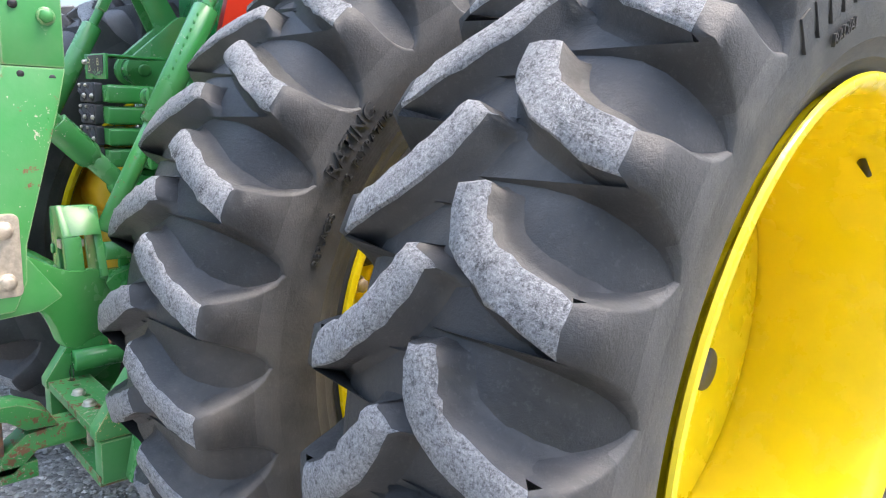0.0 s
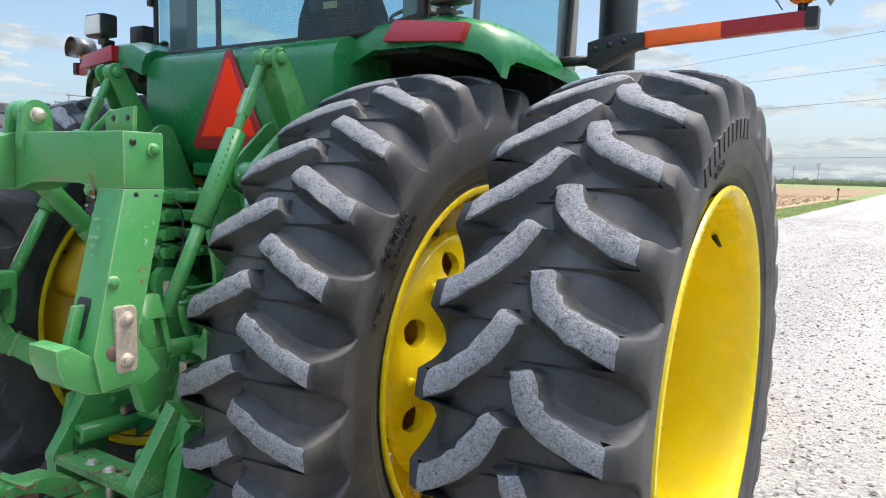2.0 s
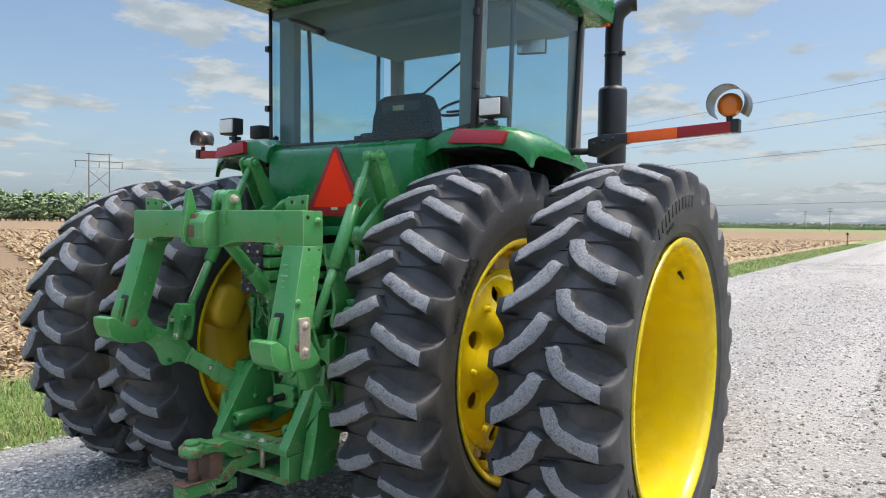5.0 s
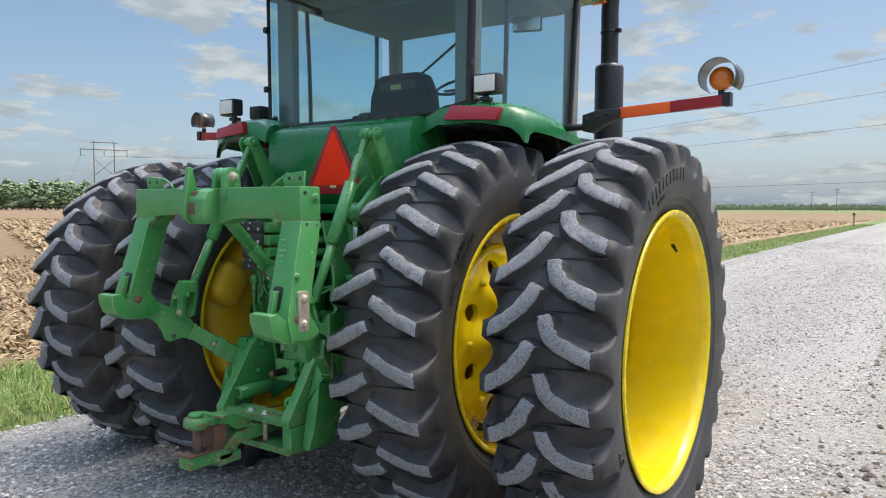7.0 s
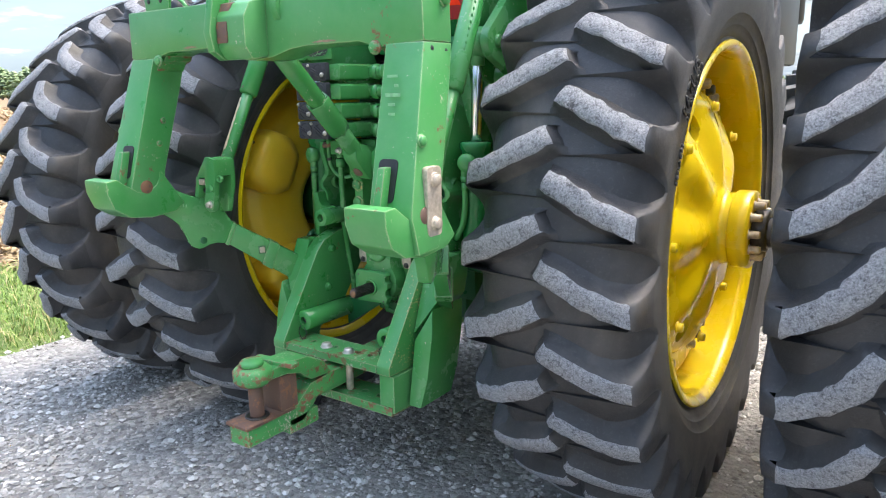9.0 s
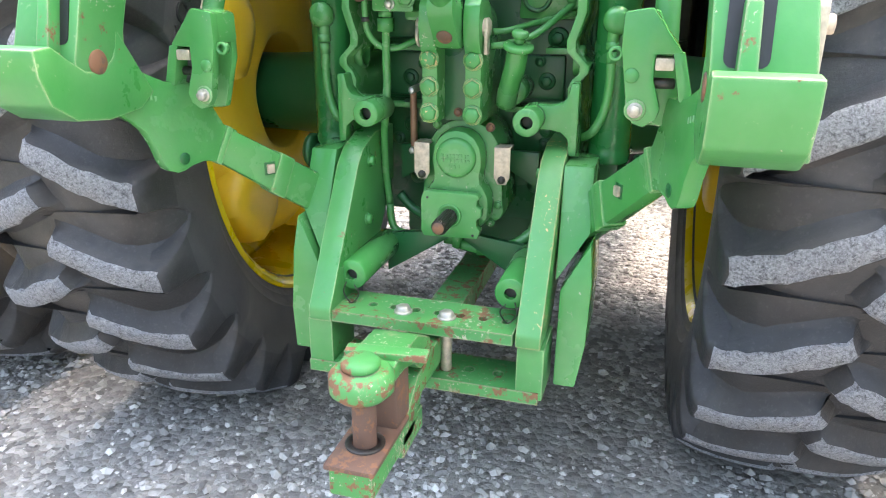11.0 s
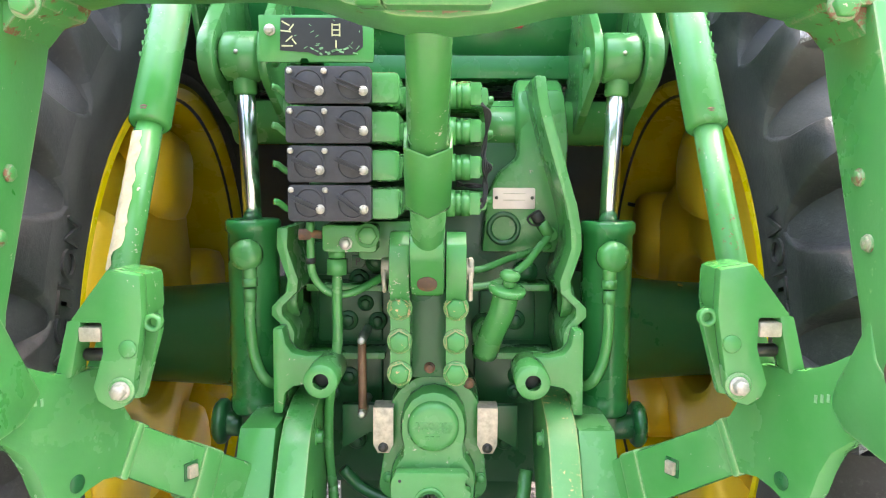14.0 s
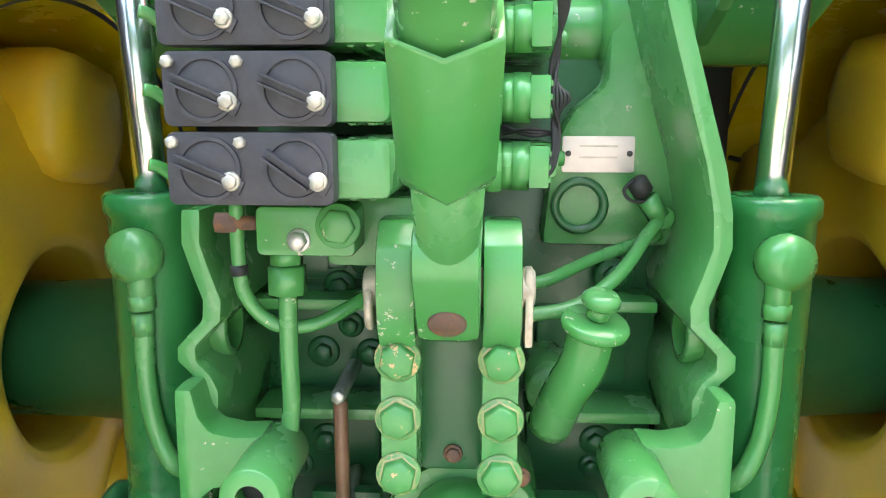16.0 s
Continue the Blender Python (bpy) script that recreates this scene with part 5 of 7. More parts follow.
bm = B()
tube(bm, [(-0.163, -0.590, 1.09), (-0.164, -0.590, 1.02), (-0.164, -0.588, 0.960), (-0.172, -0.582, 0.90), (-0.185, -0.56, 0.83), (-0.190, -0.54, 0.74), (-0.185, -0.53, 0.66)], 0.0095)
part("steel_pipe", bm, green, block)
bm = B()
tube(bm, [(-0.208, -0.600, 1.172), (-0.209, -0.598, 1.12), (-0.205, -0.592, 1.075), (-0.180, -0.585, 1.045), (-0.145, -0.575, 1.041), (-0.110, -0.56, 1.055), (-0.080, -0.545, 1.072)], 0.0075)
hose = part("thin_hose", bm, green, block)
bm = B()
tube(bm, [(-0.209, -0.598, 1.108), (-0.2085, -0.5975, 1.098)], 0.0088, 10, 1)
part("hose_band", bm, black_rubber, hose)

# hoses and sensor on the other side
bm = B()
tube(bm, [(0.236, -0.45, 1.142), (0.215, -0.475, 1.122), (0.175, -0.52, 1.085), (0.125, -0.55, 1.058), (0.070, -0.56, 1.050)], 0.0078)
part("thin_hose", bm, green, tractor)
bm = B()
tube(bm, [(0.236, -0.44, 1.118), (0.200, -0.46, 1.108), (0.150, -0.49, 1.096), (0.100, -0.53, 1.082), (0.070, -0.54, 1.080)], 0.0072)
part("thin_hose", bm, green, tractor)
bm = B()
rod(bm, (0.236, -0.43, 1.140), (0.236, -0.46, 1.140), 0.014, seg=18)
lathe(bm, [(0, 0), (0.013, 0), (0.013, 0.028), (0, 0.028)], (0.232, -0.455, 1.140), (-0.55, -0.1, 0.8), 6)
coup = part("test_coupling", bm, green, tractor, angle=25)
bm = B()
rod(bm, (0.214, -0.458, 1.166), (0.202, -0.460, 1.184), 0.012, seg=16)
part("rubber_cap", bm, black_rubber, coup)
bm = B()
tube(bm, [(0.222, -0.462, 1.160), (0.198, -0.47, 1.160), (0.188, -0.47, 1.172), (0.200, -0.465, 1.184)], 0.0022, 6)
part("cap_strap", bm, black_rubber, coup)
for k in range(5):      # loose wires beside the solenoids
    bm = B()
    o = 0.004 * k
    tube(bm, [(0.085, -0.60, 1.395 - o), (0.098 + o * 0.6, -0.585, 1.36), (0.101 - o * 0.5, -0.57, 1.31 - o), (0.095 + o, -0.58, 1.27), (0.104 - o * 0.4, -0.57, 1.235 + o), (0.096, -0.58, 1.20 + o), (0.075, -0.58, 1.192 + o)], 0.0020, 6)
    part("loose_wire", bm, black_rubber, tractor)
for k in range(3):
    bm = B()
    tube(bm, [(0.05, -0.55, 1.235 + 0.004 * k), (0.075, -0.57, 1.240 - 0.003 * k), (0.100, -0.56, 1.236)], 0.002, 6)
    part("loose_wire", bm, black_rubber, tractor)

# filler tube with its cap
bm = B()
tube(bm, [(0.138, -0.600, 1.050), (0.131, -0.590, 1.010), (0.118, -0.572, 0.975), (0.104, -0.545, 0.925)], 0.0235, 24)
fill = part("filler_tube", bm, green, tractor, "bright green oil filler tube with cap")
bm = B()
rod(bm, (0.1385, -0.603, 1.048), (0.1405, -0.606, 1.060), 0.0335, seg=32)
rod(bm, (0.1405, -0.606, 1.060), (0.143, -0.609, 1.075), 0.011, seg=20)
rod(bm, (0.1425, -0.608, 1.072), (0.1445, -0.611, 1.088), 0.0185, seg=24, bevel=0.005)
part("filler_cap", bm, green, fill)
bm = B()
rod(bm, (0.112, -0.50, 0.945), (0.112, -0.39, 0.945), 0.030, seg=24)
part("filler_boss", bm, green, fill)

# sight tube
bm = B()
tube(bm, [(-0.131, -0.500, 0.935), (-0.1305, -0.50, 0.87), (-0.130, -0.50, 0.80)], 0.0085, 14)
sight = part("sight_tube", bm, brown_tube, tractor, "brown plastic oil sight tube")
for z in (0.940, 0.795):
    bm = B()
    rod(bm, (-0.1305, -0.40, z), (-0.1305, -0.512, z), 0.009, seg=14)
    hexbolt(bm, (-0.1305, -0.512, z), (0, -1, 0), 0.014, 0.007, False)
    part("tube_bolt", bm, steel, sight)

# power take-off
bm = B()
prism(bm, capsule_plate([(0.012, 0.800, 0.088), (-0.065, 0.675, 0.028), (0.082, 0.675, 0.028), (0.008, 0.655, 0.035)]), "y", -0.560, -0.40, 0.006)
pto = part("take_off_housing", bm, green, tractor, "green cast power take-off housing")
bm = B()
half = [(0.0, 0.874), (0.022, 0.870), (0.042, 0.857), (0.055, 0.836), (0.060, 0.812), (0.060, 0.790), (0.056, 0.770), (0.058, 0.752), (0.068, 0.738), (0.076, 0.722), (0.079, 0.700), (0.076, 0.668), (0.060, 0.645)]
prism(bm, [(0.010 + x, z) for x, z in half] + [(0.010 - x, z) for x, z in half[:0:-1]], "y", -0.618, -0.55, 0.020)
lathe(bm, [(0.046, -0.004), (0.046, 0.006), (0.042, 0.012), (0.034, 0.014), (0.0, 0.014)], (0.010, -0.616, 0.810), (0, -1, 0), 40)
part("housing_dome", bm, green, pto)
for i, (x, z, w) in enumerate([(-0.022 + 0.0085 * k, 0.812, 0.006) for k in range(8)] + [(-0.022 + 0.0085 * k, 0.801, 0.006) for k in range(8)] + [(-0.004 + 0.010 * k, 0.787, 0.006) for k in range(3)]):
    bm = B()     # cast marks too small to read
    span(bm, (x, -0.6318, z), (x + w, -0.6290, z + 0.008), 0.0006)
    part("cast_mark", bm, green, pto)
bm = B()
prism(bm, [(-0.064, 0.640), (-0.064, 0.720), (-0.056, 0.737), (0.066, 0.737), (0.076, 0.728), (0.068, 0.722), (0.068, 0.708), (0.078, 0.702), (0.078, 0.684), (0.068, 0.676), (0.068, 0.660), (0.077, 0.652), (0.070, 0.632), (-0.056, 0.628)], "y", -0.652, -0.625, 0.004)
shield = part("shaft_plate", bm, green, pto)
# small black discs stand for the dark of two holes
for x, z in ((-0.048, 0.722), (0.060, 0.640)):
    bm = B()
    rod(bm, (x, -0.652, z), (x, -0.6535, z), 0.003, seg=10)
    part("plate_hole_dark", bm, black_paint, shield)
bm = B()
ring(bm, (0.005, -0.650, 0.683), (0.005, -0.657, 0.683), 0.028, 0.021)
part("shaft_seal", bm, green, pto)
bm = B()
n = 60
prof = [(0.0182 if (k % 3) else 0.0155, 2 * math.pi * k / n) for k in range(n)]
ends = [[bm.verts.new((0.005 + q * math.cos(a), y, 0.681 - 0.03 * (y + 0.65) * -0.2 + q * math.sin(a))) for q, a in prof] for y in (-0.64, -0.735)]
tip = [bm.verts.new((0.005 + 0.0135 * math.cos(a), -0.742, 0.681 + 0.0135 * math.sin(a))) for _, a in prof]
for a, b in ((ends[0], ends[1]), (ends[1], tip)):
    for k in range(n):
        bm.faces.new((a[k], a[(k + 1) % n], b[(k + 1) % n], b[k]))
bm.faces.new(tip)
bmesh.ops.recalc_face_normals(bm, faces=bm.faces)
shaft = part("splined_shaft", bm, dark_metal, pto, "dark splined steel shaft with a brown end", 20)
bm = B()
rod(bm, (0.005, -0.7425, 0.681), (0.005, -0.7440, 0.681), 0.0132, seg=20, bevel=0.0005)
part("shaft_end", bm, bare_rusty, shaft)
for x, z, m in ((-0.052, 0.872, green), (0.074, 0.872, bare_rusty), (-0.075, 0.69, green), (0.098, 0.69, green), (-0.06, 0.645, green), (0.08, 0.645, green), (-0.02, 0.628, green), (0.035, 0.628, green)):
    bolt(pto, (x, -0.560, z), (0, -1, 0), 0.015, 0.009, m)
for x0, x1 in ((-0.101, -0.064), (0.090, 0.127)):
    bm = B()
    prism(bm, [(x0, 0.832), (x1, 0.832), (x1, 0.762), ((x0 + x1) / 2 + 0.010, 0.746), ((x0 + x1) / 2 - 0.010, 0.746), (x0, 0.762)], "y", -0.585, -0.582, 0.001)
    span(bm, (x0, -0.584, 0.829), (x1, -0.54, 0.832), 0.001)
    tab = part("metal_tab", bm, tarnished, pto, "bare metal shield tab")
    bm = B()
    hexbolt(bm, ((x0 + x1) / 2, -0.585, 0.757), (0, -1, 0), 0.013, 0.008)
    part("tab_bolt", bm, dark_metal, tab)

# pipes below the case
bm = B()
tube(bm, [(-0.185, -0.53, 0.66), (-0.178, -0.535, 0.61), (-0.150, -0.54, 0.590), (-0.06, -0.55, 0.594), (-0.01, -0.55, 0.594)], 0.0095)
part("steel_pipe", bm, green, tractor)
bm = B()
tube(bm, [(0.01, -0.56, 0.583), (0.06, -0.56, 0.577), (0.12, -0.555, 0.585), (0.175, -0.53, 0.62), (0.19, -0.50, 0.68)], 0.014)
part("hose", bm, green, tractor)
bm = B()
tube(bm, [(-0.17, -0.50, 0.68), (-0.13, -0.50, 0.64), (-0.06, -0.52, 0.618), (0.0, -0.53, 0.606)], 0.012)
part("hose", bm, green_dark, tractor)
for p, q, r in (((-0.035, -0.55, 0.594), (-0.005, -0.55, 0.594), 0.017), ((0.0, -0.565, 0.612), (0.0, -0.555, 0.576), 0.015), ((0.05, -0.56, 0.577), (0.085, -0.56, 0.580), 0.018)):
    bm = B()
    lathe(bm, [(0, 0), (r, 0), (r, (Vector(q) - Vector(p)).length), (0, (Vector(q) - Vector(p)).length)], p, Vector(q) - Vector(p), 6)
    part("pipe_joint", bm, green, tractor, angle=25)

# ---- quick coupler hung on the lower links ----
coupler = thing("quick_coupler", "green steel quick coupler frame hung on the hitch links", "quick coupler", (0.017, 0, 0))
bm = B()
prism(bm, [(-0.566, 1.440), (-0.562, 1.578), (0.562, 1.578), (0.566, 1.440), (0.44, 1.432), (0.41, 1.438), (0.37, 1.448), (0.27, 1.447), (0.19, 1.446), (0.138, 1.440), (0.07, 1.423), (0.015, 1.417), (-0.037, 1.420), (-0.09, 1.432), (-0.138, 1.449), (-0.20, 1.457), (-0.28, 1.455), (-0.37, 1.455), (-0.41, 1.446), (-0.44, 1.436)], "y", -1.095, -0.985, 0.006)
part("top_beam", bm, green_worn, coupler)
for s in (-1, 1):
    bm = B()
    prism(bm, [(-1.095, 1.440), (-0.985, 1.440), (-1.004, 1.36), (-1.080, 1.10), (-1.085, 1.03), (-1.110, 0.975), (-1.185, 0.970), (-1.200, 1.06), (-1.178, 1.14)], "x", s * 0.455, s * 0.575, 0.005, lambda p, s=s: Vector((s * (0.477 - (p.z - 1.0) * 0.050) if abs(p.x) < 0.5 else s * (0.605 - (p.z - 1.0) * 0.090), p.y, p.z)))
    upright = part("upright", bm, green_worn, coupler)
    # hook: an upturned claw at the foot of the upright
    bm = B()
    prism(bm, [(-1.02, 0.990), (-1.06, 0.965), (-1.14, 0.958), (-1.215, 0.968), (-1.262, 0.998), (-1.280, 1.045), (-1.282, 1.085), (-1.245, 1.088), (-1.215, 1.066), (-1.180, 1.044), (-1.145, 1.040), (-1.115, 1.060), (-1.100, 1.105), (-1.10, 1.105)], "x", s * 0.472, s * 0.592, 0.006)
    hook = part("hook", bm, green_worn, upright, "green claw hook with scraped paint")
    bm = B()
    prism(bm, [(-1.190, 1.0475), (-1.150, 1.0435), (-1.120, 1.061), (-1.106, 1.10), (-1.112, 1.10), (-1.124, 1.066), (-1.150, 1.049), (-1.190, 1.053)], "x", s * 0.480, s * 0.560, 0.0)
    part("hook_wear", bm, bare_rusty, hook)
    # latch over a black panel that paints the dark of its slot
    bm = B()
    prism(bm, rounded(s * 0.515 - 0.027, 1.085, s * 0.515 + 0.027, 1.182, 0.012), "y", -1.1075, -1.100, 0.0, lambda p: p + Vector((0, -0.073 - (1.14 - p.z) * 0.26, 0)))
    slot = part("slot_dark", bm, black_paint, upright)
    bm = B()
    prism(bm, [(s * 0.515 - 0.013, 1.06), (s * 0.515 + 0.013, 1.06), (s * 0.515 + 0.010, 1.165), (s * 0.515 - 0.010, 1.165)], "y", -1.132, -1.104, 0.004, lambda p: p + Vector((0, -0.073 - (1.14 - p.z) * 0.26, 0)))
    part("latch", bm, green_rusty, slot)
    bm = B()
    rod(bm, (s * 0.602, -1.150, 1.055), (s * 0.4705, -1.150, 1.055), 0.021, seg=24)
    part("hook_pin", bm, bare_rusty, upright, "rusty round pin end")
    for z in (1.205, 1.275):
        bolt(upright, (s * (0.477 - (z - 1.02) * 0.050), -1.095 + (z - 1.205) * 0.26, z - 0.02), (-s, 0, 0), 0.014, 0.006, green_rusty)
    bolt(upright, (s * (0.605 - 0.222 * 0.090), -1.140, 1.222), (s, 0, 0.09), 0.022, 0.010, green_worn)
    bm = B()      # edge gusset above the upright
    prism(bm, [(s * 0.462, 1.445), (s * 0.405, 1.447), (s * 0.414, 1.431), (s * 0.440, 1.424), (s * 0.462, 1.398)], "y", -1.085, -0.990, 0.004)
    part("gusset", bm, green_rusty, upright)
    bolt(upright, (s * 0.425, -1.096, 1.432), (0, -1, 0), 0.024, 0.012, green_rusty)
    # handle bracket on the beam's end
    bm = B()
    prism(bm, [(s * 0.42, 1.578), (s * 0.535, 1.578), (s * 0.540, 1.640), (s * 0.44, 1.632), (s * 0.415, 1.612)], "y", -1.050, -1.040, 0.002)
    handle = part("handle_bracket", bm, green_worn, coupler)
    # two black discs paint the dark inside the bracket's holes
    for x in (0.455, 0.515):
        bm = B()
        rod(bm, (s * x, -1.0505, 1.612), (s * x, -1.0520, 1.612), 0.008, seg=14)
        part("bracket_hole_dark", bm, black_paint, handle)
    bm = B()
    if s > 0:
        tube(bm, [(0.44, -1.045, 1.628), (0.38, -1.035, 1.605), (0.33, -1.03, 1.582)], 0.008)
    else:
        tube(bm, [(-0.43, -1.045, 1.626), (-0.39, -1.05, 1.622), (-0.35, -1.05, 1.60), (-0.33, -1.05, 1.582)], 0.006)
    part("handle_rod", bm, green, handle)
# black discs painting the dark of bolt holes, and a bolt, on the beam's outer end face
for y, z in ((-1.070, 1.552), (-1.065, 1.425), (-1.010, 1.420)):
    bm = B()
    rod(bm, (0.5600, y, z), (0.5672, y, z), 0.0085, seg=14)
    part("bolt_hole_dark", bm, black_paint, coupler)
bolt(coupler, (0.5635, -1.015, 1.535), (1, 0, 0), 0.024, 0.014, green_worn)
# pale wear plate with two pins
bm = B()
prism(bm, rounded(-1.148, 1.005, -1.093, 1.165, 0.012), "x", 0.5880, 0.6060, 0.003)
wear = part("wear_plate", bm, tarnished, coupler, "pale scuffed metal wear plate")
for z in (1.035, 1.135):
    bm = B()
    hexbolt(bm, (0.6060, -1.120, z), (1, 0, 0), 0.024, 0.012)
    part("wear_bolt", bm, tarnished, wear)
# scraped paint along the beam's lower edge, and stencilled print on one upright
beam_low = [(0.44, 1.432), (0.37, 1.448), (0.27, 1.447), (0.19, 1.446), (0.138, 1.440), (0.07, 1.423), (0.015, 1.417), (-0.037, 1.420), (-0.09, 1.432), (-0.138, 1.449), (-0.20, 1.457), (-0.34, 1.455)]
rnd = random.Random(17)
for x0, x1, h in ((-0.30, -0.24, 0.005), (-0.13, 0.00, 0.014), (0.01, 0.06, 0.008), (0.22, 0.30, 0.005)):
    bm = B()
    n = 26
    edge_z = lambda x: float(np.interp(x, [p[0] for p in beam_low[::-1]], [p[1] for p in beam_low[::-1]])) + 0.004
    xs = [x0 + (x1 - x0) * k / n for k in range(n + 1)]
    lowv = [(x, edge_z(x) + rnd.random() * 0.003) for x in xs]
    upv = [(x, edge_z(x) + 0.004 + h * math.sin(math.pi * min(1, max(0, (x - x0) / (x1 - x0)))) * rnd.uniform(0.3, 1.0)) for x in xs]
    va, vb = [bm.verts.new((x, -1.0962, z)) for x, z in lowv], [bm.verts.new((x, -1.0962, z)) for x, z in upv]
    for k in range(n):
        bm.faces.new((va[k], va[k + 1], vb[k + 1], vb[k]))
    bmesh.ops.recalc_face_normals(bm, faces=bm.faces)
    part("beam_scrape", bm, pink_scrape, coupler, "paint scraped down to primer")
for k, (w, h, x) in enumerate(((0.030, 0.006, 0.497), (0.012, 0.007, 0.512), (0.044, 0.008, 0.505), (0.020, 0.007, 0.505), (0.018, 0.006, 0.509))):
    z = 1.365 - 0.021 * k
    bm = B()
    box(bm, (x, -1.1065 - (1.44 - z) * 0.258, z), (w, 0.001, h), 0)
    part("stencil_bar", bm, stencil, coupler)
# top hook in the middle of the beam
bm = B()
prism(bm, [(-1.095, 1.425), (-1.150, 1.418), (-1.185, 1.440), (-1.195, 1.490), (-1.180, 1.560), (-1.165, 1.665), (-1.150, 1.668), (-1.130, 1.600), (-1.118, 1.545), (-1.095, 1.520)], "x", -0.075, -0.048, 0.004)
part("hook_plate", bm, green_worn, coupler)
bm = B()
prism(bm, [(-1.095, 1.425), (-1.150, 1.418), (-1.172, 1.450), (-1.172, 1.525), (-1.150, 1.560), (-1.095, 1.578)], "x", -0.048, 0.060, 0.006)
mid = part("hook_block", bm, green_worn, coupler)
bm = B()
prism(bm, [(-1.1755, 1.505), (-1.155, 1.560), (-1.14, 1.565), (-1.14, 1.51), (-1.16, 1.47), (-1.1755, 1.46)], "x", -0.046, -0.005, 0.002)
part("hook_wear", bm, bare_rusty, mid)
for s, x in ((1, 0.035), (1, 0.10)):
    bm = B()
    prism(bm, capsule_plate([(-1.060, 1.550, 0.050), (-1.060, 1.625, 0.042)]), "x", x - 0.012, x + 0.012, 0.004)
    part("hook_ear", bm, green, coupler)
bm = B()
rod(bm, (0.005, -1.060, 1.630), (0.105, -1.060, 1.630), 0.036, seg=28, bevel=0.006)
part("hook_barrel", bm, green, coupler)
bolt(coupler, (0.113, -1.060, 1.625), (1, 0, 0), 0.030, 0.022, tarnished)

# ---- body, fenders, cab ----
hood_metal = plain("lamp_hood_metal", (0.13, 0.13, 0.13), 0.32, 0.7, 0.2, 30)
bm = B()
prism(bm, [(-0.20, 1.955), (-0.262, 1.930), (-0.288, 1.880), (-0.288, 1.640), (-0.270, 1.560), (-0.225, 1.500), (0.6, 1.480), (0.6, 1.955)], "x", -0.515, 0.505, 0.016)
panel = part("rear_panel", bm, green_body, tractor, "smooth dark green rear body panel")
bm = B()
span(bm, (-0.24, -0.275, 1.462), (0.31, -0.10, 1.515), 0.012)
part("lower_rail", bm, green_body, tractor)
# slow-vehicle triangle
tri = new("warning_triangle")
tri.parent = tractor
tagged(tri, "fluorescent orange slow-vehicle triangle with dark red border")
def tri_pts(w, z0, z1, cut):
    return [(-w + cut, z0), (w - cut, z0), (w - cut * 0.4, z0 + cut * 0.9), (cut * 0.6, z1), (-cut * 0.6, z1), (-w + cut * 0.4, z0 + cut * 0.9)]
bm = B()
prism(bm, tri_pts(0.212, 1.566, 1.925, 0.024), "y", -0.298, -0.291, 0.001)
part("border", bm, red_reflect, tri, "dark red reflective border")
bm = B()
prism(bm, [(-0.150, 1.612), (0.150, 1.612), (0.008, 1.896), (-0.008, 1.896)], "y", -0.300, -0.2975, 0.0006)
part("face", bm, orange_fluo, tri, "fluorescent orange face")
bm = B()
span(bm, (-0.022, -0.2995, 1.598), (0.022, -0.2978, 1.612), 0)
part("small_print", bm, decal_white, tri)

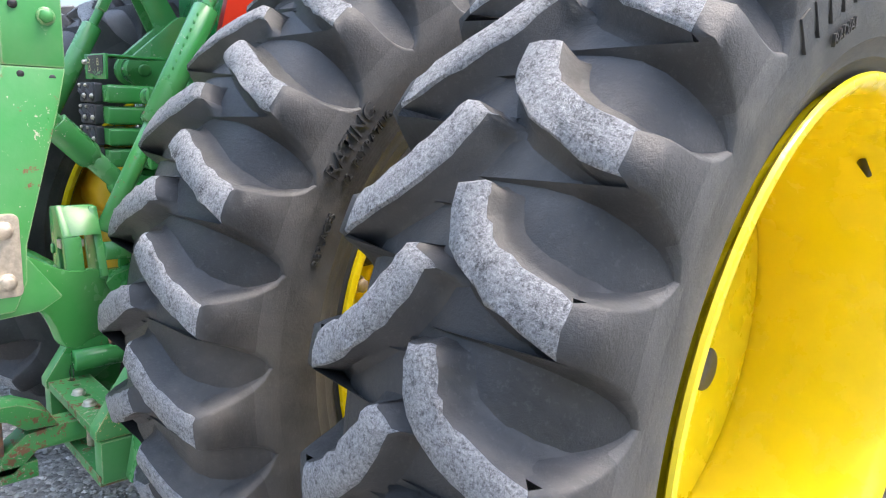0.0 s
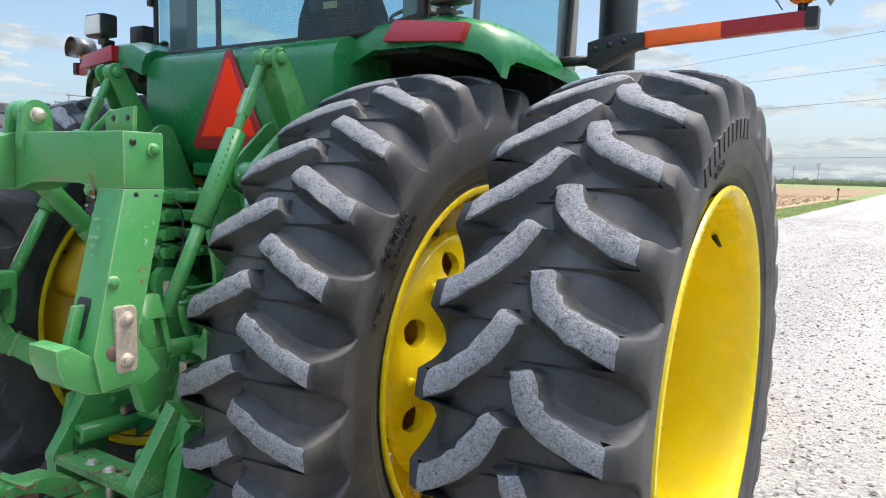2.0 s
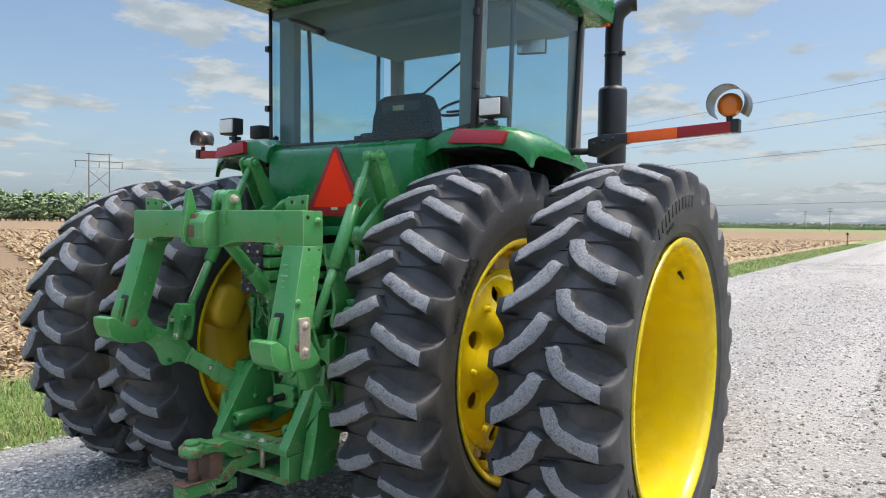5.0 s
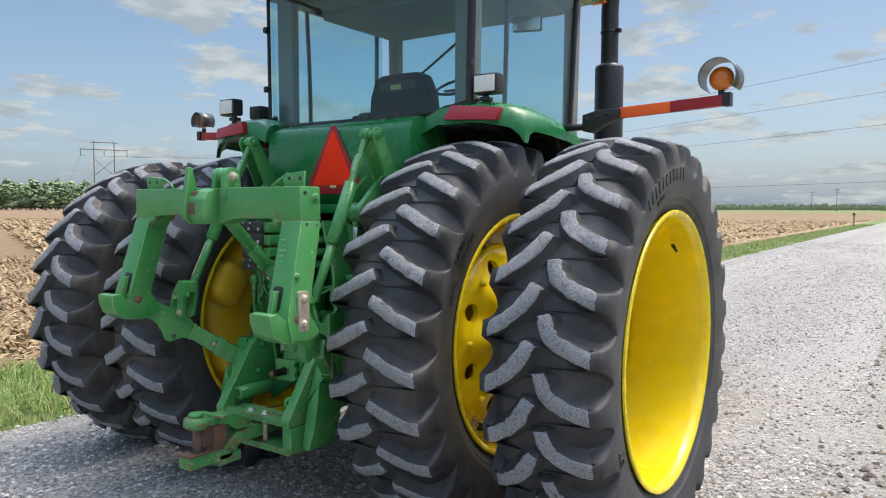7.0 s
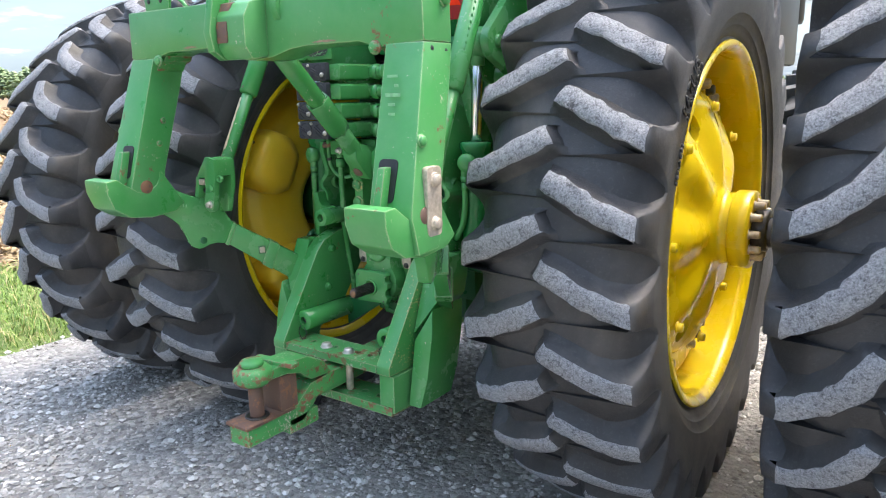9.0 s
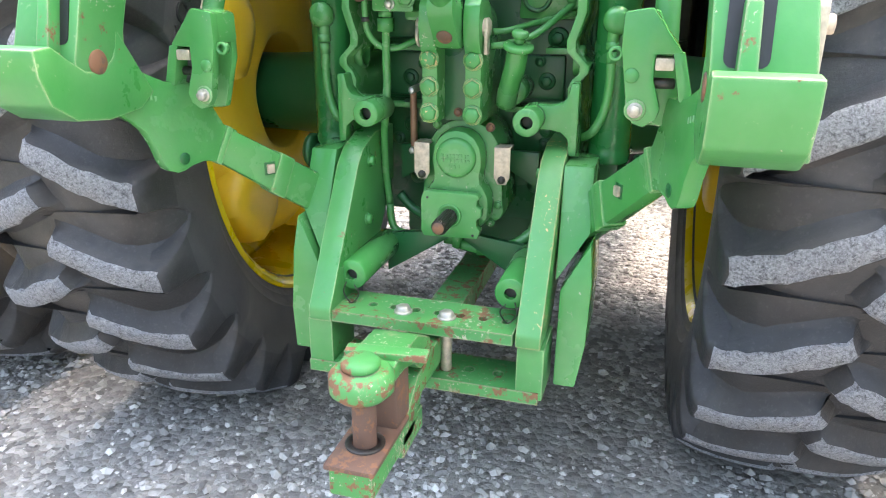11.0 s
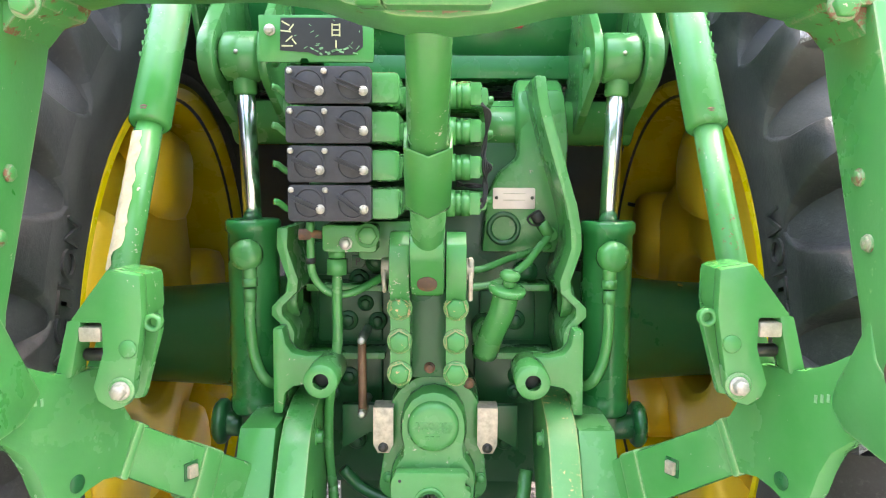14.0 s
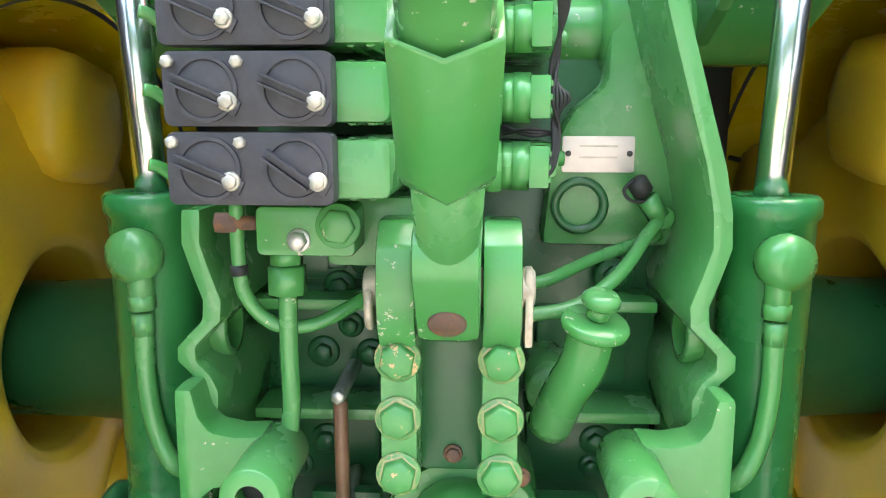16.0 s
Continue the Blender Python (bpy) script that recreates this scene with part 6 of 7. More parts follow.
for s in (-1, 1):
    fend = new("fender")
    fend.parent = tractor
    tagged(fend, "green rear fender with a dark underside")
    prof = [(-0.195, 1.900), (-0.190, 1.945), (-0.168, 1.988), (-0.120, 2.008), (0.02, 2.006), (0.25, 1.975), (0.38, 1.945), (0.46, 1.905), (0.50, 1.86), (0.48, 1.85), (0.44, 1.88), (0.36, 1.905), (0.24, 1.93), (0.02, 1.950), (-0.11, 1.958), (-0.148, 1.94), (-0.165, 1.898)]
    bm = B()
    narrow = lambda p, s=s: Vector((p.x - s * max(0, abs(p.x) - 0.9) * max(0.0, 0.12 - p.y) * 0.6, p.y + max(0, abs(p.x) - 0.85) * 0.35, p.z - max(0, abs(p.x) - 0.85) * 0.18 - max(0, abs(p.x) - 1.00) ** 2 * 9 - max(0, 0.60 - abs(p.x)) * 0.42))
    verts = [[bm.verts.new(narrow(Vector((s * x, y, z)))) for y, z in prof] for x in (0.505, 0.54, 0.60, 0.72, 0.85, 0.93, 1.00, 1.05, 1.08)]
    m = len(prof)
    for a, b in zip(verts, verts[1:]):
        for i in range(m):
            bm.faces.new((a[i], a[(i + 1) % m], b[(i + 1) % m], b[i]))
    bm.faces.new(verts[0]), bm.faces.new(verts[-1])
    bmesh.ops.recalc_face_normals(bm, faces=bm.faces)
    part("fender_shell", bm, green_body, fend)
    bm = B()
    span(bm, (s * 0.46, 0.02, 1.56), (s * 0.515, 0.95, 1.93), 0.01)
    part("fender_wall", bm, black_paint, fend, "black inner fender wall")
    bm = B()
    prism(bm, [(0.36, 1.88), (0.98, 1.90), (0.98, 1.40), (0.60, 1.40)], "x", s * 0.515, s * 0.985, 0.02)
    part("fender_liner", bm, black_paint, fend, "black box under the fender")
    bm = B()
    prism(bm, [(s * 0.658, 1.921), (s * 0.940, 1.914), (s * 0.950, 1.976), (s * 0.693, 1.990)], "y", -0.232, -0.196, 0.003, lambda p: p + Vector((0, (p.z - 1.9) * 0.30 + max(0, abs(p.x) - 0.85) * 0.3, -max(0, abs(p.x) - 0.85) * 0.1)))
    refl = part("reflector", bm, red_reflect, fend, "dark red reflector strip")
    if s < 0:        # the tractor stands askew: its other side is farther back
        fend.matrix_basis = pose(0, -0.12, 0)
    # work lamp on its stalk
    lamp = new("work_lamp")
    lamp.parent = tractor
    tagged(lamp, "rectangular work lamp with a frosted lens")
    lx = s * 0.850
    bm = B()
    box(bm, (lx, -0.115, 2.088), (0.132, 0.075, 0.098), 0.014)
    part("housing", bm, black_paint, lamp)
    bm = B()
    box(bm, (lx, -0.156, 2.088), (0.112, 0.010, 0.078), 0.006)
    part("lens", bm, lens_clear, lamp, "frosted glass lens")
    bm = B()
    rod(bm, (lx - 0.02 * s, -0.11, 2.045), (lx - 0.02 * s, -0.11, 1.985), 0.016)
    box(bm, (lx - 0.02 * s, -0.105, 2.02), (0.05, 0.05, 0.02), 0.004)
    part("stalk", bm, black_paint, lamp)
    if s < 0:
        lamp.matrix_basis = pose(-0.01, -0.15, 0)
    # marker arm with an amber lamp
    arm = new("marker_arm")
    arm.parent = tractor
    tagged(arm, "outrigger arm with reflective tape and a hooded amber lamp")
    ax, ay, az = ((1.225, 0.30, 1.955) if s > 0 else (-0.900, 0.02, 1.950))
    put = lambda u, dz: (ax + s * u, az + dz)
    bm = B()
    prism(bm, [put(-0.06, -0.075), put(-0.02, -0.085), put(0.10, -0.025), put(0.135, -0.022), put(0.135, 0.025), put(0.02, 0.025), put(-0.06, 0.005)], "y", ay - 0.035, ay + 0.035, 0.006)
    bracket = part("bracket", bm, black_paint, arm, "black steel bracket")
    bm = B()
    tube(bm, [(s * 1.0, ay, az - 0.05), (ax - s * 0.03, ay, az - 0.05)], 0.018, 10, 1)
    part("bracket_tube", bm, black_paint, arm)
    for k in range(3):
        bolt(arm, (ax + s * (-0.03 + 0.05 * k), ay - 0.035, az - 0.02 + 0.010 * k), (0, -1, 0), 0.014, 0.008, black_paint)
    for name, u0, u1, m, lab in (("orange_tape" if s > 0 else "red_tape", 0.130, 0.375, orange_tape if s > 0 else red_reflect, "orange reflective sleeve" if s > 0 else ""), ("red_tape", 0.375, 0.635, red_reflect, "dark red reflective sleeve")):
        bm = B()
        prism(bm, [put(u0, -0.026 + u0 * 0.045), put(u1, -0.026 + u1 * 0.045), put(u1, 0.024 + u1 * 0.045), put(u0, 0.024 + u0 * 0.045)], "y", ay - 0.02, ay + 0.02, 0.003)
        part(name, bm, m, arm, lab)
    lx, lz, k = ax + s * 0.600, az + 0.125, (1.0 if s > 0 else 0.72)
    bm = B()
    box(bm, (ax + s * 0.628, ay, az + 0.03), (0.035, 0.055, 0.06), 0.004)
    rod(bm, (lx, ay, az + 0.045), (lx, ay, lz - 0.045), 0.014)
    part("lamp_foot", bm, black_paint, arm)
    bm = B()
    lathe(bm, [(q * k, y * k) for q, y in ((0, -0.030), (0.030, -0.028), (0.050, -0.018), (0.054, -0.004), (0.054, 0.012), (0.048, 0.030), (0, 0.034))], (lx, ay, lz), (0, 1, 0), 36)
    part("amber_lamp", bm, amber, arm, "round amber lamp")
    bm = B()
    lathe(bm, [(q * k, y * k) for q, y in ((0.079, -0.085), (0.082, -0.085), (0.084, 0.06), (0.081, 0.06), (0.079, -0.085))], (lx, ay, lz), (0, 1, 0), 40, start=-38, sweep=256)
    part("lamp_hood", bm, hood_metal, arm, "dull metal lamp hood")

# exhaust
bm = B()
lathe(bm, [(0, 1.60), (0.085, 1.60), (0.092, 1.62), (0.092, 2.405), (0.086, 2.425), (0.060, 2.430), (0.056, 2.44), (0.056, 2.50)], (0.835, 1.42, 0), (0, 0, 1), 40)
exhaust = part("muffler", bm, black_paint, tractor, "matt black exhaust muffler")
bm = B()
tube(bm, [(0.835, 1.42, 2.42), (0.835, 1.42, 2.62), (0.835, 1.42, 2.80), (0.850, 1.425, 2.90), (0.910, 1.45, 2.965), (0.960, 1.47, 2.975)], 0.056, 24)
part("exhaust_pipe", bm, black_paint, exhaust)
bm = B()
box(bm, (0.900, 1.40, 2.64), (0.04, 0.03, 0.025), 0.004)
rod(bm, (0.835, 1.42, 2.63), (0.835, 1.42, 2.65), 0.060, seg=28)
part("pipe_clamp", bm, black_paint, exhaust)

# cab shell
cab = new("cab")
cab.parent = tractor
tagged(cab, "glazed operator cab with tinted windows")
def bowed_pane(bm, x0, x1, z0, z1, y, bow, n=12, lean=0.0, thick=0.006):
    cols = []
    for k in range(n + 1):
        x = x0 + (x1 - x0) * k / n
        u = (2 * k / n - 1)
        f = [(x * (1 + lean * (zz - z0) / (z1 - z0)), y - bow * (1 - u * u) + dy, zz) for dy in (0, thick) for zz in (z0 + 0.045 * u * u * (1 if zz0 else 0) for zz0 in (0,)) for zz in (z0, z1)]
        cols.append([bm.verts.new(p) for p in f])
    for a, b in zip(cols, cols[1:]):
        for i, j in ((0, 1), (1, 3), (3, 2), (2, 0)):
            bm.faces.new((a[i], a[j], b[j], b[i]))
    bm.faces.new((cols[0][0], cols[0][1], cols[0][3], cols[0][2])), bm.faces.new((cols[-1][0], cols[-1][1], cols[-1][3], cols[-1][2]))
    bmesh.ops.recalc_face_normals(bm, faces=bm.faces)
    return bm
pane = part("rear_window", bowed_pane(B(), -0.675, 0.735, 1.965, 2.79, -0.105, 0.045, lean=0.02), glass, cab, "large bowed rear window")
pane.visible_shadow = False
for s in (-1, 1):
    bm = B()
    prism(bm, [(-0.09, 1.93), (0.95, 1.90), (0.98, 2.79), (-0.09, 2.79)], "x", (0.752 if s > 0 else -0.692), (0.758 if s > 0 else -0.698), 0.0, lambda p, s=s: p + Vector((s * (p.z - 1.95) * 0.035, 0, 0)))
    side = part("side_window", bm, glass, cab, "tinted side window")
    side.visible_shadow = False
    bm = B()
    q = 0.0 if s > 0 else 0.060
    tube(bm, [(s * 0.742 + q, -0.118, 1.94), (s * 0.750 + q, -0.116, 2.35), (s * 0.760 + q, -0.112, 2.79)], 0.011 if s < 0 else 0.022, 10, 4)
    part("rear_post", bm, black_paint, cab)
    bm = B()
    tube(bm, [(s * 0.762, 0.97, 1.86), (s * 0.778, 0.985, 2.35), (s * 0.790, 1.00, 2.79)], 0.016, 10, 4)
    part("door_edge", bm, black_paint, cab)
    bm = B()
    prism(bm, [(s * 0.610 + q, 1.95), (s * 0.735 + q, 1.95), (s * 0.745 + q, 2.79), (s * 0.615 + q, 2.79)], "y", -0.060, 0.00, 0.015)
    part("rear_pillar", bm, headliner, cab, "grey lined pillar")
    bm = B()
    prism(bm, [(s * 0.660, 1.90), (s * 0.735, 1.90), (s * 0.750, 2.79), (s * 0.670, 2.79)], "y", 1.08, 1.16, 0.015)
    part("front_pillar", bm, headliner, cab, "grey lined pillar")
    bm = B()
    tube(bm, [(s * 0.742 + q, 0.22, 1.95), (s * 0.752 + q, 0.22, 2.35), (s * 0.765 + q, 0.21, 2.76)], 0.013, 8, 4)
    part("door_post", bm, cab_trim, cab)
bm = B()
prism(bm, [(-0.71, 1.93), (0.71, 1.93), (0.74, 2.79), (-0.74, 2.79)], "y", 1.155, 1.160, 0.0)
front = part("windscreen", bm, glass, cab, "tinted windscreen")
front.visible_shadow = False
bm = B()      # black seal along the foot of the rear window
tube(bm, [(-0.70, -0.06, 2.035), (-0.675, -0.125, 2.000), (-0.58, -0.155, 1.968), (0.0, -0.175, 1.956), (0.50, -0.160, 1.966), (0.70, -0.13, 2.000), (0.76, -0.07, 2.03)], 0.017, 10)
part("window_seal", bm, black_rubber, cab)
bm = B()
span(bm, (-0.72, -0.10, 1.90), (0.72, 1.16, 1.958), 0.01)
part("cab_floor", bm, cab_trim, cab)
bm = B()
span(bm, (-0.88, -0.58, 2.80), (0.88, 1.36, 3.02), 0.07)
part("roof", bm, green_body, cab, "green cab roof with rounded edges")
bm = B()
span(bm, (-0.74, -0.10, 2.735), (0.74, 1.15, 2.788), 0.02)
span(bm, (-0.66, 0.30, 2.69), (0.70, 1.05, 2.74), 0.03)
part("headliner", bm, headliner, cab, "grey roof lining")
for s in (-1, 1):
    bm = B()
    box(bm, (s * 0.80, 1.30, 2.83), (0.10, 0.05, 0.06), 0.01)
    part("roof_lamp", bm, orange_tape, cab)
bm = B()
prism(bm, [(1.10, 1.25), (3.30, 1.12), (3.50, 1.16), (3.58, 1.28), (3.57, 1.52), (3.48, 1.66), (3.20, 1.74), (2.40, 1.86), (1.10, 1.96)], "x", -0.31, 0.31, 0.07)
part("bonnet", bm, green_body, tractor, "long green engine bonnet")
bm = B()
span(bm, (-0.22, 0.3, 0.62), (0.22, 3.3, 1.30), 0.04)
part("chassis", bm, green_dark, tractor)
bm = B()      # black box added under the cab, so the gaps beside the case stay dark
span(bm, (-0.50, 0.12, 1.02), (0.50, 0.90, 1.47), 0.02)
part("dark_gap_box", bm, black_paint, tractor)
for s in (-1, 1):      # unseen blocks in place of tanks, added to keep sun off the ground below
    bm = B()
    span(bm, (s * 0.24, 0.55, 0.52), (s * 0.52, 1.70, 1.28), 0.05)
    part("shade_block", bm, black_plastic, tractor, "unseen black block in place of a tank, shading the ground")
# seat
seat = new("seat")
seat.parent = cab
bm = B()
prism(bm, [(-0.30, 1.98), (0.19, 1.98), (0.165, 2.18), (0.120, 2.285), (0.06, 2.305), (-0.19, 2.305), (-0.245, 2.285), (-0.285, 2.18)], "y", 0.33, 0.45, 0.035)
part("backrest", bm, seat_cloth, seat, "dark cloth backrest")
bm = B()
prism(bm, rounded(-0.20, 2.20, 0.09, 2.255, 0.015), "y", 0.322, 0.332, 0.004)
part("back_handle", bm, cab_trim, seat)
bm = B()
span(bm, (-0.11, 0.3185, 2.205), (-0.03, 0.3225, 2.235), 0.001)
part("seat_label", bm, decal_white, seat, "small white label")
bm = B()
span(bm, (-0.29, 0.36, 1.955), (0.19, 0.86, 2.06), 0.04)
part("cushion", bm, seat_cloth, seat)
bm = B()
box(bm, (-0.36, 0.42, 2.06), (0.10, 0.12, 0.07), 0.02)
box(bm, (-0.40, 0.35, 2.03), (0.05, 0.06, 0.09), 0.015)
part("control_lever", bm, cab_trim, cab)
bm = B()
lathe(bm, [(0.175, 0.0), (0.188, 0.010), (0.200, 0.0), (0.188, -0.010), (0.175, 0.0)], (0.02, 0.93, 2.31), (0, -0.45, 0.9), 36)
rod(bm, (0.05, 0.93, 2.28), (0.05, 1.10, 1.95), 0.03)
box(bm, (0.05, 0.93, 2.28), (0.36, 0.03, 0.015), 0.004)
part("steering_wheel", bm, cab_trim, cab, "dark steering wheel")
bm = B()
tube(bm, [(-0.55, 0.05, 2.00), (-0.30, 0.10, 1.985), (0.15, 0.0, 1.98)], 0.012, 8)
part("grab_rail", bm, cab_trim, cab)
bm = B()      # wiper arm on the windscreen
tube(bm, [(-0.66, 1.14, 2.36), (-0.40, 1.145, 2.52), (-0.13, 1.145, 2.68)], 0.009, 6, 3)
part("wiper_arm", bm, black_paint, cab)
bm = B()
tube(bm, [(-0.52, -0.13, 2.70), (-0.40, -0.145, 2.66), (-0.26, -0.15, 2.60)], 0.010, 6, 3)
rod(bm, (-0.27, -0.155, 2.60), (-0.23, -0.155, 2.58), 0.018)
part("window_stay", bm, black_paint, cab)
bm = B()
box(bm, (0.66, 0.62, 2.55), (0.17, 0.03, 0.085), 0.012, Matrix.Rotation(0.35, 3, "Z"))
mirror = part("inside_mirror", bm, cab_trim, cab, "inside mirror")
bm = B()
box(bm, (0.664, 0.604, 2.55), (0.155, 0.004, 0.072), 0.002, Matrix.Rotation(0.35, 3, "Z"))
part("mirror_glass", bm, chrome, mirror)
for s in (-1, 1):
    for z in (2.20, 2.55):
        bm = B()
        box(bm, (s * 0.755 + (0 if s > 0 else 0.06), -0.13, z), (0.030, 0.035, 0.035), 0.006)
        part("hinge", bm, black_paint, cab)
bm = B()
box(bm, (-0.80, -0.10, 2.07), (0.10, 0.08, 0.08), 0.012)
part("door_latch", bm, black_paint, cab)

# front wheels
def front_wheel(s):
    w = new("front_wheel")
    w.parent = tractor
    w.matrix_basis = pose(s * 0.86, 2.75, 0.70)
    tagged(w, "smaller front wheel with a lugged tyre")
    bm = B()
    prof = [(0.42, -0.19), (0.50, -0.205), (0.58, -0.205), (0.635, -0.18), (0.655, -0.13), (0.662, 0), (0.655, 0.13), (0.635, 0.18), (0.58, 0.205), (0.50, 0.205), (0.42, 0.19)]
    lathe(bm, prof, (0, 0, 0), (1, 0, 0), 64)
    part("tyre", bm, tyre_rubber, w)
    bm = B()
    lathe(bm, [(0.435, -0.19), (0.42, -0.16), (0.40, 0.0), (0.42, 0.16), (0.435, 0.19)], (0, 0, 0), (1, 0, 0), 48)
    rod(bm, (-0.02, 0, 0), (0.02, 0, 0), 0.41, seg=48)
    rod(bm, (-0.05, 0, 0), (0.12, 0, 0), 0.12, seg=32)
    part("rim", bm, yellow, w)
    bm0 = B()
    prism(bm0, [(0.0, -0.028), (0.19, -0.125), (0.205, -0.075), (0.0, 0.028)], "z", 0.62, 0.70, 0.006)
    me = mesh_of("tyre_lug", bm0, tyre_rubber)
    for k in range(22):
        for q in (0, 1):
            m = Matrix.Rotation(radians(360 / 22 * (k + 0.5 * q)), 4, "X")
            fixed("tyre_lug", me, w, "", m @ (Matrix.Identity(4) if q == 0 else Matrix.Rotation(0, 4, "X") @ Matrix.Diagonal((-1, 1, 1, 1))))
    return w


for s in (-1, 1):
    front_wheel(s)
bm = B()
rod(bm, (-0.75, 2.75, 0.70), (0.75, 2.75, 0.70), 0.075)
box(bm, (0, 2.75, 0.72), (0.40, 0.26, 0.26), 0.05)
part("front_axle", bm, green_dark, tractor)

# ---- ground, road, verge, field ----
ROAD_LEAN = -0.011          # the road's edge drifts to the left ahead
road_x = lambda edge, y: edge + ROAD_LEAN * y
LEFT_EDGE, RIGHT_EDGE, VERGE = -2.43, 4.6, -4.5


def gravel_material():
    k = Nodes("crushed_limestone").world_pos()
    stones = k.cells(46, "F1", "Color")
    sep = k.n.new("ShaderNodeSeparateColor")
    k.l.new(stones, sep.inputs[0])
    tone = k.ramp(sep.outputs[0], (0.0, (0.105, 0.099, 0.090)), (0.25, (0.21, 0.20, 0.183)), (0.7, (0.335, 0.318, 0.290)), (1.0, (0.52, 0.50, 0.462)))
    fines = k.ramp(k.noise(210, 4, 0.7), (0.3, (0.19, 0.180, 0.163)), (0.7, (0.36, 0.342, 0.312)))
    patch = k.ramp(k.noise(1.3, 5, 0.6, stretch=(1.0, 0.25, 1.0)), (0.38, 0.0), (0.66, 0.85))
    c = k.mix(patch, tone, fines)
    tracks = k.ramp(k.noise(0.9, 4, 0.55, stretch=(1.0, 0.04, 1.0)), (0.40, 0.0), (0.60, 1.0))
    c = k.mix(k.math("MULTIPLY", tracks, 0.42), c, (0.40, 0.382, 0.350))
    loose = k.ramp(k.noise(1.6, 4, 0.6, stretch=(1.0, 0.03, 1.0)), (0.52, 0.0), (0.64, 1.0))
    c = k.mix(k.math("MULTIPLY", loose, 0.35), c, (0.21, 0.192, 0.165))
    d = k.cells(46, "F1", "Distance")
    h = k.math("ADD", k.math("MULTIPLY", d, -1.0), k.math("MULTIPLY", k.noise(150, 4, 0.7), 0.6))
    k.bump(h, 0.9, 0.016)
    return k.done(c, 0.92)


def field_material():
    """Maize stubble: soil, then straw and husks in rows that run with the road."""
    k = Nodes("maize_residue").world_pos()
    soil = k.ramp(k.noise(2.0, 5, 0.6), (0.3, (0.115, 0.078, 0.048)), (0.7, (0.20, 0.14, 0.085)))
    straw = k.ramp(k.noise(42, 5, 0.8, stretch=(1.0, 0.5, 1.0), distort=1.2), (0.32, (0.16, 0.098, 0.042)), (0.50, (0.28, 0.19, 0.085)), (0.68, (0.39, 0.285, 0.145)))
    cover = k.ramp(k.noise(6.5, 5, 0.7, stretch=(1.3, 0.35, 1.0)), (0.33, 0.0), (0.64, 1.0))
    c = k.mix(cover, soil, straw)
    far = k.ramp(k.noise(0.035, 3, 0.5, stretch=(1.0, 0.35, 1.0)), (0.4, 0.0), (0.65, 1.0))
    c = k.mix(k.math("ADD", k.math("MULTIPLY", far, 0.45), 0.25), c, (0.19, 0.125, 0.068))
    k.bump(k.math("ADD", k.noise(30, 5, 0.8), k.noise(4, 3)), 0.8, 0.05)
    return k.done(c, 0.95)


def verge_material():
    k = Nodes("verge_turf").world_pos()
    c = k.ramp(k.noise(5.0, 5, 0.7), (0.3, (0.075, 0.12, 0.024)), (0.55, (0.15, 0.21, 0.045)), (0.75, (0.28, 0.27, 0.10)))
    k.bump(k.noise(60, 5, 0.8), 0.8, 0.03)
    return k.done(c, 0.9)


def strip(name, left, right, y0, y1, z, mat, label, cat, n=60, rough_edge=0.0, depth=0.0):
    """A long strip of ground with uneven edges and a sunk skirt."""
    bm = B()
    rnd = random.Random(5)
    rows = []
    for k in range(n + 1):
        t = (k / n) ** 2.2
        y = y0 + (y1 - y0) * t
        a = road_x(left, y) + rnd.uniform(-1, 1) * rough_edge
        b = road_x(right, y) + rnd.uniform(-1, 1) * rough_edge
        rows.append([bm.verts.new((a - depth, y, z - depth * 0.5)), bm.verts.new((a, y, z)), bm.verts.new((b, y, z)), bm.verts.new((b + depth, y, z - depth * 0.5))])
    for p, q in zip(rows, rows[1:]):
        for i in range(3):
            bm.faces.new((p[i], p[i + 1], q[i + 1], q[i]))
    bmesh.ops.recalc_face_normals(bm, faces=bm.faces)
    ob = part(name, bm, mat)
    return tagged(ob, label, cat, kind="structure")


bm = B()
bm.faces.new([bm.verts.new(p) for p in ((-4500, -4500, -0.10), (4500, -4500, -0.10), (4500, 4500, -0.10), (-4500, 4500, -0.10))])
tagged(part("ground", bm, field_material()), "flat harvested maize field, straw over brown soil", "field", kind="structure")
strip("verge", -4.7, 8.0, -60, 900, -0.055, verge_material(), "grassy road verge", "verge", 160, 0.10, 0.25)
gravel = gravel_material()
strip("road", LEFT_EDGE, RIGHT_EDGE, -60, 900, 0.0, gravel, "pale crushed limestone gravel road", "road", 300, 0.05, 0.16)


def mesh_from(name, verts, faces, mats, label, cat, face_mats=None, smooth=False):
    me = bpy.data.meshes.new(name)
    me.from_pydata(verts, [], faces)
    for m in mats:
        me.materials.append(m)
    if face_mats is not None:
        me.polygons.foreach_set("material_index", face_mats)
    if smooth:
        me.polygons.foreach_set("use_smooth", [True] * len(me.polygons))
    ob = new(name, me)
    return tagged(ob, label, cat, kind="stuff")


def stone_shapes(n, rng):
    """Angular chips: squashed, jittered octahedra cut once."""
    out = []
    base = np.array([(1, 0, 0), (-1, 0, 0), (0, 1, 0), (0, -1, 0), (0, 0, 1), (0, 0, -1), (.7, .7, .35), (-.7, .7, .3), (.7, -.7, .3), (-.7, -.7, .35)], float)
    for _ in range(n):
        p = base * rng.uniform(0.65, 1.15, (10, 1)) * (1, rng.uniform(0.6, 1), rng.uniform(0.45, 0.8))
        out.append(p)
    return out


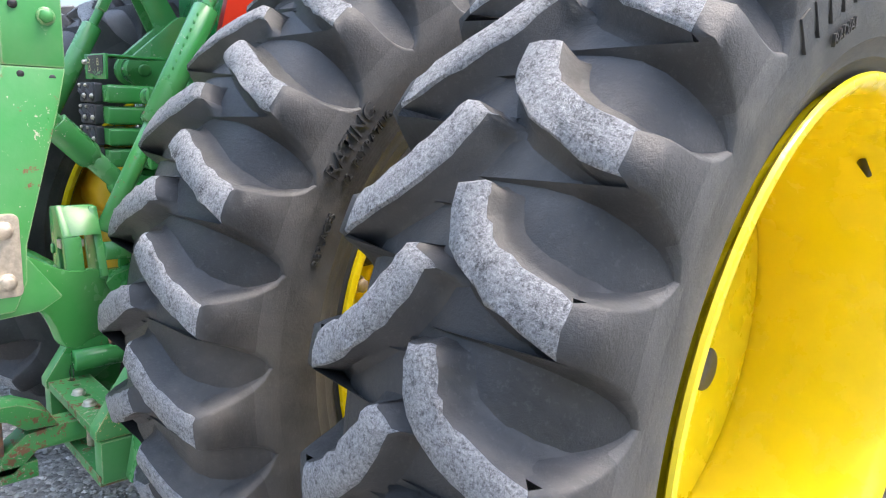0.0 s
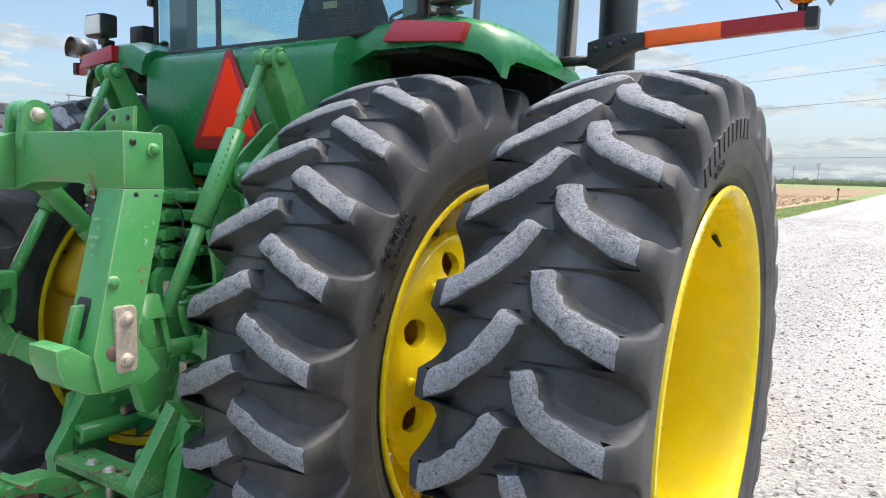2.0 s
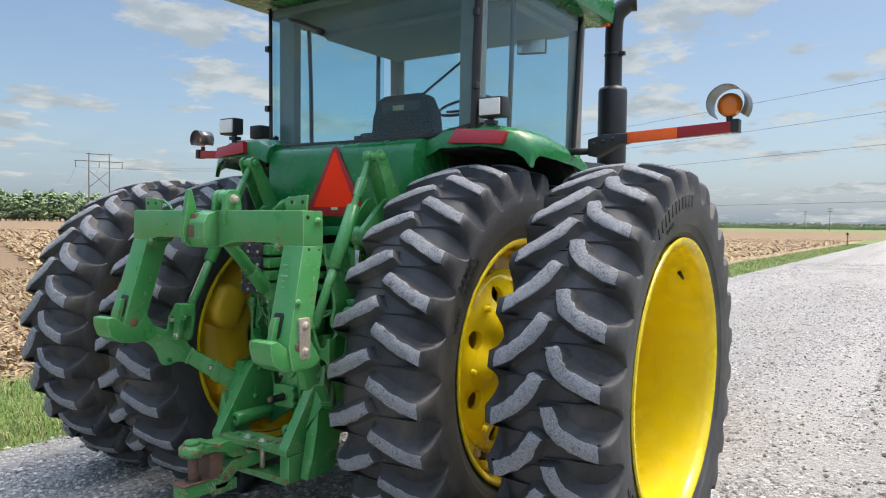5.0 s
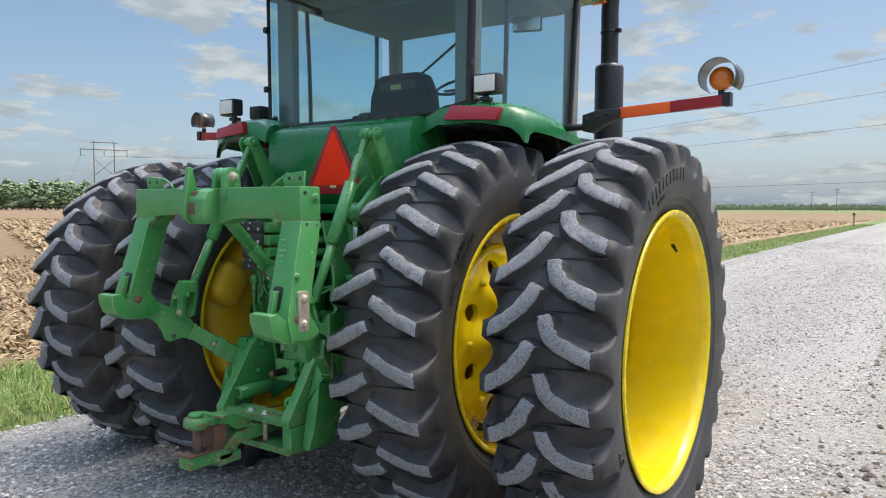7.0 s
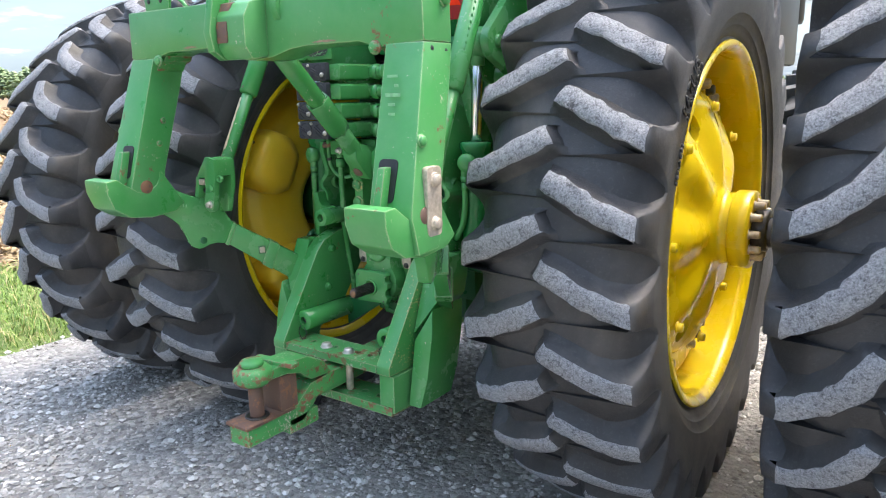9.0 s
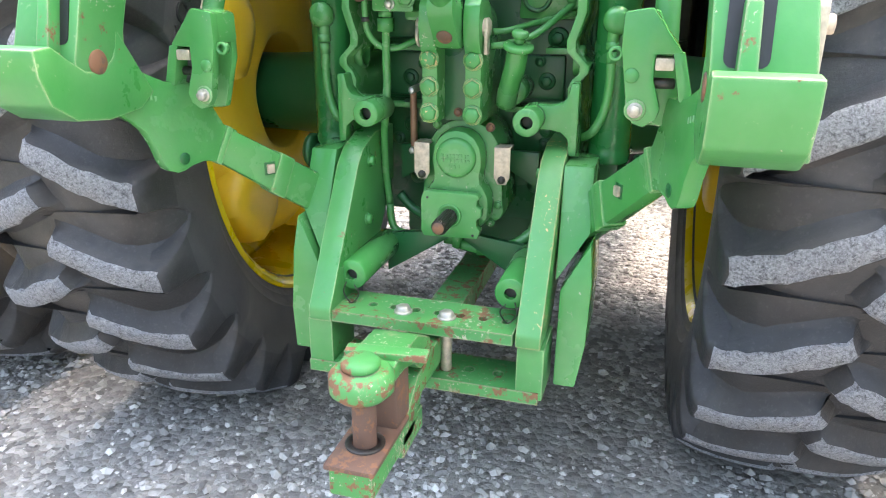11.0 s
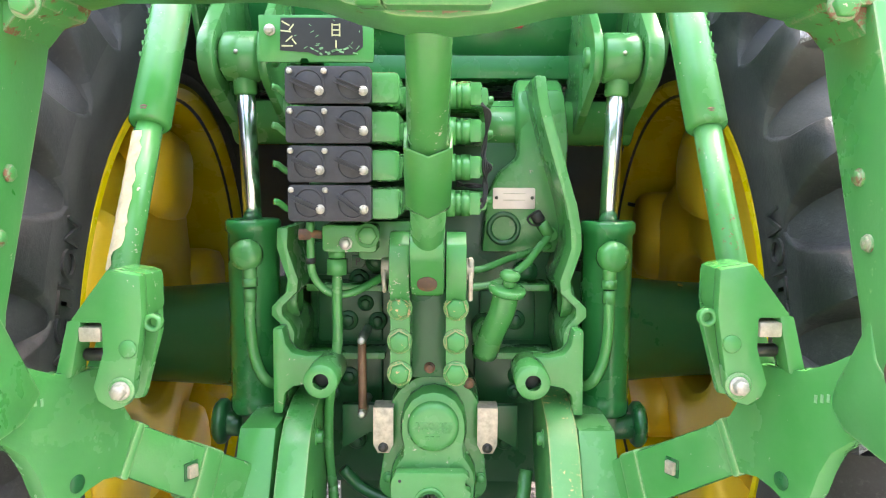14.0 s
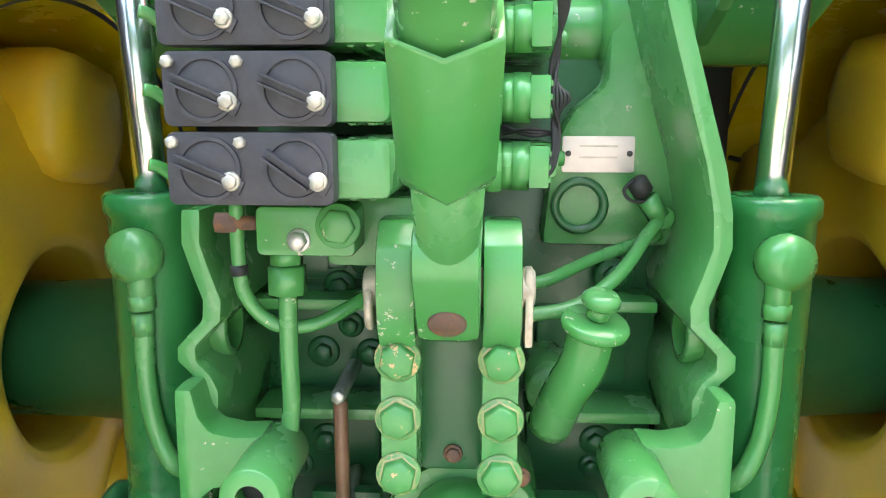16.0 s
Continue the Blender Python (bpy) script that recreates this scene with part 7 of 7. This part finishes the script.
STONE_FACES = [(0, 6, 4), (6, 2, 4), (2, 7, 4), (7, 1, 4), (1, 9, 4), (9, 3, 4), (3, 8, 4), (8, 0, 4), (6, 0, 5), (2, 6, 5), (7, 2, 5), (1, 7, 5), (9, 1, 5), (3, 9, 5), (8, 3, 5), (0, 8, 5)]


def stone_material(name="limestone_chips", tint=(1.0, 1.0, 1.0)):
    k = Nodes(name)
    isl = k.n.new("ShaderNodeNewGeometry").outputs["Random Per Island"]
    c = k.ramp(isl, (0.0, (0.13, 0.122, 0.112)), (0.3, (0.28, 0.268, 0.248)), (0.7, (0.46, 0.443, 0.412)), (1.0, (0.70, 0.68, 0.64)))
    k.world_pos()
    c = k.mix(k.math("MULTIPLY", k.noise(160, 4, 0.7), 0.4), c, (0.40, 0.385, 0.36))
    x = k.n.new("ShaderNodeMix")
    x.data_type, x.blend_type = "RGBA", "MULTIPLY"
    x.inputs[0].default_value = 1.0
    k.put(x.inputs[6], c), k.put(x.inputs[7], tint)
    c = x.outputs[2]
    k.bump(k.noise(260, 4), 0.4, 0.003)
    return k.done(c, 0.9)


def scatter_stones(name, n, area, size, seed, mat=None):
    rng = np.random.default_rng(seed)
    shapes = stone_shapes(40, rng)
    verts, faces = [], []
    kept = 0
    for _ in range(n):
        x, y = rng.uniform(area[0], area[1]), rng.uniform(area[2], area[3])
        if noise.noise((x * 1.3, y * 0.5, 3.7 + seed)) < -0.22 and rng.random() < 0.75:
            continue
        x += ROAD_LEAN * y
        r = size[0] + (size[1] - size[0]) * rng.random() ** 3.2
        a = rng.uniform(0, 6.283)
        ca, sa = math.cos(a), math.sin(a)
        p = shapes[rng.integers(40)] * r
        o = kept * 10
        z = r * rng.uniform(0.05, 0.35)
        verts.extend((x + ca * u - sa * v, y + sa * u + ca * v, z + w) for u, v, w in p)
        faces.extend((i + o, j + o, l + o) for i, j, l in STONE_FACES)
        kept += 1
    return mesh_from(name, verts, faces, [mat or stone_mat], "loose crushed limestone chips on the road", "gravel")


stone_mat = stone_material()
brown_stone = stone_material("brown_stones", (0.50, 0.44, 0.38))
scatter_stones("gravel_near", 52000, (-2.0, 2.4, -2.0, 1.6), (0.0035, 0.019), 3)
scatter_stones("gravel_beside", 34000, (-2.45, 4.4, -2.4, 9.0), (0.006, 0.022), 4)
scatter_stones("gravel_coarse", 9000, (2.2, 4.6, -2.2, 14.0), (0.009, 0.034), 9, brown_stone)
scatter_stones("gravel_lane", 3000, (0.2, 2.3, 1.0, 20.0), (0.008, 0.022), 10, brown_stone)
scatter_stones("gravel_ahead", 17000, (-2.4, 4.5, 8.0, 34.0), (0.010, 0.030), 6)


def blade_field(name, n, place, height, width, lean, mats, label, cat, seed, flat=False):
    """Many bent blades of two segments each."""
    rng = np.random.default_rng(seed)
    verts, faces, fm = [], [], []
    for k in range(n):
        x, y, z, f = place(rng)
        h, w, a = height * rng.uniform(0.4, 1.15) * f, width * rng.uniform(0.6, 1.4), rng.uniform(0, 6.283)
        dx, dy = math.cos(a), math.sin(a)
        l1, l2 = lean * rng.uniform(0.1, 0.5), lean * rng.uniform(0.6, 1.6)
        px, py = -dy * w, dx * w
        o = len(verts)
        verts += [(x - px, y - py, z), (x + px, y + py, z), (x + dx * h * l1 - px * 0.8, y + dy * h * l1 - py * 0.8, z + h * 0.55), (x + dx * h * l1 + px * 0.8, y + dy * h * l1 + py * 0.8, z + h * 0.55), (x + dx * h * l2, y + dy * h * l2, z + h * (0.95 - 0.25 * min(1, l2)))]
        faces += [(o, o + 1, o + 3, o + 2), (o + 2, o + 3, o + 4)]
        m = int(rng.random() ** 1.5 * len(mats))
        fm += [m, m]
    return mesh_from(name, verts, faces, mats, label, cat, fm)


def leaf_mat(name, c0, c1):
    k = Nodes(name)
    isl = k.n.new("ShaderNodeNewGeometry").outputs["Random Per Island"]
    return k.done(k.mix(isl, c0, c1), 0.6, 0.0, Transmission_Weight=0.0)


grass_a, grass_b, grass_c = leaf_mat("grass_fresh", (0.12, 0.21, 0.025), (0.22, 0.33, 0.06)), leaf_mat("grass_deep", (0.07, 0.14, 0.018), (0.13, 0.22, 0.04)), leaf_mat("grass_dry", (0.36, 0.30, 0.13), (0.50, 0.42, 0.22))
straw_a, straw_b = leaf_mat("straw_pale", (0.29, 0.205, 0.095), (0.43, 0.32, 0.17)), leaf_mat("straw_brown", (0.17, 0.105, 0.048), (0.29, 0.19, 0.085))


def near_verge(rng):
    y = rng.uniform(-2.2, 9.0)
    x = rng.uniform(VERGE - 0.25, LEFT_EDGE - 0.02)
    edge = min(1.0, max(0.35, (LEFT_EDGE - x) / 0.35))
    return road_x(x, y), y, -0.07, edge


def far_verge(rng):
    y = 9 + 75 * rng.random() ** 1.6
    return road_x(rng.uniform(VERGE - 0.4, LEFT_EDGE + 0.05), y), y, -0.07, 1.0


blade_field("verge_grass", 42000, near_verge, 0.14, 0.0028, 0.9, [grass_a, grass_b, grass_a, grass_c], "short green verge grass with dry stems", "grass", 11)
blade_field("verge_grass_ahead", 30000, far_verge, 0.17, 0.006, 0.8, [grass_a, grass_b, grass_c], "green verge grass beside the road", "grass", 12)


def straw_field(name, n, place, size, seed):
    """Husks, leaves and cut stalks lying about."""
    rng = np.random.default_rng(seed)
    verts, faces, fm = [], [], []
    for _ in range(n):
        x, y = place(rng)
        l, w, a, t = size * rng.uniform(0.4, 1.5), size * rng.uniform(0.05, 0.13), rng.uniform(0, 6.283), rng.normal(0, 0.28)
        dx, dy, dz = math.cos(a) * l, math.sin(a) * l, abs(t) * l
        px, py = -math.sin(a) * w, math.cos(a) * w
        z = -0.098 + rng.uniform(0, 0.05)
        o = len(verts)
        mz = dz * 0.5 + l * 0.12
        verts += [(x - px, y - py, z), (x + px, y + py, z + w * 0.6), (x + dx * 0.5 - px, y + dy * 0.5 - py, z + mz), (x + dx * 0.5 + px, y + dy * 0.5 + py, z + mz + w * 0.6), (x + dx - px * 0.4, y + dy - py * 0.4, z + dz), (x + dx + px * 0.4, y + dy + py * 0.4, z + dz)]
        faces += [(o, o + 1, o + 3, o + 2), (o + 2, o + 3, o + 5, o + 4)]
        m = 0 if rng.random() < 0.68 else 1
        fm += [m, m]
    return mesh_from(name, verts, faces, [straw_a, straw_b], "pale maize straw and husks lying on the field", "straw", fm)


def near_field(rng):
    y = -2.5 + 26 * rng.random() ** 1.5
    return road_x(VERGE - 0.1 - 16 * rng.random() ** 1.4, y), y


def far_field(rng):
    r = 14 + 95 * rng.random() ** 1.7
    a = radians(rng.uniform(90, 158))
    x, y = r * math.cos(a), r * math.sin(a)
    return min(x, road_x(VERGE - 0.2, y)), y


straw_field("maize_straw", 45000, near_field, 0.16, 21)
straw_field("maize_straw_far", 45000, far_field, 0.42, 22)


# ---- distance: woods, power lines, letter box ----
def woods(name, spots, seed, label):
    """A belt of broad-leaved trees: uneven crowns of many leaf clumps over short trunks."""
    rng = np.random.default_rng(seed)
    verts, faces, fm = [], [], []
    for x, y, h in spots:
        d = math.hypot(x, y)
        n = int(rng.integers(60, 80))
        tw = h * 0.02
        o = len(verts)
        verts += [(x - tw, y - tw, -0.1), (x + tw, y - tw, -0.1), (x, y + tw, -0.1), (x, y, h * 0.6)]
        faces += [(o, o + 1, o + 3), (o + 1, o + 2, o + 3), (o + 2, o, o + 3)]
        fm += [2, 2, 2]
        for _ in range(n):
            a, q, u = rng.uniform(0, 6.283), rng.random() ** 0.6, rng.uniform(0.05, 1.0)
            w = h * 0.42 * math.sin(math.pi * min(1.0, 0.18 + u * 0.80)) * q
            cx, cy, cz, r = x + math.cos(a) * w, y + math.sin(a) * w, h * (0.06 + 0.88 * u), h * rng.uniform(0.055, 0.115)
            p = np.array([(1, 0, 0), (-1, 0, 0), (0, 1, 0), (0, -1, 0), (0, 0, 1), (0, 0, -1)], float) * rng.uniform(0.6, 1.3, (6, 1)) + rng.normal(0, 0.18, (6, 3))
            o = len(verts)
            verts += [(cx + r * i, cy + r * j, cz + r * l * 0.8) for i, j, l in p]
            faces += [(o, o + 2, o + 4), (o + 2, o + 1, o + 4), (o + 1, o + 3, o + 4), (o + 3, o, o + 4), (o + 2, o, o + 5), (o + 1, o + 2, o + 5), (o + 3, o + 1, o + 5), (o, o + 3, o + 5)]
            m = int(rng.random() < 0.45)
            fm += [m] * 8
    return mesh_from(name, verts, faces, [wood_leaf, wood_dark, wood_pole], label, "woods", fm)


# distance haze is mixed into both leaf colours; the second is a shaded tone
wood_leaf, wood_dark = leaf_mat("far_leaves", (0.15, 0.22, 0.09), (0.21, 0.28, 0.13)), leaf_mat("far_leaves_shaded", (0.10, 0.15, 0.08), (0.14, 0.19, 0.10))
rng = np.random.default_rng(8)


def belt(h0, h1, dist, a0, a1, n, jitter):
    out = []
    for k in range(n):
        a = radians(a0 + (a1 - a0) * (k + rng.uniform(-0.5, 0.5)) / n)
        d = dist * (1 + rng.uniform(-jitter, jitter))
        out.append((2.5 + d * math.sin(a), -3 + d * math.cos(a), rng.uniform(h0, h1)))
    return out


# angles: degrees to the right of straight ahead
woods("woods_left", belt(11, 17, 420, -88, -58, 130, 0.06) + belt(13, 19, 500, -92, -60, 90, 0.05), 31, "belt of green broad-leaved trees beyond the field")
woods("woods_ahead", belt(8, 12, 1350, -60, 14, 480, 0.04) + belt(10, 14, 1500, -60, 14, 300, 0.04), 32, "distant dark tree line")


def spot(angle, dist):
    a = radians(angle)
    return Vector((2.5 + dist * math.sin(a), -3 + dist * math.cos(a), 0))


pylon_at = spot(-59.9, 225)
pylon = thing("power_pylon", "wooden H-frame power pylon standing in the field", "pylon", tuple(pylon_at))
side_dir = Vector((0.44, 0.90, 0))
for q in (-2.6, 2.6):
    bm = B()
    rod(bm, side_dir * q + Vector((0, 0, -0.3)), side_dir * q + Vector((0, 0, 20.0)), 0.20, 0.14, 10)
    part("pole", bm, wood_pole, pylon)
for z, l in ((19.6, 3.4), (17.6, 6.2)):
    bm = B()
    tube(bm, [side_dir * -l + Vector((0, 0, z)), side_dir * l + Vector((0, 0, z))], 0.13, 6, 1)
    part("cross_arm", bm, wood_pole, pylon)
for a, b in ((-2.6, 2.6), (2.6, -2.6)):
    bm = B()
    tube(bm, [side_dir * a + Vector((0, 0, 10.2)), side_dir * b + Vector((0, 0, 15.0))], 0.09, 6, 1)
    part("brace", bm, wood_pole, pylon)
for q in (-5.9, 0, 5.9):
    bm = B()
    rod(bm, side_dir * q + Vector((0, 0, 17.5)), side_dir * q + Vector((0, 0, 15.8)), 0.10, 0.10, 8)
    part("insulator", bm, wire_metal, pylon)


def power_pole(at, h, label="wooden power pole with a cross-arm far across the field"):
    p = thing("power_pole", label, "pole", tuple(at), group="power poles far across the field")
    bm = B()
    rod(bm, (0, 0, -0.3), (0, 0, h), 0.22, 0.14, 8)
    part("pole", bm, wood_pole, p)
    for z in (h - 0.8, h - 2.4):
        bm = B()
        box(bm, (0, 0, z), (3.0, 0.25, 0.25), 0.0)
        part("cross_arm", bm, wood_pole, p)
    return p


for ang, dist, h in ((-6.35, 520, 15), (-7.9, 560, 14), (-14.9, 760, 15), (-17.0, 800, 13)):
    power_pole(spot(ang, dist), h)


def wire(a, b, sag, r):
    bm = B()
    pts = [a.lerp(b, k / 16) - Vector((0, 0, sag * 4 * (k / 16) * (1 - k / 16))) for k in range(17)]
    tube(bm, pts, r, 5, 1)
    return tagged(part("power_line", bm, wire_metal), "thin sagging overhead power line", "power line", group="overhead power lines")


# a roadside line: two tall poles beyond the road, four wires at different heights
LINE_A, LINE_B = Vector((26.0, 81.0, 0)), Vector((-69.0, 141.0, 0))
for at in (LINE_A, LINE_B):
    p = thing("power_pole", "tall wooden power pole carrying overhead wires", "pole", tuple(at), group="power poles along the overhead line")
    bm = B()
    rod(bm, (0, 0, -0.4), (0, 0, 21.0), 0.20, 0.13, 10)
    part("pole", bm, wood_pole, p)
    for z in (19.9, 15.9, 11.9, 5.0):
        bm = B()
        rod(bm, (0, 0, z - 0.12), (0.28, 0.42, z + 0.05), 0.05, 0.05, 6)
        part("insulator", bm, wire_metal, p)
for z, sag in ((20.0, 0.15), (16.0, 0.15), (12.0, 0.12), (5.05, 0.10)):
    off = Vector((0.28, 0.42, z))
    wire(LINE_A + off, LINE_B + off, sag, 0.024)
# wires of the pylon line, both ways out of the field
for q in (-5.9, 0, 5.9):
    a = pylon_at + side_dir * q + Vector((0, 0, 15.8))
    out_dir = Vector((-0.90, 0.44, 0))
    wire(a, a + out_dir * 260 + Vector((0, 0, -1.0)), 3.2, 0.022)
    wire(a, a - out_dir * 120 + side_dir * 60 + Vector((0, 0, -0.5)), 2.0, 0.022)

# the tall pole beside the road whose shadow lies across the gravel
road_pole = thing("power_pole", "tall round wooden power pole beside the road", "pole", (4.95, 18.6, 0))
bm = B()
rod(bm, (0, 0, -0.4), (0, 0, 29.0), 0.30, 0.24, 14)
part("pole", bm, wood_pole, road_pole)
for z in (28.2, 26.8):
    bm = B()
    box(bm, (0, 0.16, z), (2.6, 0.12, 0.14), 0.01)
    part("cross_arm", bm, wood_pole, road_pole)
for q, z in ((-1.1, 28.3), (1.1, 28.3), (-1.1, 26.9), (1.1, 26.9)):
    bm = B()
    rod(bm, (q, 0.16, z), (q, 0.16, z + 0.22), 0.05, 0.04, 8)
    part("insulator", bm, wire_metal, road_pole)
for q, z in ((-1.1, 28.55), (1.1, 27.15)):
    a = Vector((4.95 + q, 18.76, z))
    wire(a, a + Vector((-70, -6, 0)), 0.9, 0.016)

# ---- letter box on the verge ----
letter_box = thing("letter_box", "grey letter box on a wooden post in the grass verge", "letter box", (-4.55, 75.0, -0.06))
bm = B()
box(bm, (0, 0, 0.50), (0.10, 0.10, 1.06), 0.008)
part("post", bm, wood_pole, letter_box)
bm = B()
arch = [(-0.10, 0.0), (0.10, 0.0)] + [(0.10 * math.cos(radians(a)), 0.14 + 0.10 * math.sin(radians(a))) for a in range(0, 181, 20)]
prism(bm, [(x, 1.04 + z) for x, z in arch], "y", -0.26, 0.26, 0.006)
part("box", bm, dark_metal, letter_box, "dark weathered letter box")
bm = B()
box(bm, (0.0, 0, 1.025), (0.24, 0.60, 0.03), 0.004)
part("board", bm, wood_pole, letter_box)

# ---- strips of green and ripe crops far behind the stubble ----
def far_strip(name, a0, a1, d0, d1, mat, label):
    bm = B()
    n = 24
    near = [bm.verts.new(spot(a0 + (a1 - a0) * k / n, d0 * (1 + 0.03 * math.sin(k * 1.7))) + Vector((0, 0, -0.02))) for k in range(n + 1)]
    far = [bm.verts.new(spot(a0 + (a1 - a0) * k / n, d1) + Vector((0, 0, 0.25))) for k in range(n + 1)]
    for k in range(n):
        bm.faces.new((near[k], near[k + 1], far[k + 1], far[k]))
    bmesh.ops.recalc_face_normals(bm, faces=bm.faces)
    return tagged(part(name, bm, mat), label, "field", kind="structure")


far_strip("ground_far_green", -58, 12, 420, 1340, verge_material(), "green pasture beyond the stubble field")
